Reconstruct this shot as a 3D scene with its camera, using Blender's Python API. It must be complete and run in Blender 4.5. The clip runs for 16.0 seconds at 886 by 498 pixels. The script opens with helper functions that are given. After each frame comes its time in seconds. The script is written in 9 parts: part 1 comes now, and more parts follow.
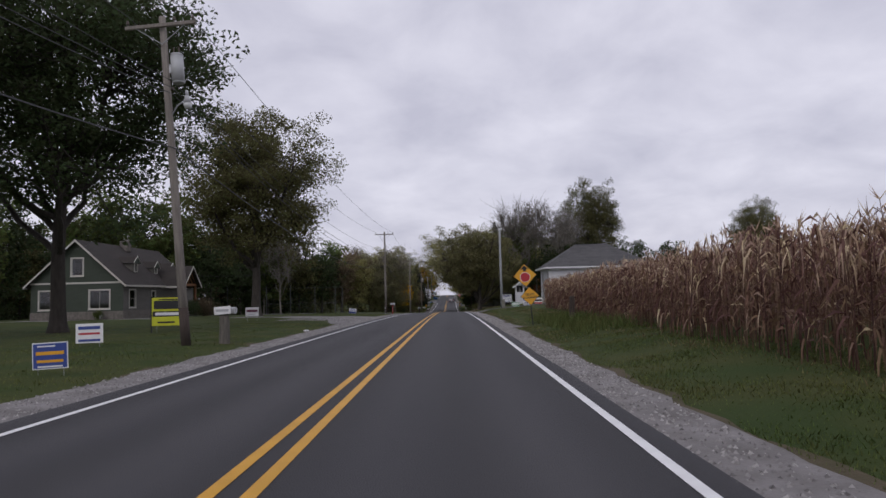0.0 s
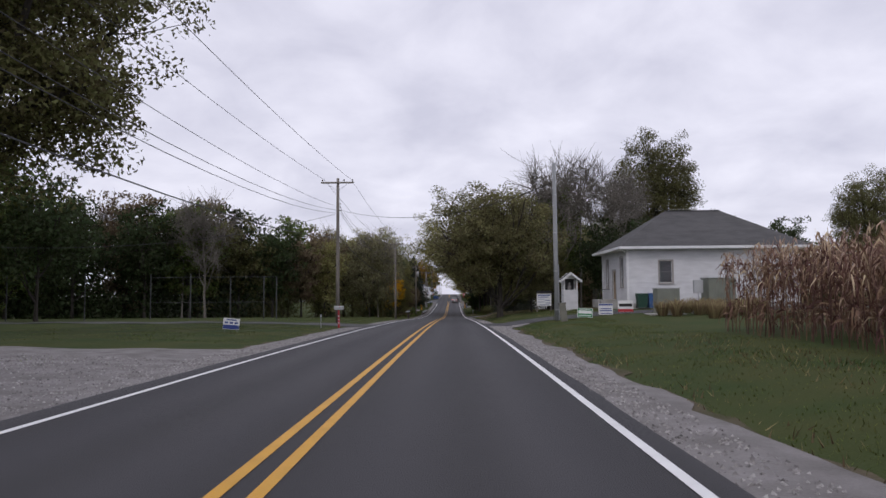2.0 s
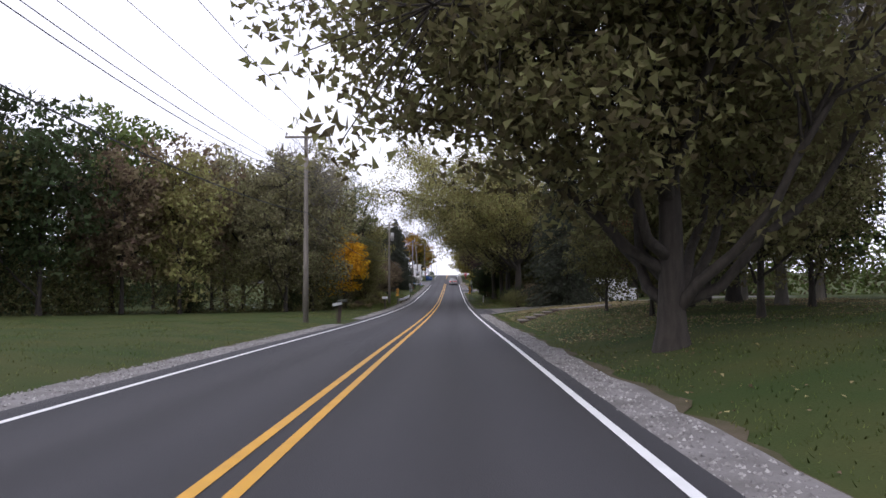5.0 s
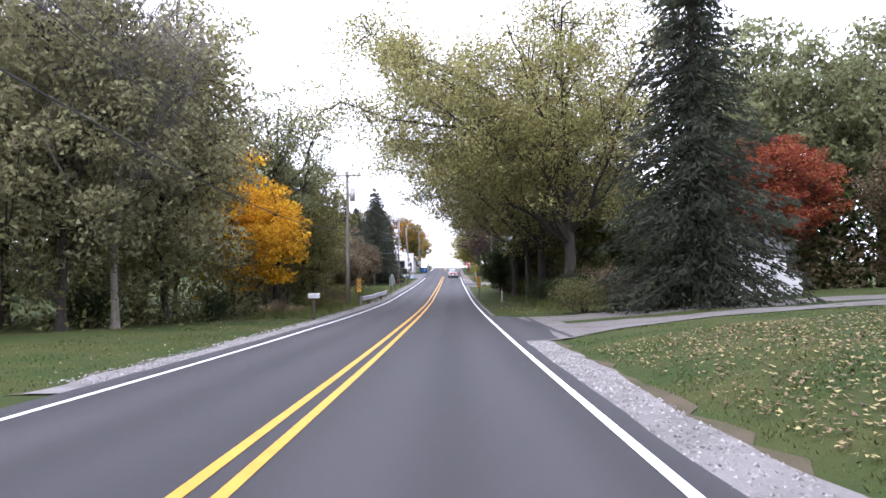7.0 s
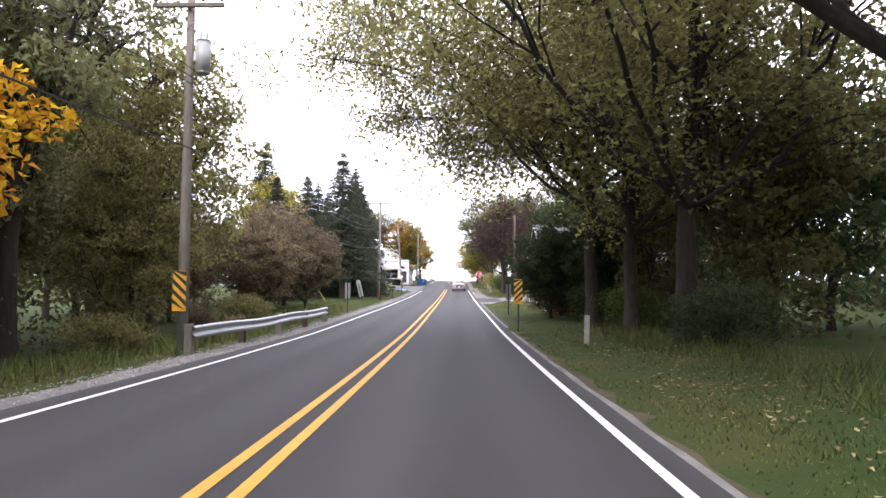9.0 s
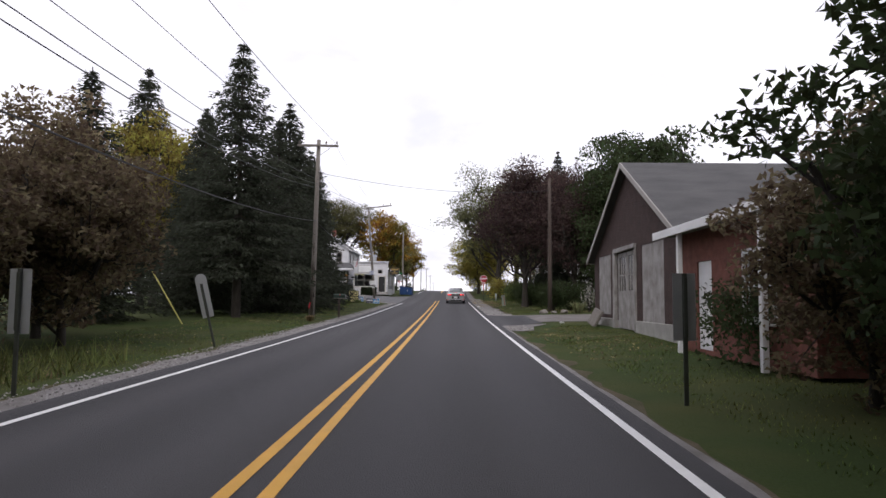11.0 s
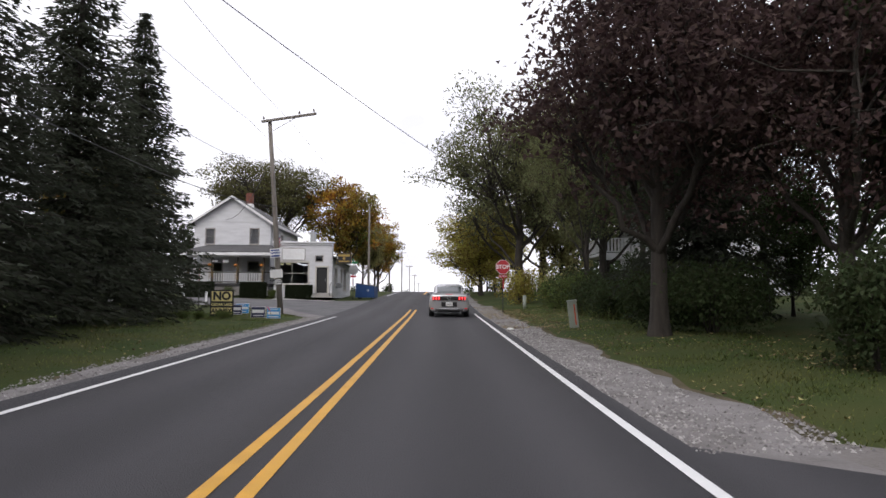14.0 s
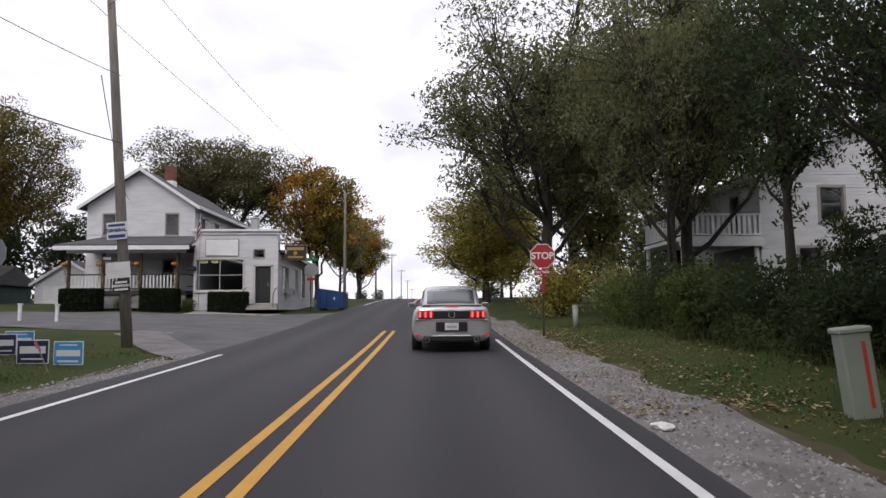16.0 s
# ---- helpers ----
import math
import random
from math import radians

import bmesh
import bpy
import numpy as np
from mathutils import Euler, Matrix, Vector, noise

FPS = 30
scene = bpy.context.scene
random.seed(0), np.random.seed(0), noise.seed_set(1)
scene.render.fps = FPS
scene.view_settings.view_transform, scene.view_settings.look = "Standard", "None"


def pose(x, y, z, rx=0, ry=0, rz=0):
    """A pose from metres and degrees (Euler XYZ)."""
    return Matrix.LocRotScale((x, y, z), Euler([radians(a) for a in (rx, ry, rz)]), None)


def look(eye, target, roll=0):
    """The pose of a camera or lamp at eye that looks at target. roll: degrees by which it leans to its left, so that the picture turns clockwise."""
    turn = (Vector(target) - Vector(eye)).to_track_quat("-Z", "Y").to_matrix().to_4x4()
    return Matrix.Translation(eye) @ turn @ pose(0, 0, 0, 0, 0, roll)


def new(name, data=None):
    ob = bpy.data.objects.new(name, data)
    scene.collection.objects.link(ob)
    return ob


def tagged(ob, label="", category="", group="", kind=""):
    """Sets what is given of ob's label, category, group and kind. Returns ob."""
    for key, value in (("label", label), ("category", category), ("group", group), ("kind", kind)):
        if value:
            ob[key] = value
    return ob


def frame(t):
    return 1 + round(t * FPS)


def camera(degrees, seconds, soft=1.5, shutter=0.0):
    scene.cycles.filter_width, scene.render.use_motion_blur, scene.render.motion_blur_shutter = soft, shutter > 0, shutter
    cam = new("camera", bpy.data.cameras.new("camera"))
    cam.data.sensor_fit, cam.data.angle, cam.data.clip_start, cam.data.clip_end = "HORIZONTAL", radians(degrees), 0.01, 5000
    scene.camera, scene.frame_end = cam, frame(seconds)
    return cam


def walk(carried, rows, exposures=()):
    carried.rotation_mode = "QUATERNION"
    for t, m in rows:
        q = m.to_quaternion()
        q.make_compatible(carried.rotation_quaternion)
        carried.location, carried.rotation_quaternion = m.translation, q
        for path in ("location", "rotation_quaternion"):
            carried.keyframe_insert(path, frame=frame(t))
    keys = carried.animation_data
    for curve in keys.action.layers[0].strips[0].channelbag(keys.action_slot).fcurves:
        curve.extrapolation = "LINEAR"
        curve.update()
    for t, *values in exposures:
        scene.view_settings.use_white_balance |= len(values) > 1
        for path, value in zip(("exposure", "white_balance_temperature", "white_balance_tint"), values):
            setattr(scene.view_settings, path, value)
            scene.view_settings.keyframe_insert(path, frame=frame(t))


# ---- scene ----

# exposure and white balance over the drive: seconds, stops, kelvin, tint
EXPOSURES = [(0.0, -0.36, 6250, 13), (0.6, -0.28, 6250, 13), (1.5, -0.02, 6250, 13), (2.5, -0.24, 6250, 13), (4.2, 0.10, 6300, 13), (6.3, 1.55, 5750, 15), (8.0, 2.0, 6150, 13), (9.0, 1.98, 6350, 12), (9.7, 1.6, 6450, 12), (11.8, 0.12, 6500, 10), (13.0, 0.42, 6550, 9), (14.5, 0.52, 6550, 9), (16.0, 0.36, 6550, 10)]

# ---- the camera and its drive: seconds, x, y, z, yaw, pitch, roll ----
cam = camera(66.3, 16.0)
PATH = [
    (0.0, 1.601, 0.000, 1.459, 0.547, 3.820, -1.444),
    (0.5, 1.577, 9.985, 1.420, 0.780, 3.710, -1.131),
    (1.0, 1.556, 19.919, 1.373, 0.827, 3.754, -0.590),
    (1.5, 1.547, 29.753, 1.320, 0.861, 3.497, -0.482),
    (2.0, 1.551, 39.419, 1.258, 0.838, 3.774, -0.507),
    (2.5, 1.565, 48.875, 1.174, 0.728, 3.431, -0.165),
    (3.0, 1.584, 58.126, 1.064, 0.609, 3.309, 0.154),
    (3.5, 1.604, 67.220, 0.929, 0.676, 3.083, 0.360),
    (4.0, 1.623, 76.186, 0.770, 0.789, 3.122, -0.552),
    (4.5, 1.641, 84.944, 0.584, 0.854, 2.703, -0.539),
    (5.0, 1.661, 93.456, 0.382, 0.752, 2.343, -0.340),
    (5.5, 1.681, 101.721, 0.166, 0.610, 2.022, -0.178),
    (6.0, 1.700, 109.761, -0.063, 0.526, 1.820, -0.191),
    (6.5, 1.715, 117.627, -0.303, 0.636, 1.926, -0.499),
    (7.0, 1.727, 125.407, -0.545, 0.729, 1.970, -0.741),
    (7.5, 1.732, 133.208, -0.774, 0.861, 2.220, -0.814),
    (8.0, 1.730, 141.055, -0.974, 0.951, 2.756, -0.194),
    (8.5, 1.708, 148.874, -1.135, 1.067, 2.751, 0.485),
    (9.0, 1.662, 156.576, -1.249, 1.204, 3.360, 0.349),
    (9.5, 1.591, 164.117, -1.326, 1.087, 3.901, 0.765),
    (10.0, 1.523, 171.500, -1.373, 0.936, 3.662, 1.026),
    (10.5, 1.464, 178.702, -1.371, 0.805, 3.956, 0.742),
    (11.0, 1.417, 185.695, -1.342, 0.668, 4.389, 0.469),
    (11.5, 1.384, 192.441, -1.294, 0.510, 4.737, 0.363),
    (12.0, 1.367, 198.891, -1.231, 0.317, 4.666, 0.423),
    (12.5, 1.369, 204.991, -1.156, 0.053, 4.617, 0.412),
    (13.0, 1.373, 210.691, -1.076, -0.067, 4.602, 0.185),
    (13.5, 1.383, 215.969, -0.998, -0.198, 4.422, 0.317),
    (14.0, 1.402, 220.807, -0.923, -0.403, 4.536, 0.332),
    (14.5, 1.425, 225.197, -0.847, -0.503, 4.601, 0.098),
    (15.0, 1.449, 229.264, -0.758, -0.656, 4.923, -0.035),
    (15.5, 1.471, 233.052, -0.666, -0.701, 5.160, -0.170),
    (16.0, 1.489, 236.469, -0.584, -0.894, 5.030, -0.354),
]


def drive_pose(x, y, z, yaw, pitch, roll):
    a, b = radians(yaw), radians(pitch)
    ahead = Vector((-math.sin(a) * math.cos(b), math.cos(a) * math.cos(b), math.sin(b)))
    return look(Vector((x, y, z)), Vector((x, y, z)) + ahead * 10, roll)


walk(cam, [(t, drive_pose(*row)) for t, *row in PATH], EXPOSURES)

# ---- sky and light: a bright overcast afternoon ----
world = bpy.data.worlds.new("overcast_sky")
scene.world = world
world.use_nodes = True
wn, wl = world.node_tree.nodes, world.node_tree.links
wn.clear()
sky = wn.new("ShaderNodeTexSky")
sky.sky_type, sky.sun_disc = "NISHITA", False
sky.sun_elevation, sky.sun_rotation = radians(34), radians(200)
sky.dust_density = 3.0
bg_sky = wn.new("ShaderNodeBackground")
bg_sky.inputs["Strength"].default_value = 0.06
wl.new(sky.outputs["Color"], bg_sky.inputs["Color"])
wc = wn.new("ShaderNodeTexCoord")
wsep = wn.new("ShaderNodeSeparateXYZ")
wl.new(wc.outputs["Generated"], wsep.inputs["Vector"])
wlift = wn.new("ShaderNodeMath")
wlift.operation, wlift.inputs[1].default_value = "ADD", 0.34
wl.new(wsep.outputs["Z"], wlift.inputs[0])
wsafe = wn.new("ShaderNodeMath")
wsafe.operation, wsafe.inputs[1].default_value = "MAXIMUM", 0.1
wl.new(wlift.outputs[0], wsafe.inputs[0])
wflat = wn.new("ShaderNodeCombineXYZ")
for axis in ("X", "Y"):
    wdiv = wn.new("ShaderNodeMath")
    wdiv.operation = "DIVIDE"
    wl.new(wsep.outputs[axis], wdiv.inputs[0])
    wl.new(wsafe.outputs[0], wdiv.inputs[1])
    wl.new(wdiv.outputs[0], wflat.inputs[axis])
wnoise = wn.new("ShaderNodeTexNoise")
wnoise.inputs["Scale"].default_value, wnoise.inputs["Detail"].default_value = 3.4, 6.0
wnoise.inputs["Roughness"].default_value, wnoise.inputs["Distortion"].default_value = 0.52, 0.25
wl.new(wflat.outputs["Vector"], wnoise.inputs["Vector"])
wramp = wn.new("ShaderNodeValToRGB")
wramp.color_ramp.elements[0].position, wramp.color_ramp.elements[0].color = 0.30, (0.73, 0.72, 0.82, 1)
wramp.color_ramp.elements[1].position, wramp.color_ramp.elements[1].color = 0.70, (1.03, 1.01, 1.09, 1)
wl.new(wnoise.outputs["Fac"], wramp.inputs["Fac"])
bg_cloud = wn.new("ShaderNodeBackground")
bg_cloud.inputs["Strength"].default_value = 1.05
wl.new(wramp.outputs["Color"], bg_cloud.inputs["Color"])
wmix = wn.new("ShaderNodeMixShader")
wmix.inputs["Fac"].default_value = 0.88
wl.new(bg_sky.outputs["Background"], wmix.inputs[1])
wl.new(bg_cloud.outputs["Background"], wmix.inputs[2])
wout = wn.new("ShaderNodeOutputWorld")
wl.new(wmix.outputs["Shader"], wout.inputs["Surface"])

sun_lamp = bpy.data.lights.new("sun", "SUN")
sun_lamp.energy, sun_lamp.angle, sun_lamp.color = 0.7, radians(25), (1.0, 0.96, 0.9)
sun = new("sun", sun_lamp)
sun.matrix_world = look((0, 0, 40), (14, 38, 0))

# ---- materials ----
MATS = {}


def mat(name, col, rough=0.7, var=0.25, scale=4.0, bump=0.2, bscale=60.0, metal=0.0, rnd=0.0, island=0.0, trans=0.0,
        emit=0.0, col2=None, spec=0.5, stretch=(1, 1, 1), grain=False):
    """A surface with colour variation at two scales, fine relief, and a little change from object to object."""
    if name in MATS:
        return MATS[name]
    m = bpy.data.materials.new(name)
    m.use_nodes = True
    n, l = m.node_tree.nodes, m.node_tree.links
    b = n["Principled BSDF"]
    b.inputs["Roughness"].default_value, b.inputs["Metallic"].default_value = rough, metal
    b.inputs["Specular IOR Level"].default_value = spec
    tc = n.new("ShaderNodeTexCoord")
    mp = n.new("ShaderNodeMapping")
    mp.inputs["Scale"].default_value = stretch
    l.new(tc.outputs["Object"], mp.inputs["Vector"])
    big, fine = n.new("ShaderNodeTexNoise"), n.new("ShaderNodeTexNoise")
    big.inputs["Scale"].default_value, big.inputs["Detail"].default_value = scale, 5.0
    fine.inputs["Scale"].default_value, fine.inputs["Detail"].default_value = bscale, 3.0
    l.new(mp.outputs["Vector"], big.inputs["Vector"])
    l.new(tc.outputs["Object"] if grain else mp.outputs["Vector"], fine.inputs["Vector"])
    c2 = col2 or tuple(c * (1 - 0.55) for c in col)
    mix = n.new("ShaderNodeMix")
    mix.data_type = "RGBA"
    mix.inputs["A"].default_value, mix.inputs["B"].default_value = (*col, 1), (*c2, 1)
    rg = n.new("ShaderNodeMapRange")
    rg.inputs["From Min"].default_value, rg.inputs["From Max"].default_value = 0.35, 0.72
    rg.inputs["To Max"].default_value = min(1.0, var * 2) if not col2 else 1.0
    l.new(big.outputs["Fac"], rg.inputs["Value"])
    l.new(rg.outputs["Result"], mix.inputs["Factor"])
    hs = n.new("ShaderNodeHueSaturation")
    l.new(mix.outputs["Result"], hs.inputs["Color"])
    val = n.new("ShaderNodeMath")
    val.operation = "MULTIPLY_ADD"
    l.new(fine.outputs["Fac"], val.inputs[0])
    val.inputs[1].default_value, val.inputs[2].default_value = var * 1.2, 1 - var * 0.6
    last = val
    for amount, node, socket in ((rnd, "ShaderNodeObjectInfo", "Random"), (island, "ShaderNodeNewGeometry", "Random Per Island")):
        if amount:
            src = n.new(node)
            r = n.new("ShaderNodeMapRange")
            r.inputs["To Min"].default_value, r.inputs["To Max"].default_value = 1 - amount, 1 + amount
            l.new(src.outputs[socket], r.inputs["Value"])
            mul = n.new("ShaderNodeMath")
            mul.operation = "MULTIPLY"
            l.new(last.outputs[0], mul.inputs[0])
            l.new(r.outputs["Result"], mul.inputs[1])
            last = mul
            if node == "ShaderNodeNewGeometry":
                hr = n.new("ShaderNodeMapRange")
                hr.inputs["To Min"].default_value, hr.inputs["To Max"].default_value = 0.5 - amount * 0.07, 0.5 + amount * 0.07
                l.new(src.outputs[socket], hr.inputs["Value"])
                l.new(hr.outputs["Result"], hs.inputs["Hue"])
    l.new(last.outputs[0], hs.inputs["Value"])
    l.new(hs.outputs["Color"], b.inputs["Base Color"])
    if bump:
        bp = n.new("ShaderNodeBump")
        bp.inputs["Strength"].default_value, bp.inputs["Distance"].default_value = bump, 0.02
        l.new(fine.outputs["Fac"], bp.inputs["Height"])
        l.new(bp.outputs["Normal"], b.inputs["Normal"])
    if emit:
        l.new(hs.outputs["Color"], b.inputs["Emission Color"])
        b.inputs["Emission Strength"].default_value = emit
    if trans:
        tr = n.new("ShaderNodeBsdfTranslucent")
        l.new(hs.outputs["Color"], tr.inputs["Color"])
        ms = n.new("ShaderNodeMixShader")
        ms.inputs["Fac"].default_value = trans
        l.new(b.outputs["BSDF"], ms.inputs[1])
        l.new(tr.outputs["BSDF"], ms.inputs[2])
        l.new(ms.outputs["Shader"], n["Material Output"].inputs["Surface"])
    MATS[name] = m
    return m


ASPHALT = mat("asphalt", (0.036, 0.035, 0.040), 0.8, 0.5, 0.7, 0.9, 75, stretch=(1, 0.07, 1), grain=True, col2=(0.050, 0.048, 0.052))


def add_wheel_paths(m, x0, period, amount):
    """Paler, polished wheel paths along the lanes, broken up by the large noise."""
    n, l = m.node_tree.nodes, m.node_tree.links
    tc = n.new("ShaderNodeTexCoord")
    sep = n.new("ShaderNodeSeparateXYZ")
    l.new(tc.outputs["Object"], sep.inputs["Vector"])
    last = sep.outputs["X"]
    for op, val in (("ABSOLUTE", 0), ("SUBTRACT", x0), ("MULTIPLY", 2 * math.pi / period), ("COSINE", 0)):
        nd = n.new("ShaderNodeMath")
        nd.operation = op
        l.new(last, nd.inputs[0])
        nd.inputs[1].default_value = val
        last = nd.outputs[0]
    hs = [k for k in n if k.bl_idname == "ShaderNodeHueSaturation"][0]
    old = hs.inputs["Value"].links[0].from_socket
    big = [k for k in n if k.bl_idname == "ShaderNodeTexNoise"][0]
    nd = n.new("ShaderNodeMath")
    nd.operation = "MULTIPLY"
    l.new(last, nd.inputs[0])
    l.new(big.outputs["Fac"], nd.inputs[1])
    md = n.new("ShaderNodeMath")
    md.operation = "MULTIPLY_ADD"
    md.inputs[1].default_value, md.inputs[2].default_value = amount, 1.0
    l.new(nd.outputs[0], md.inputs[0])
    mu = n.new("ShaderNodeMath")
    mu.operation = "MULTIPLY"
    l.new(old, mu.inputs[0])
    l.new(md.outputs[0], mu.inputs[1])
    l.new(mu.outputs[0], hs.inputs["Value"])


add_wheel_paths(ASPHALT, 0.95, 1.5, 0.34)
ASPHALT_OLD = mat("worn_asphalt", (0.075, 0.073, 0.075), 0.85, 0.4, 0.8, 0.7, 60)
GRAVEL = mat("limestone_gravel", (0.225, 0.212, 0.21), 0.95, 0.35, 1.6, 1.0, 28, col2=(0.13, 0.12, 0.115))
GRAVEL_DIRTY = mat("packed_driveway_gravel", (0.165, 0.152, 0.145), 0.95, 0.35, 0.9, 1.0, 22, col2=(0.105, 0.094, 0.084))
CONCRETE = mat("concrete", (0.36, 0.35, 0.33), 0.9, 0.25, 2.0, 0.4, 40)
GRASS = mat("grass_ground", (0.036, 0.056, 0.016), 0.95, 0.4, 0.5, 0.8, 30, col2=(0.066, 0.070, 0.024), spec=0.12)
BLADES = mat("grass_blades", (0.125, 0.165, 0.055), 0.8, 0.3, 0.5, 0.0, 20, island=0.3, trans=0.5, col2=(0.185, 0.185, 0.070), spec=0.0)
DRYGRASS = mat("dry_grass", (0.33, 0.26, 0.15), 0.9, 0.3, 2, 0.0, 20, island=0.4, trans=0.5, spec=0.0)
LITTER = mat("fallen_leaves", (0.26, 0.19, 0.10), 0.85, 0.3, 6, 0.0, 30, island=0.6)
LINE_W = mat("white_road_paint", (0.78, 0.78, 0.78), 0.6, 0.12, 3, 0.3, 70)
LINE_Y = mat("yellow_road_paint", (0.62, 0.325, 0.03), 0.6, 0.14, 3, 0.3, 70)
POLEWOOD = mat("weathered_pole_wood", (0.23, 0.205, 0.18), 0.85, 0.35, 3, 0.7, 30, stretch=(6, 6, 0.5), rnd=0.15)
POLEDARK = mat("creosoted_wood", (0.075, 0.055, 0.045), 0.85, 0.35, 3, 0.7, 30, stretch=(6, 6, 0.5), rnd=0.15)
GALV = mat("galvanised_steel", (0.42, 0.43, 0.45), 0.42, 0.15, 6, 0.1, 40, metal=0.85)
STEELPOST = mat("dark_steel_post", (0.05, 0.055, 0.045), 0.6, 0.2, 6, 0.1, 40, metal=0.4)
BLACK = mat("black_rubber", (0.018, 0.018, 0.02), 0.7, 0.1, 6, 0.1, 60)
WIRE = mat("cable_black", (0.03, 0.03, 0.035), 0.6, 0.1, 6, 0.0)
WHITEPAINT = mat("white_paint", (0.74, 0.74, 0.75), 0.6, 0.14, 1.2, 0.15, 40, stretch=(1, 1, 3))
BARK = mat("tree_bark", (0.050, 0.042, 0.035), 0.95, 0.45, 2.5, 1.0, 22, stretch=(4, 4, 0.8), rnd=0.25)
BARKPALE = mat("pale_bark", (0.20, 0.18, 0.155), 0.95, 0.35, 2.5, 0.8, 22, stretch=(4, 4, 0.8), rnd=0.2)


def leafmat(name, col, isl=0.45, rnd=0.22):
    return mat(name, col, 0.65, 0.25, 0.35, 0.0, 5, rnd=rnd, island=isl, trans=0.5, spec=0.2)


L_GREEN = leafmat("green_leaves", (0.118, 0.148, 0.044))
L_OLIVE = leafmat("olive_leaves", (0.275, 0.255, 0.105))
L_DULL = leafmat("dull_olive_leaves", (0.140, 0.134, 0.055))
L_DARK = leafmat("dark_leaves", (0.054, 0.072, 0.030))
L_BROWN = leafmat("brown_leaves", (0.19, 0.145, 0.092))
L_YELLOW = leafmat("yellow_green_leaves", (0.36, 0.305, 0.075))
L_ORANGE = leafmat("golden_leaves", (0.88, 0.52, 0.045), 0.3)
L_RUST = leafmat("orange_leaves", (0.36, 0.14, 0.03), 0.35)
L_RED = leafmat("red_leaves", (0.30, 0.085, 0.045), 0.35)
L_PURPLE = leafmat("purple_leaves", (0.095, 0.060, 0.056), 0.4)
L_TAN = leafmat("tan_olive_leaves", (0.32, 0.30, 0.168))
L_PALE = leafmat("pale_seed_heads", (0.40, 0.39, 0.35))
L_TINGED = mat("orange_tinged_leaves", (0.075, 0.095, 0.028), 0.65, 0.25, 0.3, 0.0, 5, island=0.45, trans=0.5, spec=0.2, col2=(0.22, 0.12, 0.03))
L_TURN = mat("turning_maple_leaves", (0.11, 0.125, 0.03), 0.65, 0.25, 0.22, 0.0, 5, island=0.45, trans=0.5, spec=0.2, col2=(0.46, 0.20, 0.03))
L_DUSK = leafmat("brownish_olive_leaves", (0.20, 0.185, 0.088))
L_WEEP = leafmat("willow_leaves", (0.165, 0.170, 0.080))
L_WILLOW = leafmat("grey_green_leaves", (0.20, 0.21, 0.105))
HEDGE = leafmat("dark_box_leaves", (0.034, 0.046, 0.022), 0.25)
L_SPRUCE = leafmat("spruce_needles", (0.060, 0.068, 0.046), 0.3)
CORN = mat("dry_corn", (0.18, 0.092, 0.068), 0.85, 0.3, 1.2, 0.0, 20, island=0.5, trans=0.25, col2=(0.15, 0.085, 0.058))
CORN_TAN = mat("tan_corn_leaves", (0.50, 0.37, 0.27), 0.85, 0.3, 1.2, 0.0, 20, island=0.55, trans=0.25, col2=(0.27, 0.165, 0.11))
DIRT = mat("trodden_dirt", (0.105, 0.085, 0.058), 0.95, 0.4, 1.4, 0.8, 24, col2=(0.062, 0.060, 0.030), spec=0.15)

# ---- mesh helpers ----


def mesh_ob(name, verts, faces, material, parent=None, smooth=False, label="", kind=""):
    me = bpy.data.meshes.new(name)
    me.from_pydata([tuple(v) for v in verts] if not isinstance(verts, np.ndarray) else verts.tolist(), [], faces if isinstance(faces, list) else faces.tolist())
    me.materials.append(material)
    if smooth:
        me.polygons.foreach_set("use_smooth", [True] * len(me.polygons))
    me.update()
    ob = new(name, me)
    if parent is not None:
        ob.parent = parent
    return tagged(ob, label=label, kind=kind)


def part(name, bm, material, parent, label="", smooth=False):
    me = bpy.data.meshes.new(name)
    bmesh.ops.recalc_face_normals(bm, faces=bm.faces)
    bm.to_mesh(me)
    bm.free()
    me.materials.append(material)
    if smooth:
        me.polygons.foreach_set("use_smooth", [True] * len(me.polygons))
    ob = new(name, me)
    if parent is not None:
        ob.parent = parent
    if label:
        tagged(ob, label=label)
    return ob


def thing(name, label, category, x, y, z, rz=0.0, group="", tilt=(0, 0)):
    e = new(name)
    e.empty_display_size = 0.2
    e.matrix_basis = pose(x, y, z, tilt[0], tilt[1], rz)
    return tagged(e, label, category, group)


def box(bm, c, s, bevel=0.0, m=None):
    """A box at centre c of size s, its edges bevelled, turned by m."""
    b2 = bmesh.new()
    bmesh.ops.create_cube(b2, size=1.0)
    bmesh.ops.scale(b2, vec=s, verts=b2.verts)
    if bevel:
        bmesh.ops.bevel(b2, geom=b2.edges[:], offset=bevel, segments=1, affect="EDGES", profile=0.5)
    mm = Matrix.Translation(c) @ (m or Matrix.Identity(4))
    vs = [bm.verts.new(mm @ v.co) for v in b2.verts]
    b2.verts.index_update()
    for f in b2.faces:
        bm.faces.new([vs[v.index] for v in f.verts])
    b2.free()
    return bm


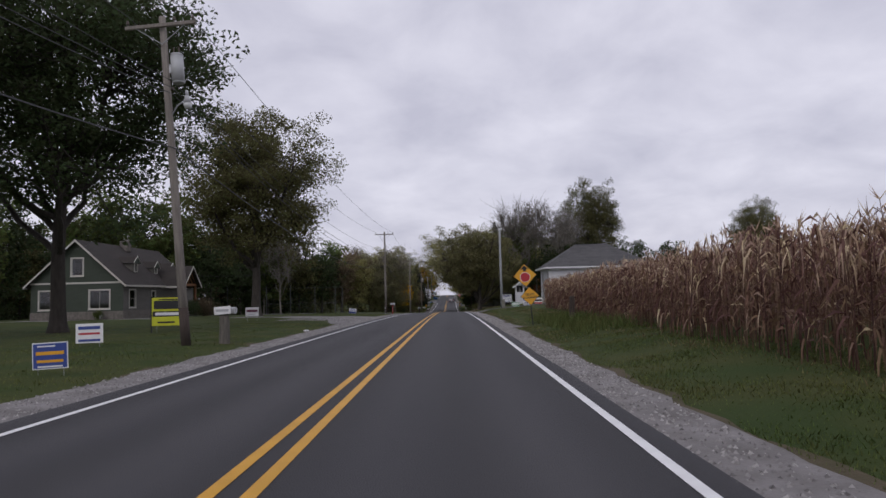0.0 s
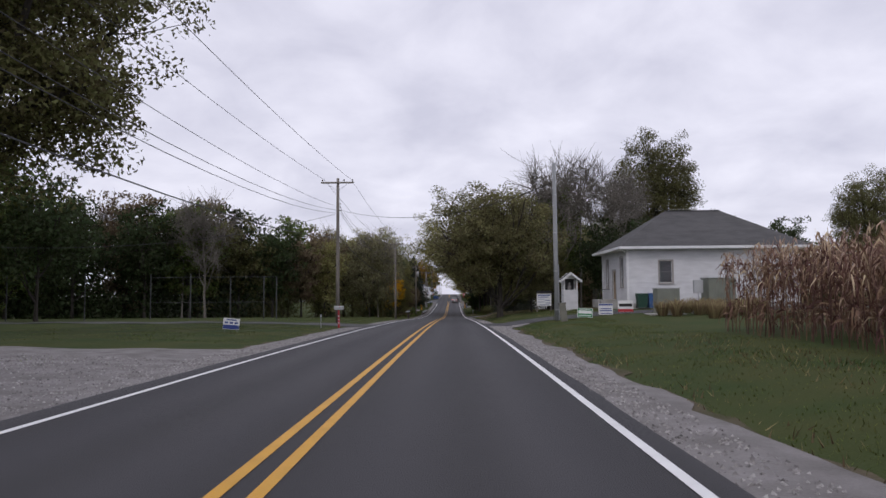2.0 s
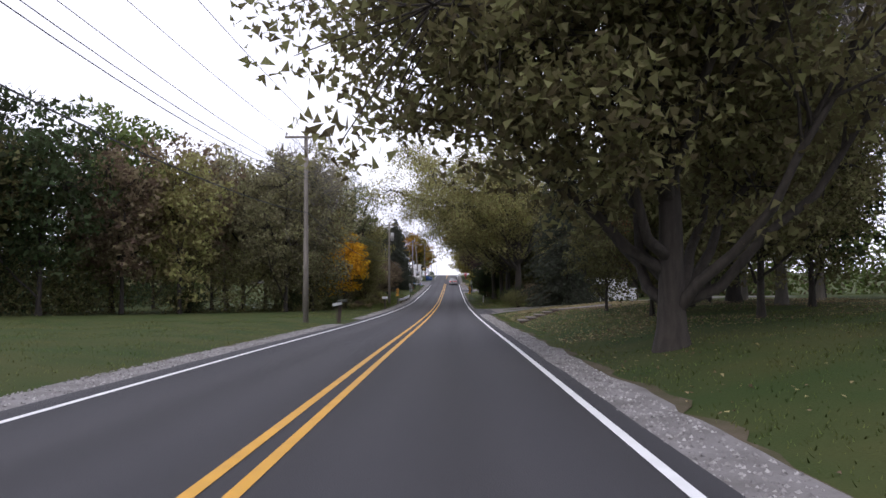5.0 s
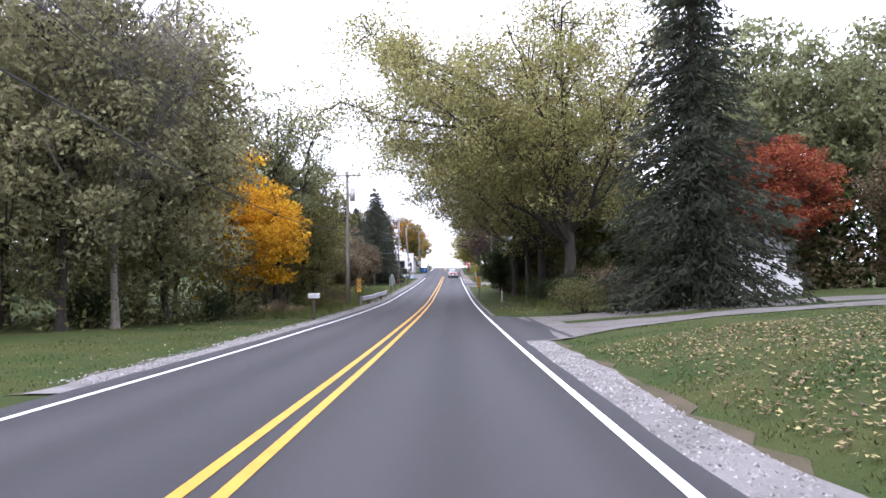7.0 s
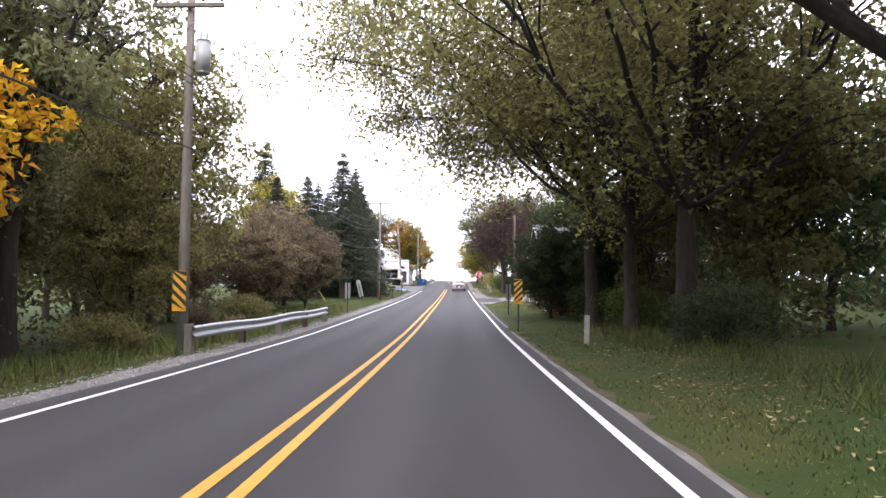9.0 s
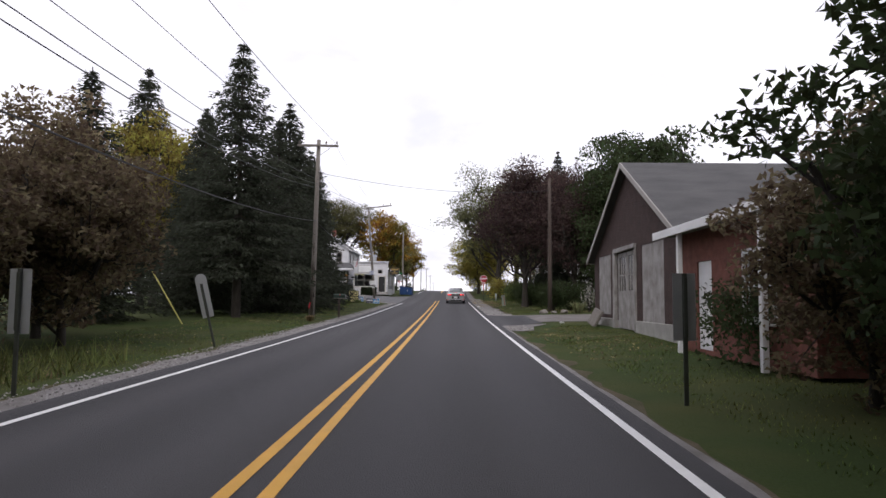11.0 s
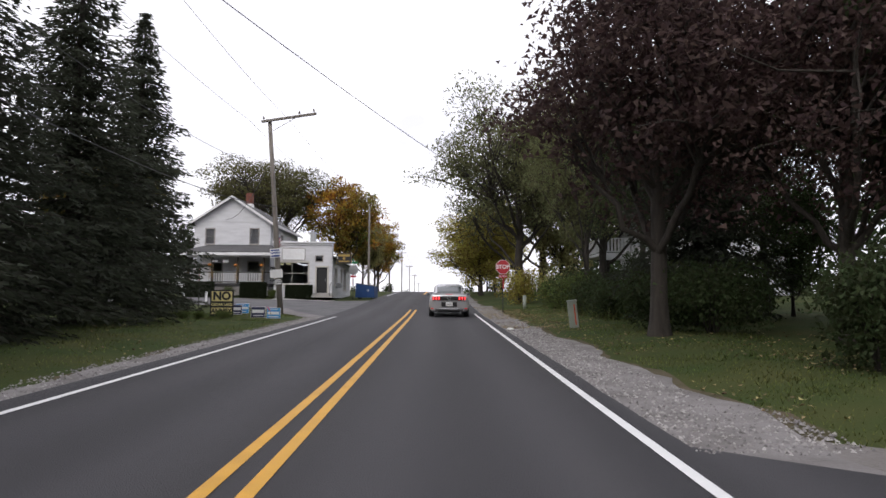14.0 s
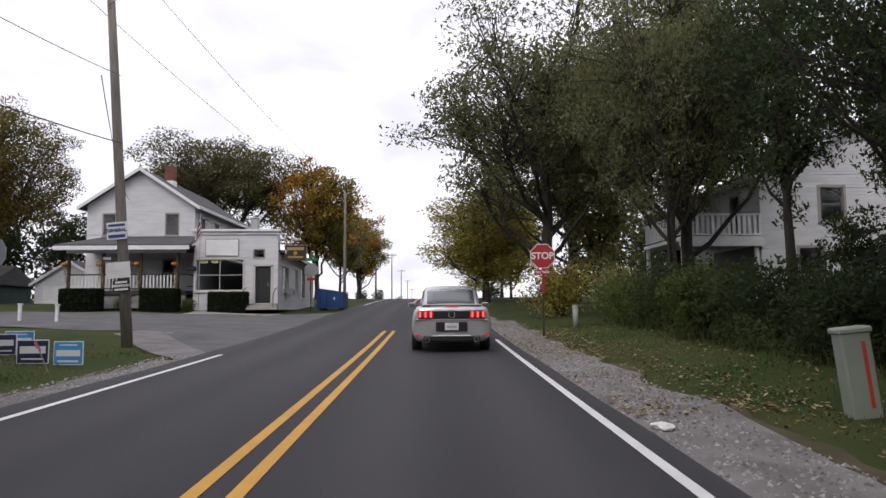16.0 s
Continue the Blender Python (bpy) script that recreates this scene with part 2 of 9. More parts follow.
def bar(bm, a, b, r0, r1=None, n=8, cap=True):
    """A round bar from a to b."""
    a, b = Vector(a), Vector(b)
    r1 = r0 if r1 is None else r1
    q = (b - a).to_track_quat("Z", "Y").to_matrix()
    rings = []
    for p, r in ((a, r0), (b, r1)):
        rings.append([bm.verts.new(p + q @ Vector((r * math.cos(2 * math.pi * k / n), r * math.sin(2 * math.pi * k / n), 0))) for k in range(n)])
    for k in range(n):
        bm.faces.new((rings[0][k], rings[0][(k + 1) % n], rings[1][(k + 1) % n], rings[1][k]))
    if cap:
        bm.faces.new(rings[0][::-1])
        bm.faces.new(rings[1])
    return bm


def tube(bm, pts, r, n=6, r_end=None):
    """One swept round tube through the points."""
    re = r if r_end is None else r_end
    pts = [Vector(p) for p in pts]
    m = len(pts)
    rings = []
    side = (pts[1] - pts[0]).orthogonal().normalized()
    for i, p in enumerate(pts):
        d = (pts[min(i + 1, m - 1)] - pts[max(i - 1, 0)]).normalized()
        side = (side - d * side.dot(d)).normalized()
        other = d.cross(side)
        rr = r + (re - r) * i / (m - 1)
        rings.append([bm.verts.new(p + side * (rr * math.cos(2 * math.pi * k / n)) + other * (rr * math.sin(2 * math.pi * k / n))) for k in range(n)])
    for a, b in zip(rings, rings[1:]):
        for k in range(n):
            bm.faces.new((a[k], a[(k + 1) % n], b[(k + 1) % n], b[k]))
    bm.faces.new(rings[0][::-1])
    bm.faces.new(rings[-1])
    return bm


def slab(bm, outline, depth, m):
    """A flat plate: its outline (x, z) in a plane, depth along y, placed by m."""
    fr = [bm.verts.new(m @ Vector((x, -depth / 2, z))) for x, z in outline]
    bk = [bm.verts.new(m @ Vector((x, depth / 2, z))) for x, z in outline]
    bm.faces.new(fr)
    bm.faces.new(bk[::-1])
    n = len(outline)
    for k in range(n):
        bm.faces.new((fr[k], bk[k], bk[(k + 1) % n], fr[(k + 1) % n]))
    return bm


def B():
    return bmesh.new()


I4 = Matrix.Identity(4)

# ---- lie of the land ----
PROFILE = [(-400, 0.1), (-60, 0.1), (0.0, 0.08), (19.9, -0.01), (39.4, -0.12), (58.1, -0.32), (76.2, -0.61), (93.5, -1.00), (109.8, -1.44), (125.4, -1.93), (141.1, -2.35), (156.6, -2.63), (171.5, -2.75), (185.7, -2.72), (198.9, -2.61), (210.7, -2.46), (220.8, -2.30), (229.3, -2.14), (236.5, -1.96), (243, -1.82), (250, -1.66), (257, -1.48), (265, -1.17), (275, -0.70), (290, -0.1), (310, 0.5), (340, 0.95), (400, 0.9), (520, -1.5), (700, -5.0), (3000, -5.0)]
_py = np.arange(-400, 1200, 1.0)
_pz = np.interp(_py, *zip(*PROFILE))
_pz = np.convolve(np.pad(_pz, 6, mode="edge"), np.ones(13) / 13, mode="valid")


def zr(y):
    """Height of the road's crown."""
    return np.interp(y, _py, _pz)


SIDE_X = [-60, -25, -12, -7, -4.9, 4.9, 7, 12, 25, 60]
# heights over the road at those columns: west side, then east side
WEST = {-30: (0.4, 0.3, 0.15, 0.1, 0), 40: (0.4, 0.3, 0.2, 0.12, 0), 75: (0.4, 0.35, 0.25, 0.12, 0), 95: (0.4, 0.35, 0.3, 0.15, 0), 112: (0.5, 0.4, 0.3, 0.15, 0), 125: (0.5, 0.4, 0.3, 0.15, 0), 140: (0.4, 0.3, 0.2, 0.1, 0), 150: (0.3, 0.2, 0.1, 0.05, 0), 165: (0, -0.2, -0.3, -0.15, -0.05), 180: (-0.4, -0.6, -0.7, -0.5, -0.1), 195: (0, -0.1, -0.2, -0.1, -0.02), 215: (0.4, 0.3, 0.2, 0.15, 0), 240: (0.4, 0.3, 0.2, 0.15, 0), 262: (0.5, 0.4, 0.3, 0.12, 0), 275: (0.4, 0.35, 0.3, 0.1, 0), 320: (0.2, 0.1, 0.1, 0.05, 0)}
EAST = {-30: (0, 0.15, 0.4, 0.5, 0.5), 40: (0, 0.25, 0.4, 0.6, 0.7), 75: (0, 0.3, 0.6, 0.8, 0.9), 95: (0, 0.4, 0.95, 1.1, 1.2), 112: (0, 0.5, 1.0, 1.2, 1.4), 125: (0.02, 0.75, 1.1, 1.3, 1.5), 140: (0.02, 0.4, 0.9, 1.2, 1.5), 150: (0, 0.1, 0.5, 1.1, 1.3), 165: (0, 0.05, 0.3, 1.0, 1.2), 180: (-0.05, -0.1, -0.05, 0.1, 0.3), 195: (0, 0.02, 0.05, 0.1, 0.3), 215: (0, 0.08, 0.12, 0.2, 0.3), 240: (0, 0.2, 0.3, 0.5, 0.6), 262: (0, 0.2, 0.5, 0.8, 0.9), 275: (0, 0.2, 0.4, 0.5, 0.5), 320: (0, 0.1, 0.1, 0.1, 0.1)}
SIDE = {k: WEST[k] + EAST[k] for k in WEST}
_sy = sorted(SIDE)
_st = np.array([SIDE[k] for k in _sy])


def gz(x, y):
    """Height of the ground."""
    x, y = np.broadcast_arrays(np.asarray(x, float), np.asarray(y, float))
    cols = np.stack([np.interp(y, _sy, _st[:, k]) for k in range(len(SIDE_X))], -1)
    i = np.clip(np.searchsorted(SIDE_X, x) - 1, 0, len(SIDE_X) - 2)
    sx = np.array(SIDE_X, float)
    f = np.clip((x - sx[i]) / (sx[i + 1] - sx[i]), 0, 1)
    f = np.where(i == 4, 0, f)
    lo, hi = np.take_along_axis(cols, i[..., None], -1)[..., 0], np.take_along_axis(cols, (i + 1)[..., None], -1)[..., 0]
    bumps = 0.02 * (np.sin(x * 1.3 + y * 0.7) + np.sin(x * 0.6 - y * 1.1)) * np.clip((np.abs(x) - 5) / 3, 0, 1)
    return zr(y) - 0.03 + lo + (hi - lo) * f + bumps


def gz1(x, y):
    return float(gz(x, y))


def sheet(name, xs, ys, material, dz=0.0, kind="structure", parent=None, wob=None, label=""):
    """A draped grid between the columns xs (arrays over y, or numbers) along ys."""
    ys = np.asarray(ys, float)
    cols = [np.broadcast_to(np.asarray(x, float), ys.shape) for x in xs]
    X = np.stack(cols, 1)
    Y = np.broadcast_to(ys[:, None], X.shape)
    Z = gz(X, Y) + dz
    n, m = X.shape
    v = np.stack([X, Y, Z], -1).reshape(-1, 3)
    a = (np.arange(n - 1)[:, None] * m + np.arange(m - 1)[None, :]).ravel()
    f = np.stack([a, a + 1, a + m + 1, a + m], 1)
    return mesh_ob(name, v, f, material, parent, True, label, kind)


gx = np.concatenate([[-900, -500, -300, -200, -140, -100, -80, -66, -56, -48], np.arange(-42, -14, 2.0), np.arange(-14, -4.9, 0.8), [-4.9, -3, 0, 3, 4.9], np.arange(5.4, 14, 0.8), np.arange(14, 44, 2.0), [48, 56, 66, 80, 100, 140, 200, 300, 500, 900]])
gy = np.concatenate([[-900, -400, -200, -100, -60], np.arange(-40, 330, 2.0), np.arange(330, 420, 10), [440, 480, 520, 600, 700, 900, 1400, 2500]])
tagged(sheet("ground", gx, gy, GRASS, 0.0), "mown grass verge and lawn ground with leaf litter", "ground")

# ---- road, shoulders, markings ----
ry = np.arange(-40, 520, 1.0)


def wob(y, amp, seed, freq=0.35):
    return amp * np.array([noise.noise((yy * freq, seed, 0.3)) + 0.5 * noise.noise((yy * freq * 3.1, seed, 7.7)) for yy in y])


road = tagged(sheet("road", [-3.8 + wob(ry, 0.05, 1), -3.25, -1.6, 0, 1.6, 3.25, 3.62 + wob(ry, 0.04, 2)], ry, ASPHALT, 0.045), "fresh dark asphalt two-lane road with painted lines", "road")


def stripe(name, x, w, y0, y1, material):
    ys = np.arange(y0, y1 + 0.5, 1.0)
    sheet(name, [x - w / 2, x + w / 2], ys, material, 0.052, "", road)


stripe("edge_line", 3.30, 0.11, -40, 256, LINE_W)
stripe("edge_line", -3.28, 0.11, -40, 252, LINE_W)
stripe("centre_line", -0.16, 0.12, -40, 260, LINE_Y)
stripe("centre_line", 0.15, 0.12, -40, 260, LINE_Y)
stripe("edge_line", 3.30, 0.11, 284, 420, LINE_W)
stripe("edge_line", -3.28, 0.11, 284, 420, LINE_W)
stripe("centre_line", 0.0, 0.2, 290, 420, LINE_Y)


def shoulder(x0, w, y0, y1, seed):
    ys = np.arange(y0, y1 + 0.4, 0.5)
    s = 1 if x0 > 0 else -1
    edge = x0 + s * np.maximum(0.15, w + wob(ys, w * 0.28, seed, 0.5))
    cols = [np.full(ys.shape, x0), (x0 + edge) / 2, edge]
    worn = edge + s * np.maximum(0.05, 0.12 + wob(ys, 0.42, seed + 50, 0.9))
    fringe = [np.full(ys.shape, x0), edge, worn]
    if s < 0:
        cols, fringe = cols[::-1], fringe[::-1]
    tagged(sheet("worn_verge", fringe, ys, DIRT, 0.014), "worn brown strip of dirt beside the gravel", "verge")
    return tagged(sheet("gravel_shoulder", cols, ys, GRAVEL, 0.03), "pale crushed limestone gravel shoulder along the road", "shoulder", kind="structure")


shoulder(3.55, 0.85, -40, 30, 3)
shoulder(3.55, 1.05, 30, 78, 13)
shoulder(3.55, 0.8, 87.5, 143.4, 4)
shoulder(3.55, 0.2, 158.4, 182, 5)
shoulder(3.55, 0.18, 184, 212, 6)
shoulder(3.55, 1.35, 226, 266, 7)
shoulder(3.55, 0.8, 266, 330, 17)
shoulder(-3.65, 1.2, -40, 80.5, 8)
shoulder(-3.65, 0.9, 88, 128, 9)
shoulder(-3.65, 0.75, 135, 251, 10)

# ---- trees and shrubs ----


class Wood:
    """Gathers tapered branches and leaves."""

    def __init__(self):
        self.v, self.f, self.lv, self.lf, self.count = [], [], [], [], 0

    def branch(self, pts, r0, r1, n=5, flare=()):
        base = len(self.v)
        pts = [Vector(p) for p in pts]
        m = len(pts)
        side = (pts[1] - pts[0]).orthogonal().normalized()
        for i, p in enumerate(pts):
            d = (pts[min(i + 1, m - 1)] - pts[max(i - 1, 0)]).normalized()
            side = (side - d * side.dot(d)).normalized()
            other = d.cross(side)
            r = (r0 + (r1 - r0) * i / (m - 1)) * (flare[i] if i < len(flare) else 1.0)
            for k in range(n):
                a = 2 * math.pi * k / n
                self.v.append(p + side * (r * math.cos(a)) + other * (r * math.sin(a)))
        for i in range(m - 1):
            for k in range(n):
                a, b = base + i * n + k, base + i * n + (k + 1) % n
                self.f.append((a, b, b + n, a + n))

    def leaves(self, rng, centre, spread, count, size, slim=0.62, hang=0.0):
        d = rng.normal(size=(count, 3))
        d *= np.minimum(1.0, 1.75 / (np.linalg.norm(d, axis=1)[:, None] + 1e-9))
        c = np.asarray(centre)[None, :] + d * np.asarray(spread)[None, :]
        self.leaves_at(rng, c, size, slim, hang)

    def leaves_at(self, rng, c, size, slim=0.62, hang=0.0, axis=None):
        count = len(c)
        a = rng.normal(size=(count, 3)) if axis is None else axis + 0.35 * rng.normal(size=(count, 3))
        a[:, 2] -= hang
        a /= np.linalg.norm(a, axis=1)[:, None]
        b = np.cross(a, rng.normal(size=(count, 3)))
        b /= np.linalg.norm(b, axis=1)[:, None] + 1e-9
        s = size * rng.uniform(0.6, 1.35, (count, 1))
        tri = np.stack([c - a * s * 0.5 + b * s * slim * 0.55, c + a * s * 0.6, c - a * s * 0.35 - b * s * slim * 0.6], 1)
        self.lv.append(tri.reshape(-1, 3))
        self.lf.append(self.count + np.arange(count * 3).reshape(-1, 3))
        self.count += count * 3

    def meshes(self, name):
        out = []
        tr = bpy.data.meshes.new(name + "_trunk")
        tr.from_pydata([tuple(x) for x in self.v], [], self.f)
        tr.polygons.foreach_set("use_smooth", [True] * len(tr.polygons))
        tr.materials.append(BARK)
        out.append(tr)
        if self.lv:
            cr = bpy.data.meshes.new(name + "_crown")
            cr.from_pydata(np.concatenate(self.lv).tolist(), [], np.concatenate(self.lf).tolist())
            cr.materials.append(L_GREEN)
            out.append(cr)
        return out


def broadleaf(seed, h=16.0, r=6.0, base=0.3, clusters=150, per=90, size=0.32, spread=0.75, limbs=11, trunk_r=0.32, shape="round", bare=False, twigs=0, hang=0.0, slim=0.62, forked=False, thin=1, low=0.62, arms=(), arm_r=0.32, twig=0.016):
    rng = np.random.default_rng(seed)
    w = Wood()
    z0 = base * h
    cz, hz = (z0 + h) / 2, (h - z0) / 2
    cs = []
    while len(cs) < clusters:
        d = rng.normal(size=3)
        d /= np.linalg.norm(d)
        u = rng.uniform() ** (1 / 2.6)
        lump = 0.80 + 0.42 * noise.noise((d[0] * 1.9 + seed, d[1] * 1.9, d[2] * 1.9))
        wid = 1.0
        if shape == "egg":
            wid = 1.08 - 0.3 * d[2] if d[2] > 0 else 1.0
        elif shape == "vase":
            wid = 0.75 + 0.4 * d[2]
        elif shape == "cone":
            wid = 0.95 - 0.5 * d[2]
        p = np.array([d[0] * r * wid, d[1] * r * wid, d[2] * hz]) * u * lump
        p[2] += cz
        cs.append(p)
    cs = np.array(cs)
    lean = rng.normal(size=2) * 0.03 * h
    top = 0.82 * h

    def spine(z):
        f = min(1.0, z / top)
        return Vector((lean[0] * f * f, lean[1] * f * f, z))

    stem = [Vector((0, 0, -0.3)), Vector((0, 0, 0.08)), Vector((0, 0, 0.4)), Vector((0, 0, 1.0))]
    w.branch(stem + [spine(1.0 + (top - 1.0) * k / 7) + Vector((rng.normal() * 0.06, rng.normal() * 0.06, 0)) for k in range(1, 8)], trunk_r * 1.06, 0.05, 10, (1.3, 1.18, 1.06, 1.0))
    seeds = cs[rng.choice(len(cs), limbs, replace=False)]
    owner = np.argmin(((cs[:, None] - seeds[None]) ** 2).sum(-1), 1)
    for k in range(limbs):
        mine = cs[owner == k]
        if not len(mine):
            continue
        mid = Vector(mine.mean(0))
        reach = math.hypot(mid.x, mid.y)
        zs = max(z0 * low, min(top * 0.8, mid.z - reach * 1.1 - 0.12 * h * rng.uniform()))
        a = spine(zs)
        out = Vector((mid.x - a.x, mid.y - a.y, 0))
        pull = a + out * 0.55 + Vector((0, 0, (mid.z - a.z) * 0.32)) + Vector(rng.normal(size=3) * 0.015 * h)
        curve = [a * (1 - f) ** 2 + pull * 2 * f * (1 - f) + mid * f * f + Vector(rng.normal(size=3) * 0.006 * h) * (1 if 0 < f < 1 else 0) for f in (0, 0.17, 0.33, 0.5, 0.67, 0.83, 1)]
        bend = curve[3]
        rr = trunk_r * (0.40 if not forked else 0.30)
        w.branch(curve, rr, 0.045, 6)
        for c in mine:
            c = Vector(c)
            s = bend.lerp(mid, rng.uniform(0.2, 1.0))
            m = s.lerp(c, 0.55) + Vector(rng.normal(size=3) * 0.18)
            if rng.uniform() * thin < 1:
                w.branch([s, m, c], 0.045, 0.012, 3)
            for _ in range(twigs):
                e = c + Vector(rng.normal(size=3) * spread) + Vector((0, 0, 0.5 * spread))
                w.branch([m.lerp(c, rng.uniform()), e.lerp(c, 0.4) + Vector(rng.normal(size=3) * 0.1), e], twig, twig * 0.35, 3)
    far = []
    for tx, ty, tz in arms:
        tip = Vector((tx, ty, tz))
        a = spine(max(z0, tz * 0.5))
        bend = a.lerp(tip, 0.5) + Vector((0, 0, 0.07 * h))
        w.branch([a, a.lerp(bend, 0.5) + Vector(rng.normal(size=3) * 0.25), bend, bend.lerp(tip, 0.55) + Vector(rng.normal(size=3) * 0.3), tip], trunk_r * arm_r, 0.03, 7)
        for _ in range(58):
            f = 1.1 - 0.85 * rng.uniform() ** 1.5
            q = (a.lerp(bend, f * 2) if f < 0.5 else bend.lerp(tip, f * 2 - 1)) + Vector(rng.normal(size=3) * 1.15) + Vector((0, 0, -0.3))
            w.branch([(a.lerp(bend, f * 2) if f < 0.5 else bend.lerp(tip, min(1, f * 2 - 1))), q], 0.03, 0.01, 3)
            far.append(np.array(q))
    if far:
        cs = np.concatenate([cs, np.array(far)])
    if not bare:
        for c in cs:
            k = max(4, int(per * rng.uniform(0.6, 1.3)))
            w.leaves(rng, c, (spread, spread, spread * 0.62), k, size, slim, hang)
    return w.meshes("tree")


def conifer(seed, h=14.0, r=3.2, base=0.05, droop=0.5, size=0.42, whorls=34, dens=26):
    rng = np.random.default_rng(seed)
    w = Wood()
    w.branch([(0, 0, -0.2), (0.03, 0, h * 0.5), (0, 0.02, h)], 0.24, 0.02, 8)
    for i in range(whorls):
        f = (i + rng.uniform()) / whorls
        z = h * (base + (1 - base) * f)
        rad = r * (1 - f) ** 0.8 * rng.uniform(0.78, 1.12) + 0.12
        n = int(9 - 4 * f)
        for k in range(n):
            a = 2 * math.pi * (k + rng.uniform(-0.3, 0.3)) / n + i * 1.1
            L = rad * rng.uniform(0.75, 1.15)
            tip = Vector((L * math.cos(a), L * math.sin(a), z - droop * L * (0.55 - 0.2 * f)))
            mid = Vector((0.5 * L * math.cos(a), 0.5 * L * math.sin(a), z - droop * L * 0.33))
            s = Vector((0, 0, z))
            w.branch([s, mid, tip], 0.03, 0.006, 3)
            m = max(5, int(dens * L / r + 5))
            u = rng.uniform(0.12, 1.0, m)[:, None]
            side = np.array([-math.sin(a), math.cos(a), 0])[None]
            pts = (1 - u) ** 2 * np.array(s) + 2 * u * (1 - u) * np.array(mid) + u * u * np.array(tip)
            spreadw = rng.normal(size=(m, 1)) * (0.10 + 0.22 * L / r)
            c = pts + side * spreadw + np.array([0, 0, -1])[None] * np.abs(rng.normal(size=(m, 1))) * 0.16
            ax = np.array([math.cos(a), math.sin(a), -0.55])[None] + side * np.sign(spreadw) * 0.7
            w.leaves_at(rng, c, size, 0.38, 0.0, ax)
    return w.meshes("conifer")


def shrub(seed, h=2.0, r=1.4, count=2600, size=0.095):
    rng = np.random.default_rng(seed)
    w = Wood()
    for k in range(16):
        a = rng.uniform(0, 6.28)
        e = Vector((r * 0.8 * math.cos(a) * rng.uniform(), r * 0.8 * math.sin(a) * rng.uniform(), h * rng.uniform(0.6, 1.0)))
        w.branch([(0.1 * math.cos(a), 0.1 * math.sin(a), -0.05), e * 0.5 + Vector((0, 0, 0.1)), e], 0.025, 0.006, 4)
    n = 90
    for k in range(n):
        d = rng.normal(size=3)
        d /= np.linalg.norm(d)
        u = rng.uniform() ** 0.45
        lump = 0.8 + 0.5 * noise.noise((d[0] * 2 + seed, d[1] * 2, d[2] * 2))
        c = np.array([d[0] * r, d[1] * r, 0]) * u * lump
        c[2] = h * (0.48 + 0.46 * d[2] * u * lump)
        w.leaves(rng, c, (r * 0.2, r * 0.2, h * 0.11), count // n, size)
    return w.meshes("shrub")


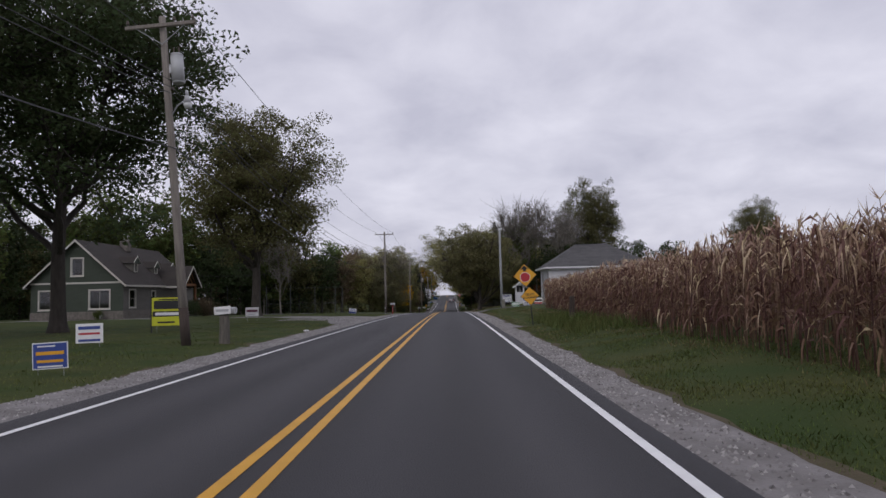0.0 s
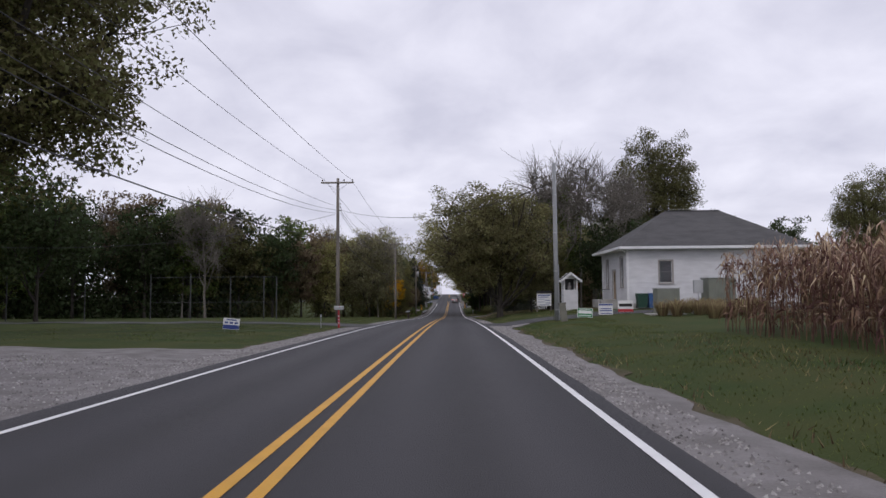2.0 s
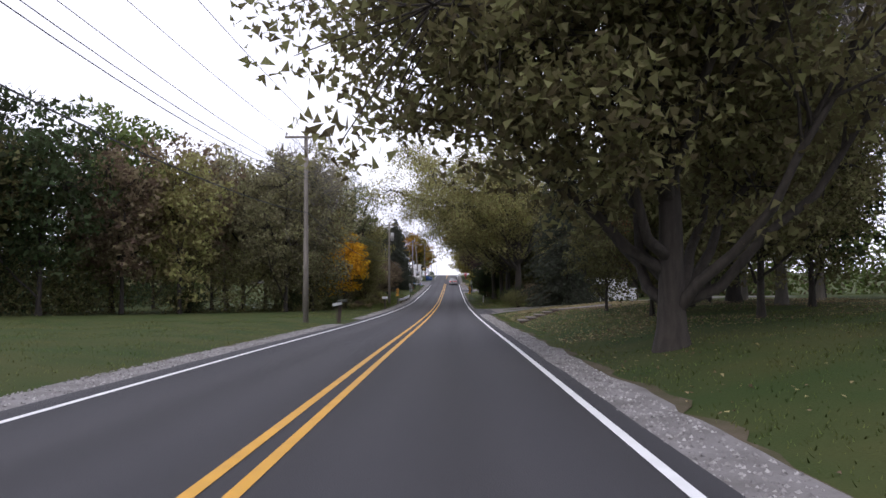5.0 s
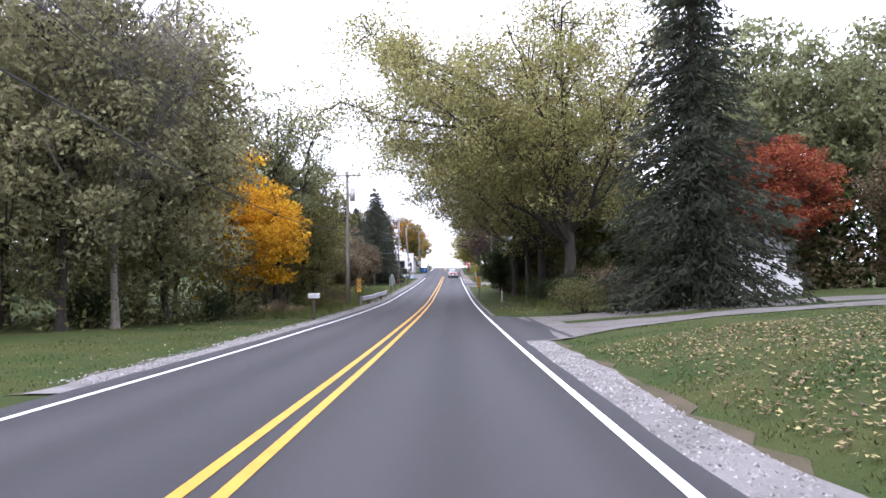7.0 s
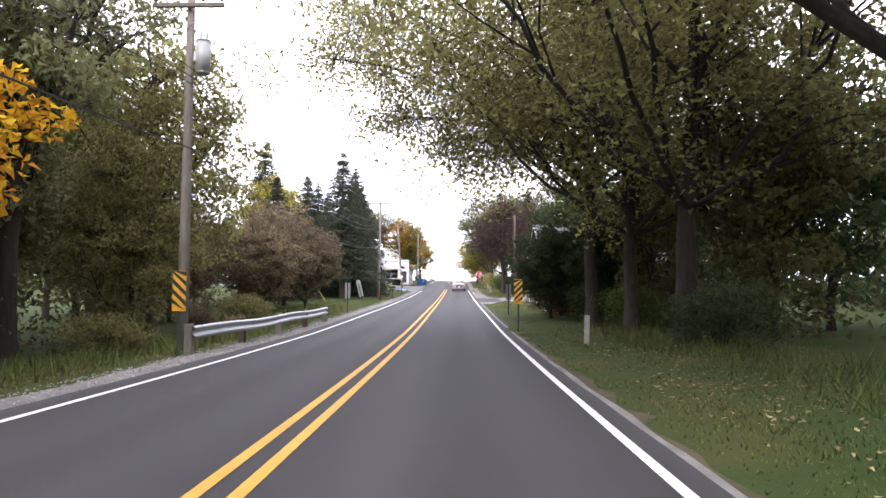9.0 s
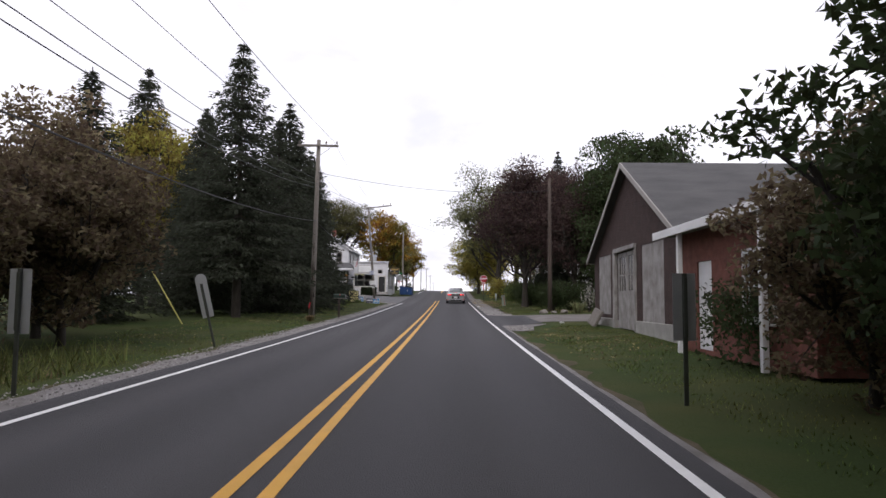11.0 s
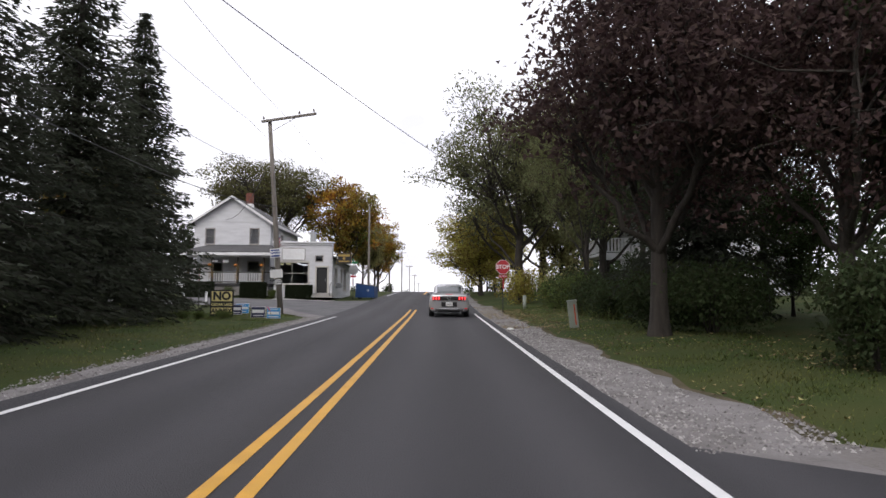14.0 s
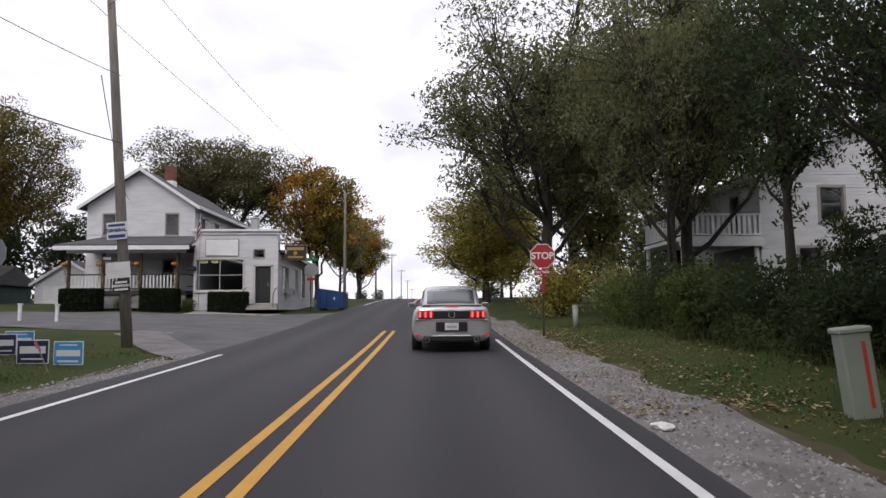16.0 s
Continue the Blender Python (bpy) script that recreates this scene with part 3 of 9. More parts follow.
PLANTS = {
    "maple": (16.0, [broadleaf(11, r=6.4, base=0.20, clusters=330, per=56, size=0.28, thin=2, spread=0.5, shape="egg", limbs=15), broadleaf(12, r=6.0, base=0.16, clusters=320, per=56, size=0.28, thin=2, spread=0.5, limbs=14)]),
    "big_maple": (20.0, [broadleaf(15, h=20, r=7.8, base=0.17, clusters=620, per=100, size=0.18, spread=0.58, limbs=18, trunk_r=0.36, shape="round", thin=2, low=1.0)]),
    "lawn_maple": (20.0, [broadleaf(19, h=20, r=7.4, base=0.2, clusters=560, per=110, size=0.18, spread=0.58, limbs=18, trunk_r=0.5, thin=2, low=0.9, arms=((4.2, -0.5, 8.4), (-3.6, 0.6, 9.5)), arm_r=0.6)]),
    "oak": (18.0, [broadleaf(21, h=18, r=8.6, base=0.17, clusters=560, per=62, size=0.21, limbs=22, trunk_r=0.34, spread=0.6, forked=True), broadleaf(22, h=18, r=8.4, base=0.20, clusters=560, per=52, size=0.215, limbs=20, trunk_r=0.32, spread=0.6, forked=True)]),
    "shade": (18.0, [broadleaf(25 + k, h=18, r=7.4, base=0.15, clusters=430, per=66, size=0.16, thin=2, limbs=20, trunk_r=0.32, spread=0.60, forked=True, low=1.5) for k in range(2)]),
    "overhang": (18.0, [broadleaf(27, h=18, r=7.8, base=0.3, clusters=360, per=84, size=0.155, thin=2, limbs=18, trunk_r=0.36, spread=0.6, forked=True, low=1.1, arms=((-11.0, 0.5, 11.5), (-8.0, 1.5, 9.2), (-9.5, -2.5, 13.5), (-6.0, 3.0, 8.6), (-6.5, -4.0, 10.5), (-10.0, 3.0, 14.0)))]),
    "old_oak": (19.5, [broadleaf(28, h=19.5, r=8.6, base=0.18, clusters=560, per=112, size=0.155, thin=2, limbs=24, trunk_r=0.46, spread=0.6, forked=True, low=1.0, arms=((-13.0, 0.5, 12.0), (-11.0, -2.5, 15.0), (-9.0, 3.0, 10.0), (-8.5, -5.0, 12.5), (-10.0, 4.0, 16.0), (-6.5, -6.0, 9.5)))]),
    "roadside": (14.5, [broadleaf(16, h=14.5, r=6.6, base=0.07, clusters=640, per=84, size=0.19, thin=2, limbs=20, trunk_r=0.34, spread=0.52, arms=((-5.4, 0, 8.0), (-4.6, 2.5, 11.2), (-4.8, -2.5, 6.2)))]),
    "spreading": (16.5, [broadleaf(29, h=16.5, r=9.6, base=0.42, clusters=620, per=70, size=0.2, thin=1, limbs=24, trunk_r=0.4, spread=0.6, forked=True, low=0.6)]),
    "pointed": (13.0, [broadleaf(17, h=13, r=4.6, base=0.17, clusters=430, per=62, size=0.16, thin=2, limbs=16, trunk_r=0.27, spread=0.5, shape="cone", low=1.0)]),
    "wood": (15.0, [broadleaf(31 + k, h=15, r=4.6 + 0.4 * k, base=0.01 + 0.03 * k, clusters=200, per=32, size=0.385, spread=0.55, limbs=8, trunk_r=0.2, thin=3) for k in range(4)]),
    "thick": (15.0, [broadleaf(131 + k, h=15, r=4.8, base=0.02, clusters=300, per=80, size=0.21, spread=0.5, limbs=10, trunk_r=0.2, thin=2) for k in range(2)]),
    "airy": (16.0, [broadleaf(41, r=5.6, base=0.16, clusters=250, per=66, size=0.21, spread=0.42, limbs=19, shape="vase", hang=0.8, slim=0.45, forked=True), broadleaf(42, r=5.4, base=0.2, clusters=240, per=66, size=0.21, spread=0.42, limbs=17, shape="vase", hang=0.6, slim=0.45, forked=True)]),
    "willow": (16.0, [broadleaf(45 + k, r=6.0, base=0.2, clusters=380, per=70, size=0.19, spread=0.52, limbs=15, trunk_r=0.34, shape="round", hang=0.9, slim=0.42, forked=True) for k in range(2)]),
    "spruce": (14.0, [conifer(51, whorls=50, dens=150, size=0.19), conifer(52, r=3.4, droop=0.85, whorls=50, dens=150, size=0.19), conifer(53, r=2.6, droop=0.4, whorls=50, dens=140, size=0.19)]),
    "big_spruce": (14.0, [conifer(54, r=3.4, droop=0.85, whorls=60, dens=120, size=0.2)]),
    "cedar": (14.0, [conifer(55, r=4.2, base=0.17, droop=0.35, whorls=44, dens=170, size=0.2)]),
    "bare": (18.0, [broadleaf(61, h=18, r=5.0, base=0.3, clusters=150, limbs=13, bare=True, twigs=9, spread=0.9, trunk_r=0.2, twig=0.026), broadleaf(62, h=18, r=3.6, base=0.45, clusters=100, limbs=9, bare=True, twigs=9, spread=0.85, trunk_r=0.16, twig=0.026)]),
    "small": (8.0, [broadleaf(71, h=8, r=3.1, base=0.05, clusters=230, per=120, size=0.15, thin=2, spread=0.33, limbs=12, trunk_r=0.12, shape="egg")]),
    "thin_shrub": (2.0, [shrub(84, r=1.1, count=420, size=0.11)]),
    "shrub": (2.0, [shrub(81, count=5200), shrub(82, r=1.7, count=6000), shrub(83, r=1.1, count=4800)]),
}
TREE_COUNT = [0]


def plant(kind, x, y, h, leaf, label, variant=None, wide=1.0, category="tree", group="", name=None, bark=None, sink=0.0, turn=None):
    h0, kinds = PLANTS[kind]
    TREE_COUNT[0] += 1
    k = (TREE_COUNT[0] if variant is None else variant) % len(kinds)
    s = h / h0
    e = thing(name or ("shrub" if "shrub" in kind else "bush" if category == "bush" else "tree"), label, category, x, y, gz1(x, y) - sink, 0, group)
    e.matrix_basis = pose(x, y, gz1(x, y) - sink, 0, 0, (TREE_COUNT[0] * 77) % 360 if turn is None else turn) @ Matrix.Diagonal((s * wide, s * wide, s, 1))
    for nm, me in zip(("trunk", "crown"), kinds[k]):
        ob = new("stem" if "shrub" in kind and nm == "trunk" else nm, me)
        ob.parent = e
        ob.material_slots[0].link = "OBJECT"
        ob.material_slots[0].material = (bark or BARK) if nm == "trunk" else leaf
    return e


WOODS = "trees at the edge of the woods"
# west side, from the start
plant("big_maple", -16.4, 31, 21, L_DARK, "tall dark green shade tree over the lawn", 0, 1.15)
plant("maple", -26, 21, 20, L_DARK, "tall dark green shade tree over the lawn", 1, 1.3)
plant("lawn_maple", -17, 64.8, 22.5, L_DULL, "large olive-green maple with a leaning side limb on the lawn", 0, 1.0, turn=0)
for x, y, h in ((-44, 88, 19), (-50, 70, 18), (-36, 90, 18), (-31, 92, 13), (-55, 84, 17), (-60, 62, 16), (-46, 56, 15)):
    plant("wood", x, y, h, L_DARK if (x + y) % 2 else L_GREEN, "dense dark green tree behind the house", group="trees behind the house")
rng_w = random.Random(5)
edge = [(-10.5, 152), (-14, 146), (-19, 141), (-25, 135), (-32, 128), (-40, 120), (-50, 113), (-62, 107), (-76, 102), (-92, 98)]
for row in range(2):
    for (x0, y0), (x1, y1) in zip(edge, edge[1:]):
        n = max(1, round(math.hypot(x1 - x0, y1 - y0) / (5.2 + row)))
        for i in range(n):
            f = (i + rng_w.uniform(0.2, 0.8)) / n
            x, y = x0 + (x1 - x0) * f - row * 4.2 + rng_w.uniform(-1, 1), y0 + (y1 - y0) * f + row * 5.0 + rng_w.uniform(-1, 1)
            leaf = rng_w.choice([L_DARK, L_DULL, L_GREEN, L_DARK, L_BROWN, L_GREEN] if x < -20 else [L_TAN, L_OLIVE, L_TAN, L_OLIVE])
            plant("thick" if x > -17 and row == 0 else "wood", x, y, (rng_w.uniform(12.4, 14.2) + row * 1.4 if x > -22 else rng_w.uniform(13.8, 16.8) + row * 1.8), leaf, "autumn tree in the dark edge of the woods", group=WOODS)
for x, y, h in ((-29.5, 124, 16.5), (-33, 125.5, 15), (-34, 140, 17), (-20, 158, 17), (-10.8, 150.5, 15.5), (-45, 130, 17)):
    plant("bare", x, y, h, L_BROWN, "bare dead-looking tree rising above the woods", group=WOODS, bark=BARKPALE)
for x, y in ((-11.3, 156), (-14.5, 161), (-17, 165), (-22, 160), (-24, 170), (-20, 172), (-30, 165), (-19, 176), (-27, 180)):
    plant("thick" if x > -17 else "wood", x, y, 14.3 + (x * 7 + y) % 3, [L_TAN, L_OLIVE, L_OLIVE][int(y) % 3], "tall mixed autumn tree in the roadside woods", group=WOODS)
plant("small", -12.6, 169.6, 11.2, L_ORANGE, "golden orange maple at the edge of the woods", 0, 1.2)
for x, y, h, kind, leaf in ((-11.4, 176, 18.6, "airy", L_WILLOW), (-10.4, 183, 13.5, "thick", L_OLIVE), (-15, 186, 14, "wood", L_GREEN), (-13.5, 177.6, 10.5, "thick", L_TAN), (-13.5, 177, 10, "thick", L_TAN), (-9.4, 179.5, 8, "thick", L_OLIVE), (-12.5, 184, 8.5, "thick", L_TAN), (-20, 192, 13, "wood", L_DARK)):
    plant(kind, x, y, h, leaf, "tall airy roadside tree with thin green foliage", wide=0.75 if h == 18 else 1.0, group="trees behind the guard rail")
for x, y, h in ((-9.6, 194, 6.2), (-10.5, 199.5, 7), (-13, 191, 6), (-16, 200, 7), (-11, 206, 7.6), (-18, 207, 8), (-20, 196, 7), (-8.8, 203.5, 6.6)):
    plant("small", x, y, h, L_BROWN, "reddish brown thicket tree with thin foliage", group="trees behind the guard rail", wide=1.15)
for x, y, h, v in ((-13.5, 213, 10.5, 1), (-8.9, 225.5, 11.6, 1), (-9.6, 231, 14, 0), (-10.3, 236.5, 13, 1), (-10.6, 243, 13, 0), (-11.6, 250, 13.2, 2), (-14, 238, 12, 0), (-14.5, 229, 13, 1)):
    plant("spruce", x, y, h, L_SPRUCE, "tall dark blue-green spruce on the lawn", v, 1.3, group="row of spruces")
plant("cedar", -8.8, 218.0, 13.4, L_SPRUCE, "tall dark pine with a bare lower trunk", 0)
plant("cedar", -20.3, 233, 17, L_SPRUCE, "tall dark pine with a bare lower trunk", 0)
plant("maple", -19, 232, 14, L_YELLOW, "yellowing maple behind the spruces", 0)
plant("big_maple", -28.0, 281, 15.0, L_TINGED, "dense green and orange maple beside the store's yard", 0, 1.08)
plant("maple", -35, 288, 13, L_TINGED, "green and orange maple beside the store's yard", 0, 0.9)
plant("spreading", -19.5, 303, 16.5, L_DULL, "broad spreading locust tree behind the general store", 0, 1.0)
plant("maple", -9.8, 303, 14.6, L_TURN, "maple turning orange behind the store", 0, 1.05)
plant("maple", -7.2, 318, 11, L_TURN, "maple turning orange and yellow by the road", 1, 0.95)
plant("maple", -9, 332, 11, L_OLIVE, "maple turning orange and yellow by the road", 0, 0.9)
# east side
plant("roadside", 6.2, 107.6, 14.6, L_DUSK, "big olive-green tree overhanging the road", 0, 1.0, turn=0)
for x, y, h, leaf in ((9.8, 111.5, 8.5, L_DUSK), (12.2, 113.5, 8.0, L_DULL), (8.4, 116.5, 6.5, L_DULL), (8.0, 121.5, 5.5, L_DULL), (10.6, 119, 9.5, L_DUSK)):
    plant("thick", x, y, h, leaf, "olive-brown understorey tree with foliage down to the ground", group="understorey beside the church lawn")
plant("maple", 13, 121, 15, L_GREEN, "green tree beside the church lot", 1)
for x, y, h, v in ((13, 117, 19, 0), (17, 122, 20, 1), (20, 119, 18, 0), (16, 127, 19, 1), (23, 125, 18, 1)):
    plant("bare", x, y, h, L_BROWN, "bare grey tree behind the church", v, group="bare trees behind the church", bark=BARKPALE)
for x, y, h in ((18, 113, 10), (23, 115, 11), (28, 118, 11), (34, 121, 12), (15, 129, 12), (40, 118, 11), (22, 131, 12)):
    plant("wood", x, y, h, L_DARK, "dark tree behind the church", group="trees behind the church")
plant("big_maple", 29.5, 131, 25.5, L_DULL, "very tall olive-green tree behind the church", 0, 0.72)
plant("big_maple", 70, 152, 24, L_DULL, "tall green tree beyond the corn field", 0, 0.75)
plant("big_spruce", 12.0, 154, 20, L_SPRUCE, "tall dark spruce with drooping branches", 0, 0.85)
plant("old_oak", 8.6, 165, 20, L_OLIVE, "huge old oak with spreading limbs over the road", 0, 1.0, turn=0)
plant("shade", 8.5, 177.0, 18, L_OLIVE, "large shade tree with a thick dark trunk", 0, 1.25)
plant("overhang", 7.3, 185, 18, L_OLIVE, "large shade tree with low limbs across the road", 0, 1.0, turn=0)
plant("shade", 8.1, 181.8, 16.0, L_OLIVE, "large shade tree with a thick dark trunk", 1, 1.15)
plant("small", 8.6, 190, 6.5, L_DARK, "dark green tree in a yard", 0, 1.2)
plant("small", 6.9, 194.6, 4.2, L_BROWN, "reddish brown small tree in a yard", 0, 1.2)
plant("small", 6.4, 191.0, 5.6, L_DARK, "dark green tree in a yard", 0, 1.1)
plant("maple", 21.4, 167, 10.5, L_RED, "small red maple beside the white garage", 0, 1.25)
plant("maple", 29, 164, 10, L_BROWN, "brown-leaved tree beside the white garage", 1, 1.05)
plant("maple", 23, 173, 20, L_WILLOW, "yellow-green tree behind the white garage", 1)
plant("maple", 31, 172, 20, L_WILLOW, "yellow-green tree behind the white garage", 0)
for x, y, h in ((10.4, 187, 9), (12, 179, 11), (9.8, 191.5, 7.5), (22, 185, 13), (16.8, 207, 9), (17.5, 199.5, 9)):
    plant("wood", x, y, h, L_DULL, "dense dark tree in the shaded yard", group="trees in the shaded yard")
plant("spruce", -11.8, 221.5, 11, L_SPRUCE, "tall dark blue-green spruce on the lawn", 0, 1.2, group="row of spruces")
plant("thick", 14.6, 246, 6.0, L_DARK, "low dark green tree on the lawn", 0, 1.0)
plant("wood", 9.8, 249.5, 3.0, L_DARK, "dark green tree on the lawn", 0, 0.8)
plant("wood", 11.5, 277, 10, L_OLIVE, "olive-green tree behind the willows", 1, 0.9)
plant("shade", 17.5, 139.5, 18, L_OLIVE, "tall shade tree with a high crown over the lawn", 0, 0.8)
plant("maple", 8.6, 306, 10, L_OLIVE, "olive-green tree by the road", 0, 0.9)
plant("maple", -8.4, 309, 10.5, L_OLIVE, "green and yellow maple by the road", 0, 0.9)
for x, y, h in ((13.2, 126, 5.5), (16.0, 131.5, 6), (12.4, 122, 4.5)):
    plant("wood", x, y, h, L_DARK, "low dark tree behind the notice board", group="trees behind the church")
for x, y, h in ((-33, 300, 9), (-38, 298, 10), (-44, 296, 9), (-29, 305, 9), (-50, 294, 10)):
    plant("wood", x, y, h, L_DARK, "dark tree beyond the store's yard", group="trees beyond the store")
for x, y, h in ((-14, 430, 5), (-20, 442, 5.5), (-10, 470, 4.5), (-27, 450, 5), (12, 455, 6), (20, 440, 7)):
    plant("wood", x, y, h, L_DARK, "small distant tree on the horizon", wide=1.3, group="distant trees over the rise")
plant("wood", 16, 183, 13, L_DARK, "dark green tree in a yard", 0)
plant("wood", 13, 192, 12, L_DARK, "dark green tree in a yard", 1)
plant("wood", 20, 197, 13, L_GREEN, "dark green tree in a yard", 2)
plant("thick", 12.8, 232.5, 12, L_DARK, "dark green tree beside the driveway", 0, 0.95)
plant("thick", 18.5, 241, 12.5, L_DARK, "dark green tree beside the driveway", 1, 1.0)
plant("thick", 16.0, 235, 7, L_DARK, "low dark green tree beside the driveway", 1, 1.1)
plant("wood", 17, 233, 13, L_DARK, "dark green tree beside the driveway", 1, 1.0)
plant("shade", 11.3, 249.2, 12.5, L_DARK, "dark green tree on the lawn", 1, 0.9)
plant("airy", 12.4, 256.8, 12.0, L_DARK, "thin dark purple-green tree before the balcony house", 1, 0.85)
plant("airy", 14.4, 253.4, 11.0, L_DARK, "thin dark purple-green tree before the balcony house", 0, 0.8)
plant("willow", 10.2, 261.0, 14.5, L_WEEP, "willow with grey-green leaves hanging before the balcony", 0, 0.75)
plant("pointed", 10.6, 236.0, 11.5, L_PURPLE, "dark purple-leaved tree on the lawn", 0, 1.0)
plant("maple", 15, 236, 14, L_DARK, "dense dark green tree beside the driveway", 1)
plant("pointed", 7.2, 238.6, 12.6, L_PURPLE, "dark purple-leaved maple on the lawn", 0, 1.05)
plant("spruce", 10.9, 245.5, 13.5, L_SPRUCE, "dark conifer on the lawn", 0, 1.0)
plant("maple", 19, 243, 15, L_DARK, "dense dark green tree on the lawn", 1)
plant("willow", 12.0, 264, 16, L_WEEP, "tall willow with grey-green leaves and dark limbs", 0, 1.0)
plant("willow", 7.6, 272, 17.5, L_WEEP, "tall willow with grey-green leaves and dark limbs", 1, 1.2)
plant("willow", 10.5, 280, 17, L_WEEP, "tall willow with grey-green leaves and dark limbs", 0, 1.3)
plant("willow", 13.5, 270, 17, L_WEEP, "tall willow with grey-green leaves and dark limbs", 0, 1.2)
plant("shade", 15.8, 250.5, 12.5, L_DARK, "dark green tree beside the balcony house", 1, 0.9)
plant("airy", 16.6, 256.5, 11, L_DARK, "thin dark purple-green tree before the balcony house", 0, 0.8)
plant("thin_shrub", 10.4, 229.8, 2.3, L_PALE, "thin pale flowering bush against the dark trees", 0, 0.55, category="bush")
plant("thick", 5.6, 287, 10.2, L_YELLOW, "yellow-green tree standing by the road", 0, 1.6)
plant("thick", 6.0, 296, 10, L_YELLOW, "yellow-green tree standing by the road", 1, 1.5)
plant("thick", 8.6, 298, 11, L_YELLOW, "yellow-green tree standing by the road", 1, 0.95)
plant("thick", 8, 312, 11, L_YELLOW, "yellow-green tree standing by the road", 0, 0.9)
for x, y, h, leaf in ((9.0, 165, 2.2, L_DARK), (10.5, 167, 2.4, L_BROWN), (8.6, 174.6, 1.9, L_DARK), (7.8, 187.5, 2.2, L_DARK), (7.4, 194, 1.8, L_BROWN), (7.9, 199, 2.0, L_DARK), (8.2, 231.2, 2.0, L_DARK), (9.6, 232.2, 2.2, L_DARK), (7.8, 156.8, 1.8, L_DULL), (9.4, 157.0, 2.1, L_BROWN), (8.8, 184, 2.0, L_GREEN), (11, 187.5, 2.4, L_BROWN), (14, 157, 2.0, L_BROWN),
                      (8.2, 247.5, 1.7, L_DARK), (8.8, 250.2, 2.0, L_DARK), (8.0, 253, 2.0, L_GREEN), (8.6, 256.0, 2.2, L_DARK), (8.5, 259, 2.0, L_GREEN), (8.7, 262.5, 2.2, L_OLIVE), (7.9, 241.2, 1.9, L_DARK), (8.9, 239.4, 2.2, L_DARK), (9.6, 242.6, 2.2, L_DARK), (7.0, 266, 2.5, L_YELLOW), (10.3, 246.5, 2.2, L_DARK), (12, 231, 1.9, L_DARK), (14, 233, 2.0, L_DARK),
                      (-9.0, 190, 1.6, L_OLIVE), (-8.6, 183.5, 1.3, L_BROWN), (-10.2, 180, 1.6, L_GREEN), (-8.2, 175.5, 1.4, L_OLIVE), (-9.8, 158.5, 1.5, L_DARK), (-12, 151, 1.8, L_DARK), (-18, 144, 1.8, L_DARK), (-7.8, 162.2, 1.0, L_BROWN), (-25.6, 74.6, 2.2, L_BROWN), (-26.2, 71.0, 1.9, L_DARK), (-30.6, 61.8, 0.9, L_GREEN)):
    plant("shrub", x, y, h, leaf, "leafy bush at the edge of the trees" if leaf is not L_BROWN else "brownish bush at the edge of the trees", category="bush", group="bushes along the road")


# ---- far woods closing the distance ----


def far_woods(name, line, depth, hmin, hmax, leaf, seed, per=80, size=0.48, label="distant mixed woods in dull autumn colours"):
    rng = np.random.default_rng(seed)
    w = Wood()
    for (x0, y0), (x1, y1) in zip(line, line[1:]):
        n = int(math.hypot(x1 - x0, y1 - y0) / 1.6)
        for i in range(n):
            f = (i + rng.uniform()) / n
            for d in range(2):
                off = rng.uniform(0, depth)
                x, y = x0 + (x1 - x0) * f + off * np.sign(x0) , y0 + (y1 - y0) * f + rng.uniform(-2, 2)
                top = hmin + (hmax - hmin) * (0.5 + 0.8 * noise.noise((x * 0.09, y * 0.09, seed)))
                for z in np.arange(0.4, top, 1.6):
                    w.leaves(rng, (x, y, gz1(x, y) + z), (1.1, 1.1, 0.8), per // 2, size)
    me = w.meshes(name)[1]
    ob = new(name, me)
    ob.material_slots[0].link = "OBJECT"
    ob.material_slots[0].material = leaf
    return tagged(ob, label, "woods", kind="stuff")


far_woods("far_woods", [(-105, 88), (-80, 112), (-52, 134), (-40, 160), (-36, 200)], 12, 8, 13, L_DARK, 3)
far_woods("far_woods", [(-45, 200), (-48, 250), (-60, 300), (-70, 350)], 10, 4, 8, L_GREEN, 4)
far_woods("far_woods", [(25, 128), (42, 126), (60, 135), (90, 150)], 8, 5, 9, L_DARK, 5)
far_woods("far_woods", [(24, 170), (28, 200), (31, 240), (33, 262), (24, 285), (18, 330)], 8, 6, 11, L_DARK, 6)
far_woods("far_woods", [(21, 176), (27, 165), (36, 160), (60, 160)], 6, 5, 9, L_GREEN, 13)
far_woods("far_woods", [(-27, 303), (-45, 297), (-75, 280)], 6, 5, 9, L_DARK, 16)
far_woods("far_woods", [(-58, 50), (-62, 80), (-66, 104)], 8, 9, 13, L_DARK, 7)
UNDER = "dense low undergrowth along the edge of the woods"
far_woods("undergrowth", [(-90, 97), (-62, 106), (-40, 119), (-27, 132.5)], 5, 3.0, 6.0, L_DARK, 8, 130, 0.46, UNDER)
far_woods("undergrowth", [(-27, 132.5), (-14, 146), (-9.8, 153), (-9.6, 163)], 5, 2.6, 5.6, L_DULL, 28, 420, 0.17, UNDER)
far_woods("undergrowth", [(16, 169), (24, 168.5), (36, 167)], 4, 3.5, 6.5, L_BROWN, 29, 110, 0.26, UNDER)
far_woods("undergrowth", [(-95, 110), (-62, 120), (-40, 134), (-25, 149)], 5, 4.0, 7.0, L_DARK, 18, 110, 0.5, UNDER)
far_woods("undergrowth", [(-9.6, 170), (-9.4, 192), (-11, 208)], 7, 1.5, 4.5, L_BROWN, 9, 180, 0.16, UNDER)
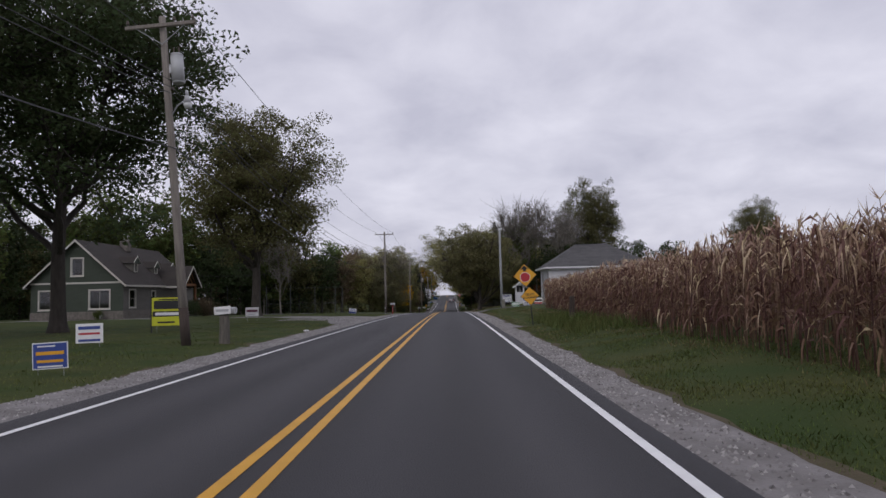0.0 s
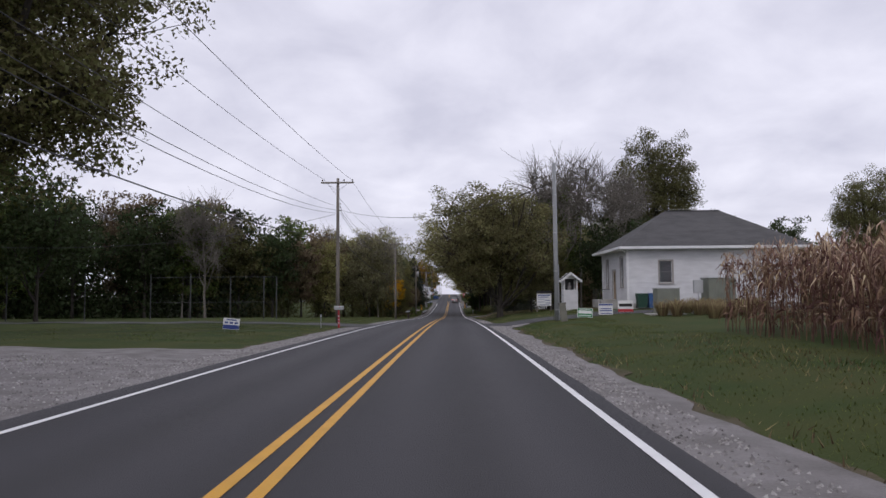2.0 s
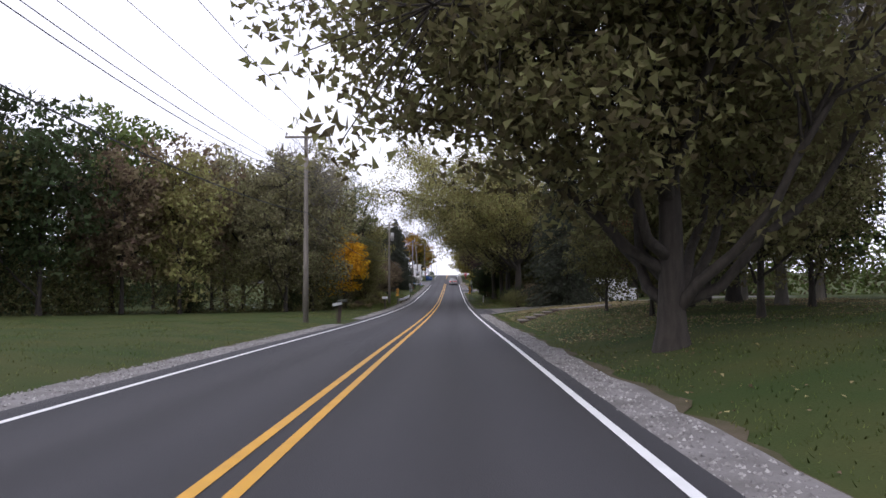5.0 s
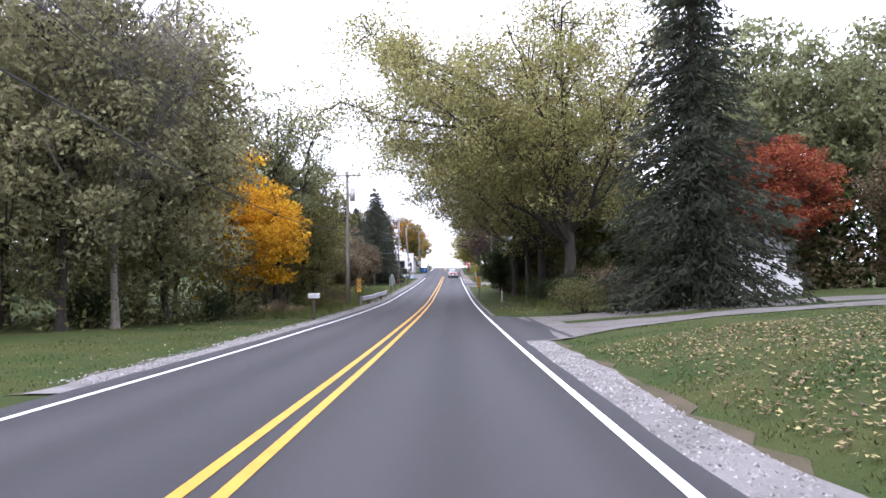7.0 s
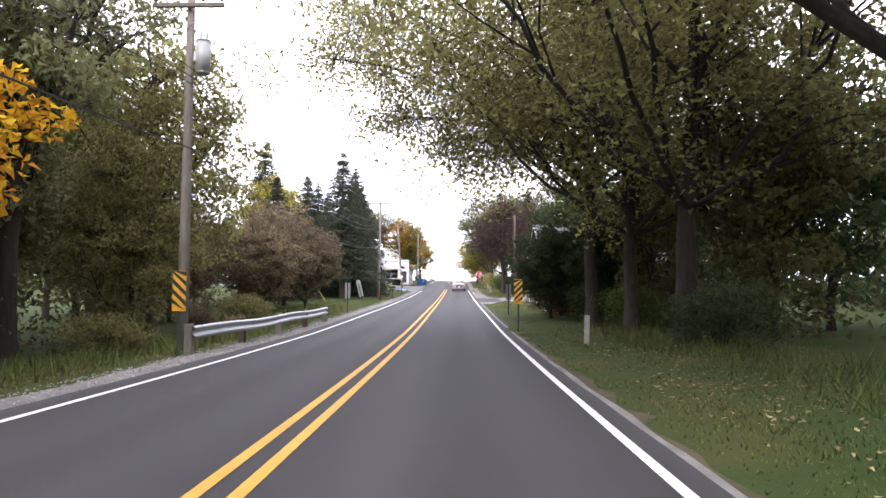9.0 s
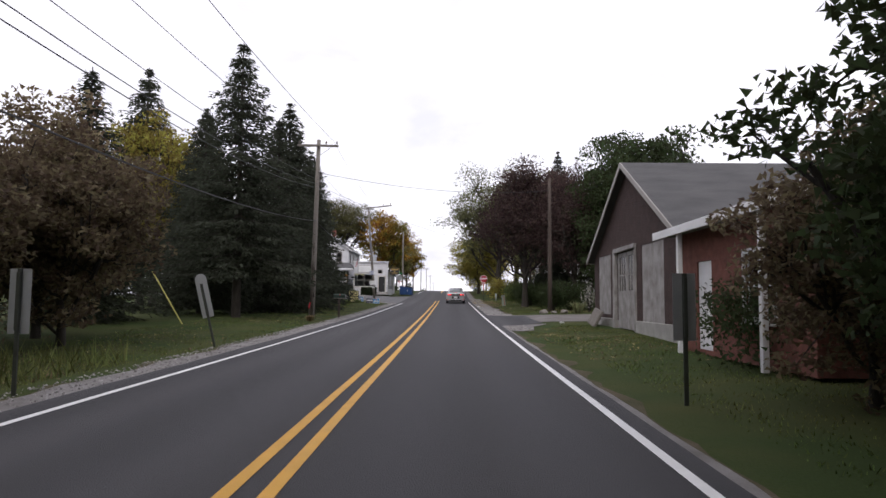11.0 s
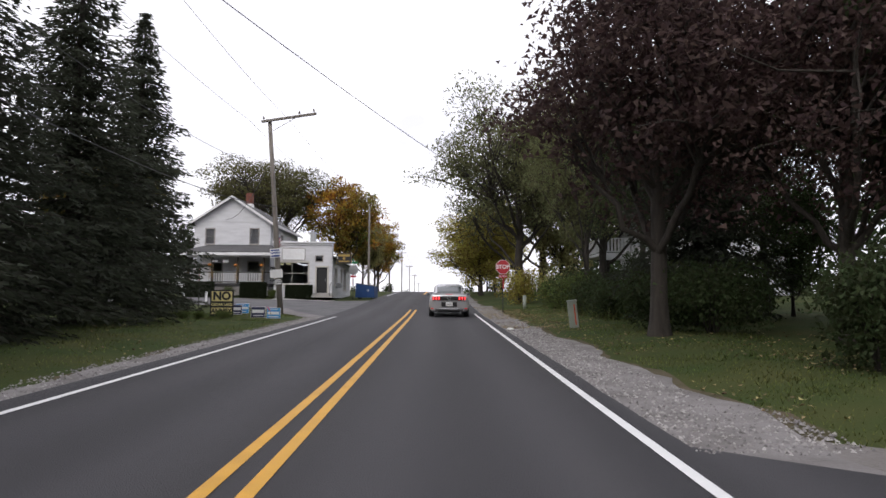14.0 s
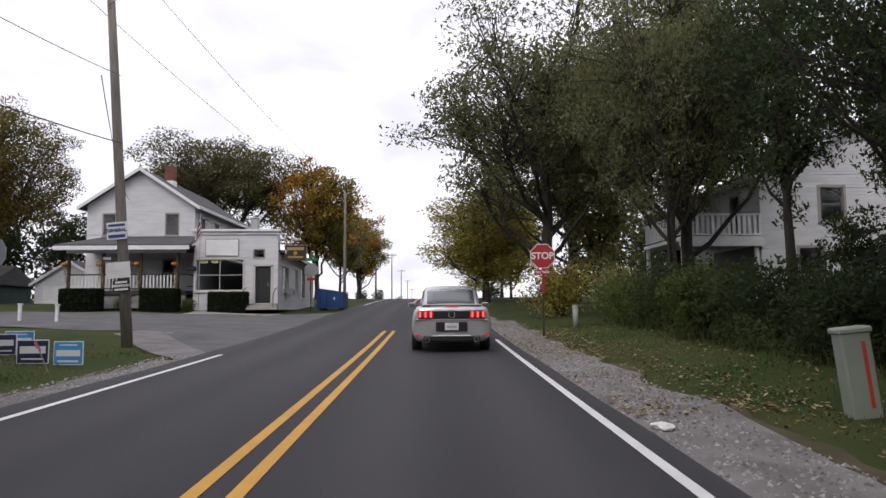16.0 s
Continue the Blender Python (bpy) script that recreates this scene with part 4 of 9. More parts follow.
far_woods("undergrowth", [(17, 111), (28, 116), (44, 118)], 4, 2.5, 5.0, L_DARK, 10, 30, 0.4, UNDER)
far_woods("undergrowth", [(22, 171), (30, 167), (46, 160)], 4, 2.5, 5.0, L_BROWN, 14, 40, 0.4, UNDER)
far_woods("undergrowth", [(10.5, 174), (10.2, 184), (11, 193)], 3, 1.5, 3.4, L_DULL, 15, 100, 0.2, UNDER)
far_woods("undergrowth", [(13, 186), (14, 195)], 3, 2.0, 4.5, L_DARK, 11, 100, 0.36, UNDER)
far_woods("undergrowth", [(12.0, 230.5), (15, 234)], 4, 1.0, 2.6, L_DARK, 12, 110, 0.3, UNDER)
far_woods("undergrowth", [(9.2, 247.5), (9.6, 253), (9.4, 260)], 4, 1.0, 2.2, L_DARK, 22, 90, 0.2, "dense mixed bushes below the balcony house")

# ---- roadside furniture ----
BRICKRED = mat("sign_red", (0.42, 0.025, 0.035), 0.45, 0.1, 3, 0.0)
SIGNYEL = mat("sign_yellow", (0.72, 0.36, 0.02), 0.45, 0.12, 3, 0.0)
SIGNBLK = mat("sign_black", (0.015, 0.015, 0.016), 0.5, 0.1, 3, 0.0)
SIGNWHITE = mat("sign_white", (0.78, 0.78, 0.78), 0.5, 0.1, 4, 0.0)
SIGNBLUE = mat("sign_blue", (0.03, 0.06, 0.26), 0.5, 0.1, 4, 0.0)
SIGNSKY = mat("sign_light_blue", (0.06, 0.30, 0.62), 0.5, 0.1, 4, 0.0)
SIGNGREEN = mat("sign_green", (0.02, 0.22, 0.07), 0.5, 0.1, 4, 0.0)
SIGNLIME = mat("sign_lime", (0.55, 0.58, 0.02), 0.5, 0.1, 4, 0.0)
SIGNBACK = mat("sign_back_aluminium", (0.36, 0.37, 0.38), 0.5, 0.12, 4, 0.1, metal=0.6)
CERAMIC = mat("brown_insulator", (0.10, 0.075, 0.06), 0.3, 0.1, 6, 0.0)
TANKGREY = mat("painted_grey_steel", (0.42, 0.43, 0.44), 0.45, 0.12, 3, 0.1)


def lettering(text, size, material, parent, x, y, z, bold=0.0, turn=None, name="lettering"):
    """Raised letters facing -y, centred at x, z, on the plane y."""
    cu = bpy.data.curves.new("letters", "FONT")
    cu.body, cu.size, cu.align_x, cu.align_y, cu.extrude, cu.offset = text, size, "CENTER", "CENTER", 0.003, bold
    tmp = bpy.data.objects.new("letters", cu)
    scene.collection.objects.link(tmp)
    me = bpy.data.meshes.new_from_object(tmp.evaluated_get(bpy.context.evaluated_depsgraph_get()))
    bpy.data.objects.remove(tmp)
    me.materials.clear()
    me.materials.append(material)
    ob = new(name, me)
    ob.parent = parent
    ob.matrix_basis = (turn or I4) @ pose(x, y, z, 90, 0, 0)
    return ob


def bars_on(parent, rows, material, name="writing"):
    """Unreadable or private writing as plain bars: rows of x, z, width, height on the plane y."""
    bm = B()
    for x, y, z, w, h in rows:
        box(bm, (x, y, z), (w, 0.005, h))
    return part(name, bm, material, parent)


def arm_insulators(parent, n_y, z, span):
    for sx in (-span * 0.94, -span * 0.38, span * 0.94):
        bm = B()
        bar(bm, (sx, n_y, z), (sx, n_y, z + 0.10), 0.02, 0.02, 6)
        bar(bm, (sx, n_y, z + 0.08), (sx, n_y, z + 0.14), 0.06, 0.045, 8)
        bar(bm, (sx, n_y, z + 0.14), (sx, n_y, z + 0.20), 0.045, 0.03, 8)
        part("insulator", bm, CERAMIC, parent, "brown ceramic insulator", True)


def utility_pole(x, y, h, label, lean=(0, 0), arm=2.44, arm_z=0.35, arm_turn=0, arm_shift=0.0, transformer=False, lamp=False, r=0.15, side_brackets=True, material=None, butt=False):
    e = thing("utility_pole", label, "utility pole", x, y, gz1(x, y), 0, "utility poles along the road", lean)
    bm = B()
    tube(bm, [(0, 0, -0.4), (0, 0, h * 0.35), (0, 0, h * 0.7), (0, 0, h)], r, 14, r * 0.68)
    part("shaft", bm, material or POLEWOOD, e, "", True)
    if butt:
        bm = B()
        bar(bm, (0, 0, -0.1), (0, 0, 1.2), r * 1.012, r * 0.985, 14)
        part("treated_butt", bm, POLEDARK, e, "dark creosote-stained pole foot", True)
    if arm:
        m = pose(0, 0, 0, 0, 0, arm_turn)
        bm = B()
        box(bm, (arm_shift, -r - 0.03, h - arm_z), (arm, 0.10, 0.12), 0.012)
        bm.transform(m)
        part("crossarm", bm, POLEWOOD, e)
        bm = B()
        for s in (-1, 1):
            if abs(arm_shift) > 0.2 and s * arm_shift < 0:
                continue
            bar(bm, (0, -r - 0.01, h - arm_z - 0.62), (s * arm * 0.36 + arm_shift * 0.5, -r - 0.06, h - arm_z - 0.02), 0.014, 0.014, 6)
        bm.transform(m)
        part("arm_brace", bm, GALV, e)
        for sx in (-arm * 0.46, arm * 0.2, arm * 0.46):
            bm = B()
            q = (sx + arm_shift, -r - 0.03)
            bar(bm, (*q, h - arm_z + 0.05), (*q, h - arm_z + 0.16), 0.014, 0.014, 6)
            bar(bm, (*q, h - arm_z + 0.13), (*q, h - arm_z + 0.19), 0.06, 0.045, 8)
            bar(bm, (*q, h - arm_z + 0.19), (*q, h - arm_z + 0.25), 0.04, 0.03, 8)
            bm.transform(m)
            part("insulator", bm, CERAMIC, e, "", True)
    if side_brackets:
        for dz in (1.9, 2.15, 2.4):
            bm = B()
            box(bm, (r * 0.9 + 0.03, 0, h - dz), (0.10, 0.05, 0.04), 0.006)
            bar(bm, (r * 0.9 + 0.06, 0, h - dz - 0.05), (r * 0.9 + 0.06, 0, h - dz + 0.05), 0.035, 0.035, 8)
            part("secondary_bracket", bm, CERAMIC, e)
    if transformer:
        bm = B()
        c = (0.36, 0.05)
        bar(bm, (*c, h - 2.2), (*c, h - 1.32), 0.20, 0.20, 16)
        bar(bm, (*c, h - 1.32), (*c, h - 1.26), 0.215, 0.18, 16)
        bar(bm, (*c, h - 2.24), (*c, h - 2.2), 0.17, 0.205, 16)
        t = part("transformer", bm, TANKGREY, e, "pale grey cylindrical transformer can", True)
        bm = B()
        for dx in (-0.08, 0.09):
            bar(bm, (c[0] + dx, c[1], h - 1.28), (c[0] + dx, c[1], h - 1.02), 0.03, 0.022, 8)
        part("bushing", bm, CERAMIC, t)
        bm = B()
        box(bm, (0.17, 0.02, h - 1.75), (0.2, 0.08, 0.3), 0.01)
        part("mounting_bracket", bm, GALV, e)
    if lamp:
        bm = B()
        tube(bm, [(0.1, 0, h - 3.25), (0.3, -0.05, h - 3.0), (0.62, -0.1, h - 2.86)], 0.022, 8)
        part("lamp_arm", bm, GALV, e)
        bm = B()
        bar(bm, (0.66, -0.1, h - 2.98), (0.66, -0.1, h - 2.72), 0.13, 0.07, 14)
        bar(bm, (0.66, -0.1, h - 2.72), (0.66, -0.1, h - 2.55), 0.05, 0.05, 10)
        lamp_head = part("lamp_head", bm, TANKGREY, e, "grey street lamp head", True)
        bm = B()
        bar(bm, (0.66, -0.1, h - 3.14), (0.66, -0.1, h - 2.98), 0.10, 0.145, 14)
        part("refractor", bm, mat("frosted_lens", (0.6, 0.62, 0.62), 0.25, 0.1, 5, 0.0), lamp_head, "frosted glass lens", True)
    return e


P_A, P_B, P_C, P_E, P_G, P_H, P_K = (-6.8, 21.5, 10.7), (-6.95, 89.3, 10.7), (-6.1, 129.4, 10.2), (-5.9, 175.2, 10.0), (-5.9, 221.6, 9.5), (-6.2, 253.8, 9.6), (-6.6, 299, 10.0)
utility_pole(*P_A, "weathered wooden utility pole with transformer and street lamp", (0, -4.2), 2.3, transformer=True, lamp=True, butt=True)
utility_pole(*P_B, "weathered wooden utility pole with one crossarm and wires", butt=True)
utility_pole(*P_C, "weathered wooden utility pole on the grass verge", arm=2.2)
utility_pole(*P_E, "wooden utility pole with a transformer behind the guard rail", arm=2.0, transformer=True)
POLE_G = utility_pole(*P_G, "split and weathered wooden utility pole beside the spruces", arm=2.2, lean=(0, 1.0))
for cx, cz0, cz1, cw in ((-0.05, 0.5, 1.5, 0.035), (0.03, 0.2, 0.9, 0.05), (-0.02, 1.7, 2.9, 0.03), (0.05, 2.2, 2.7, 0.045), (0.0, 3.2, 4.0, 0.022), (0.06, 1.0, 1.35, 0.04)):
    part("split", slab(B(), [(cx - cw * 0.3, cz0), (cx + cw, cz0 + 0.1), (cx + cw * 0.6, cz1 - 0.15), (cx, cz1), (cx - cw, (cz0 + cz1) / 2)], 0.05, pose(0, -0.127, 0)), POLEDARK, POLE_G, "dark open split in the wood")
POLE_H = utility_pole(*P_H, "leaning wooden utility pole with an offset crossarm and paper notices", (0, -4.6), 2.9, 0.1, -14, 1.1, side_brackets=False, r=0.14)
utility_pole(*P_K, "weathered wooden utility pole beyond the store", arm=0.0)
for fy, fh in ((338, 10), (378, 10), (420, 9.5), (465, 9.5), (515, 9)):
    utility_pole(-7.0, fy, fh, "distant wooden utility pole over the rise", arm=2.0, side_brackets=False)
utility_pole(7.85, 229.8, 8.7, "dark brown wooden pole among the trees", arm=0.0, side_brackets=False, material=POLEDARK)

e = thing("utility_pole", "pale grey round metal pole with a conduit on the church verge", "utility pole", 7.45, 78.4, gz1(7.45, 78.4))
bm = B()
tube(bm, [(0, 0, -0.3), (0, 0, 4), (0, 0, 9.1)], 0.14, 14, 0.11)
part("shaft", bm, mat("grey_pole", (0.30, 0.31, 0.32), 0.6, 0.25, 2, 0.3, 30, stretch=(3, 3, 0.4)), e, "", True)
bm = B()
bar(bm, (0.12, -0.1, -0.1), (0.12, -0.1, 3.2), 0.03, 0.03, 8)
part("conduit", bm, GALV, e)
for k in range(4):
    bm = B()
    bar(bm, (0, 0, 0.6 + k * 2.2), (0, 0, 0.66 + k * 2.2), 0.145 - 0.008 * k, 0.145 - 0.008 * k, 14)
    part("band", bm, GALV, e)


def wire(a, b, sag, r=0.013, name="overhead_wire", label="black overhead wire strung between the poles", group="overhead wires"):
    a, b = Vector(a), Vector(b)
    n = 18
    pts = [a.lerp(b, k / n) - Vector((0, 0, 4 * sag * (k / n) * (1 - k / n))) for k in range(n + 1)]
    bm = B()
    tube(bm, pts, r, 4)
    ob = part(name, bm, WIRE, None)
    return tagged(ob, label, "wire", group)


def ptop(p, dx, dz, lean=0.0):
    return (p[0] + dx + lean * (p[2] - dz), p[1] - 0.1, gz1(p[0], p[1]) + p[2] - dz)


runs = [(-7.2, -22, 10.0), P_A, P_B, P_C, P_E, P_G, P_H, P_K, (-7.0, 338, 10), (-7.0, 378, 10), (-7.0, 420, 9.5)]
leans = {21.5: -0.073, 253.8: -0.08}
for p, q in zip(runs, runs[1:]):
    L = math.dist(p[:2], q[:2])
    for dx, dz, sg, r in ((-1.0, 0.1, 0.015, 0.011), (1.0, 0.1, 0.015, 0.011), (0.2, 2.2, 0.022, 0.010), (0.2, 2.42, 0.030, 0.012), (0.2, 2.62, 0.032, 0.013), (0.15, 4.4, 0.024, 0.022)):
        if p[1] > 250 and dz > 2 or p[1] > 180 and 1 < dz < 2.5:
            continue
        r = r if p[1] < 180 else r * 0.65
        wire(ptop(p, dx, dz, leans.get(p[1], 0)), ptop(q, dx, dz, leans.get(q[1], 0)), sg * L, r)
wire(ptop(P_B, 0.2, 2.4), (7.45, 78.4, gz1(7.45, 78.4) + 8.0), 1.2, 0.016)
wire(ptop(P_B, -0.2, 2.7), (-31, 75, 4.6), 1.4, 0.016)
wire(ptop(P_A, -0.2, 3.9), (-33, 62, 6.5), 1.0, 0.016)
wire(ptop(P_G, 0.2, 1.8), (7.85, 229.8, gz1(7.85, 229.8) + 7.9), 0.5, 0.014)
wire(ptop(P_G, 0.2, 2.5), (8.5, 268, gz1(8.5, 268) + 6.5), 0.9, 0.009)
wire(ptop(P_H, -0.3, 2.6, -0.08), (-15.5, 274.5, 5.6), 0.7, 0.014)


def steel_post(parent, h, name="post", material=None, w=0.06):
    bm = B()
    box(bm, (0, 0.03, h / 2 - 0.15), (w, 0.035, h + 0.3), 0.006)
    return part(name, bm, material or STEELPOST, parent)


def octagon(r):
    return [(r * math.cos(math.radians(22.5 + 45 * k)), r * math.sin(math.radians(22.5 + 45 * k))) for k in range(8)]


# old post at the edge of the corn
e = thing("fence_post", "short dark weathered wooden post in the weeds", "post", 7.0, 30.6, gz1(7.0, 30.6), 20, "", (0, 3))
part("shaft", box(B(), (0, 0, 0.5), (0.2, 0.18, 1.2), 0.03), POLEDARK, e)

# stop ahead
e = thing("road_sign", "yellow diamond stop-ahead and truck entrance signs on a leaning post", "road sign", 5.34, 31.3, gz1(5.34, 31.3) - 0.02, -6, tilt=(0, -4.0))
steel_post(e, 2.5)
for cz, side, nm, ox in ((2.32, 0.76, "stop_ahead_panel", -0.13), (1.36, 0.61, "truck_entrance_panel", 0.0)):
    d = side / math.sqrt(2)
    bm = slab(B(), [(0, -d), (d, 0), (0, d), (-d, 0)], 0.006, pose(ox, -0.004, cz))
    pn = part(nm, bm, SIGNBLK, e)
    d2 = d - 0.022
    part("face", slab(B(), [(0, -d2), (d2, 0), (0, d2), (-d2, 0)], 0.004, pose(ox, -0.010, cz)), SIGNYEL, pn)
    if side > 0.7:
        part("octagon_border", slab(B(), octagon(0.245), 0.004, pose(ox, -0.015, cz - 0.08)), SIGNWHITE, pn)
        part("octagon", slab(B(), octagon(0.225), 0.004, pose(ox, -0.020, cz - 0.08)), BRICKRED, pn)
        part("arrow", slab(B(), [(0.07, 0.19), (0.07, 0.29), (0.20, 0.27), (0, 0.47), (-0.20, 0.27), (-0.07, 0.29), (-0.07, 0.19)], 0.004, pose(ox, -0.016, cz)), SIGNBLK, pn)
    else:
        lettering("TRUCK", 0.13, SIGNBLK, pn, 0, -0.014, cz + 0.07, 0.004)
        lettering("ENTRANCE", 0.125, SIGNBLK, pn, 0, -0.014, cz - 0.07, 0.004)


def stop_sign(x, y, rz, label, facing_away=False, plate=True, lift=0.0):
    e = thing("stop_sign", label, "stop sign", x, y, gz1(x, y) + lift, rz)
    bm = B()
    box(bm, (0, 0.03, 0.6), (0.06, 0.035, 2.1), 0.006)
    part("post", bm, STEELPOST, e)
    bm = B()
    box(bm, (0.02, 0.01, 1.62), (0.075, 0.02, 0.85), 0.004)
    part("reflective_strip", bm, BRICKRED, e, "red reflective post cover")
    z = 2.36
    pn = part("panel", slab(B(), octagon(0.412), 0.006, pose(0, -0.006, z)), SIGNBACK, e)
    part("border", slab(B(), octagon(0.408), 0.004, pose(0, -0.012, z)), SIGNWHITE, pn)
    part("face", slab(B(), octagon(0.385), 0.004, pose(0, -0.017, z)), BRICKRED, pn)
    lettering("STOP", 0.29, SIGNWHITE, pn, 0, -0.021, z, 0.008)
    if plate:
        pl = part("all_way_panel", box(B(), (0, -0.006, 1.86), (0.46, 0.006, 0.15)), BRICKRED, e)
        lettering("ALL WAY", 0.10, SIGNWHITE, pl, 0, -0.012, 1.86, 0.003)
    return e


stop_sign(-11.0, 256.1, -90, "grey back of a stop sign beside the side road", plate=False)
stop_sign(4.9, 257.4, -4, "red stop sign with all-way plate on a steel post", lift=0.14)
e = stop_sign(-5.3, 274.5, 178, "grey back of a stop sign topped by green street name blades")
for k, (tz, rz) in enumerate(((2.95, 0), (3.15, 90))):
    part("street_name_blade", box(B(), (0, 0.03, tz), (0.7, 0.02, 0.17), 0.004, pose(0, 0, 0, 0, 0, rz)), SIGNGREEN, e)


def hazard_marker(x, y, rz, flip, z0=1.05):
    e = thing("hazard_marker", "yellow and black striped object marker on a steel post", "road sign", x, y, gz1(x, y), rz, "striped object markers")
    steel_post(e, z0 + 0.9)
    pn = part("panel", box(B(), (0, -0.004, z0 + 0.457), (0.305, 0.006, 0.914), 0.0), SIGNYEL, e)
    s = -1 if flip else 1
    for k in range(-1, 5):
        zc = z0 + 0.1 + k * 0.229
        pts = [(-0.1525, zc), (0.1525, zc + 0.305), (0.1525, zc + 0.415), (-0.1525, zc + 0.11)]
        pts = [(s * px, min(max(pz, z0), z0 + 0.914)) for px, pz in pts]
        if max(p[1] for p in pts) - min(p[1] for p in pts) < 0.02:
            continue
        part("stripe", slab(B(), pts, 0.003, pose(0, -0.009, 0)), SIGNBLK, pn)


hazard_marker(-4.65, 171.9, 4, True)
hazard_marker(3.95, 182.0, -6, False)


def sign_back(x, y, rz, lean, h=1.75, rounded=False):
    e = thing("delineator_sign", "grey back of a narrow roadside marker on a steel post", "road sign", x, y, gz1(x, y), rz, "narrow marker backs", (0, lean))
    steel_post(e, h)
    w = 0.1525
    top = [(w * math.cos(a), h + (0.12 if rounded else 0.0) + (w * math.sin(a) if rounded else 0)) for a in np.linspace(0, math.pi, 7)] if rounded else [(w, h), (-w, h)]
    out = [(-w, h - 0.9), (w, h - 0.9), *top]
    part("panel", slab(B(), out, 0.006, pose(0, 0.055, 0)), SIGNBACK, e)
    part("rib", box(B(), (0, -0.0, h - 0.45), (0.05, 0.03, 0.8), 0.004), STEELPOST, e)


sign_back(-4.55, 195.0, 0, 0)
sign_back(-4.75, 203.5, 0, -14, 1.7, True)
sign_back(4.55, 194.8, 0, 0)

# guard rail: W-beam on posts 3.75 m apart
e = thing("guard_rail", "galvanised steel W-beam guard rail on timber posts", "guard rail", -4.5, 172.4, zr(180) * 1.0)
prof = [(0.0, 0.27), (0.045, 0.30), (0.05, 0.345), (0.0, 0.385), (-0.02, 0.425), (0.0, 0.465), (0.05, 0.505), (0.045, 0.55), (0.0, 0.58)]
bm = B()
rows = []
for k in range(31):
    yy = k * 0.5
    dz = float(zr(172.4 + yy) - zr(180)) + 0.02 * math.sin(yy * 0.9)
    dx = 0.05 * math.sin(yy * 0.35) + 0.02 * yy
    rows.append([bm.verts.new((dx + px, yy, pz + dz)) for px, pz in prof] + [bm.verts.new((dx + px - 0.006, yy, pz + dz)) for px, pz in prof[::-1]])
for ra, rb in zip(rows, rows[1:]):
    n = len(ra)
    for k in range(n):
        bm.faces.new((ra[k], ra[(k + 1) % n], rb[(k + 1) % n], rb[k]))
part("beam", bm, GALV, e, "dull galvanised corrugated beam", True)
for k in range(5):
    yy = 0.06 + k * 3.72
    part("post", box(B(), (0.02 * yy - 0.12, yy, 0.05), (0.18, 0.2, 1.15), 0.015), POLEDARK if k in (1, 3) else POLEWOOD, e)

# mailboxes


def mailbox(x, y, rz, label, body, post_h=1.0, post="wood", L=0.5, tilt=0, white_top=False):
    e = thing("mailbox", label, "mailbox", x, y, gz1(x, y), rz, "roadside mailboxes", (0, tilt))
    pm = POLEDARK if post == "wood" else BRICKRED
    part("post", box(B(), (0, 0, post_h / 2 - 0.1), (0.10, 0.10, post_h + 0.2), 0.01), pm, e)
    if post == "striped":
        for k in range(3):
            part("reflector", box(B(), (0, -0.052, 0.3 + 0.2 * k), (0.07, 0.006, 0.06)), SIGNWHITE, e)
    part("platform", box(B(), (0, 0, post_h + 0.01), (L, 0.18, 0.03), 0.005), POLEWOOD, e)
    w, hh = 0.17, 0.13
    out = [(-w / 2, 0.0), (w / 2, 0.0), (w / 2, hh)] + [(w / 2 * math.cos(a), hh + w / 2 * math.sin(a)) for a in np.linspace(0.3, math.pi - 0.3, 6)] + [(-w / 2, hh)]
    box_part = part("box", slab(B(), out, L, pose(0, 0, post_h + 0.03, 0, 0, 90)), body, e, "", False)
    part("door", slab(B(), [(x2 * 1.05, z2 * 1.03 + 0.002) for x2, z2 in out], 0.015, pose(L / 2 + 0.008, 0, post_h + 0.03, 0, 0, 90)), body, box_part)
    part("flag", box(B(), (0.05, -w / 2 - 0.008, post_h + 0.2), (0.02, 0.006, 0.14)), BRICKRED, box_part)
    return e


mailbox(-5.2, 79.4, 0, "silver metal mailbox on a striped post at the kerbside grass", TANKGREY, 1.05, "striped", 0.52)
mailbox(-4.55, 156.2, 0, "pale grey mailbox on a dark wooden post", TANKGREY, 1.0, "wood", 0.5)
mailbox(-4.6, 222.4, 0, "large dark green mailbox on a wooden post by the spruces", mat("dark_green_paint", (0.015, 0.035, 0.025), 0.5, 0.15, 3), 1.05, "wood", 0.62)
e = thing("mailbox", "leaning wooden post with two weathered newspaper and mail boxes", "mailbox", -4.5, 130.0, gz1(-4.5, 130.0), 8, "roadside mailboxes", (0, 4))
part("post", box(B(), (0.05, 0, 0.45), (0.2, 0.16, 1.2), 0.02), POLEDARK, e)
part("newspaper_box", box(B(), (-0.1, -0.12, 1.02), (0.5, 0.42, 0.13), 0.012, pose(0, 0, 0, 0, -14, 0)), TANKGREY, e, "tilted pale grey newspaper box")
part("mail_box", box(B(), (0.15, 0.16, 1.2), (0.5, 0.42, 0.13), 0.012, pose(0, 0, 0, 0, -8, 0)), STEELPOST, e, "dark metal mail box")
part("brace", bar(B(), (-0.08, -0.05, 0.2), (-0.16, -0.1, 0.95), 0.022), POLEDARK, e)

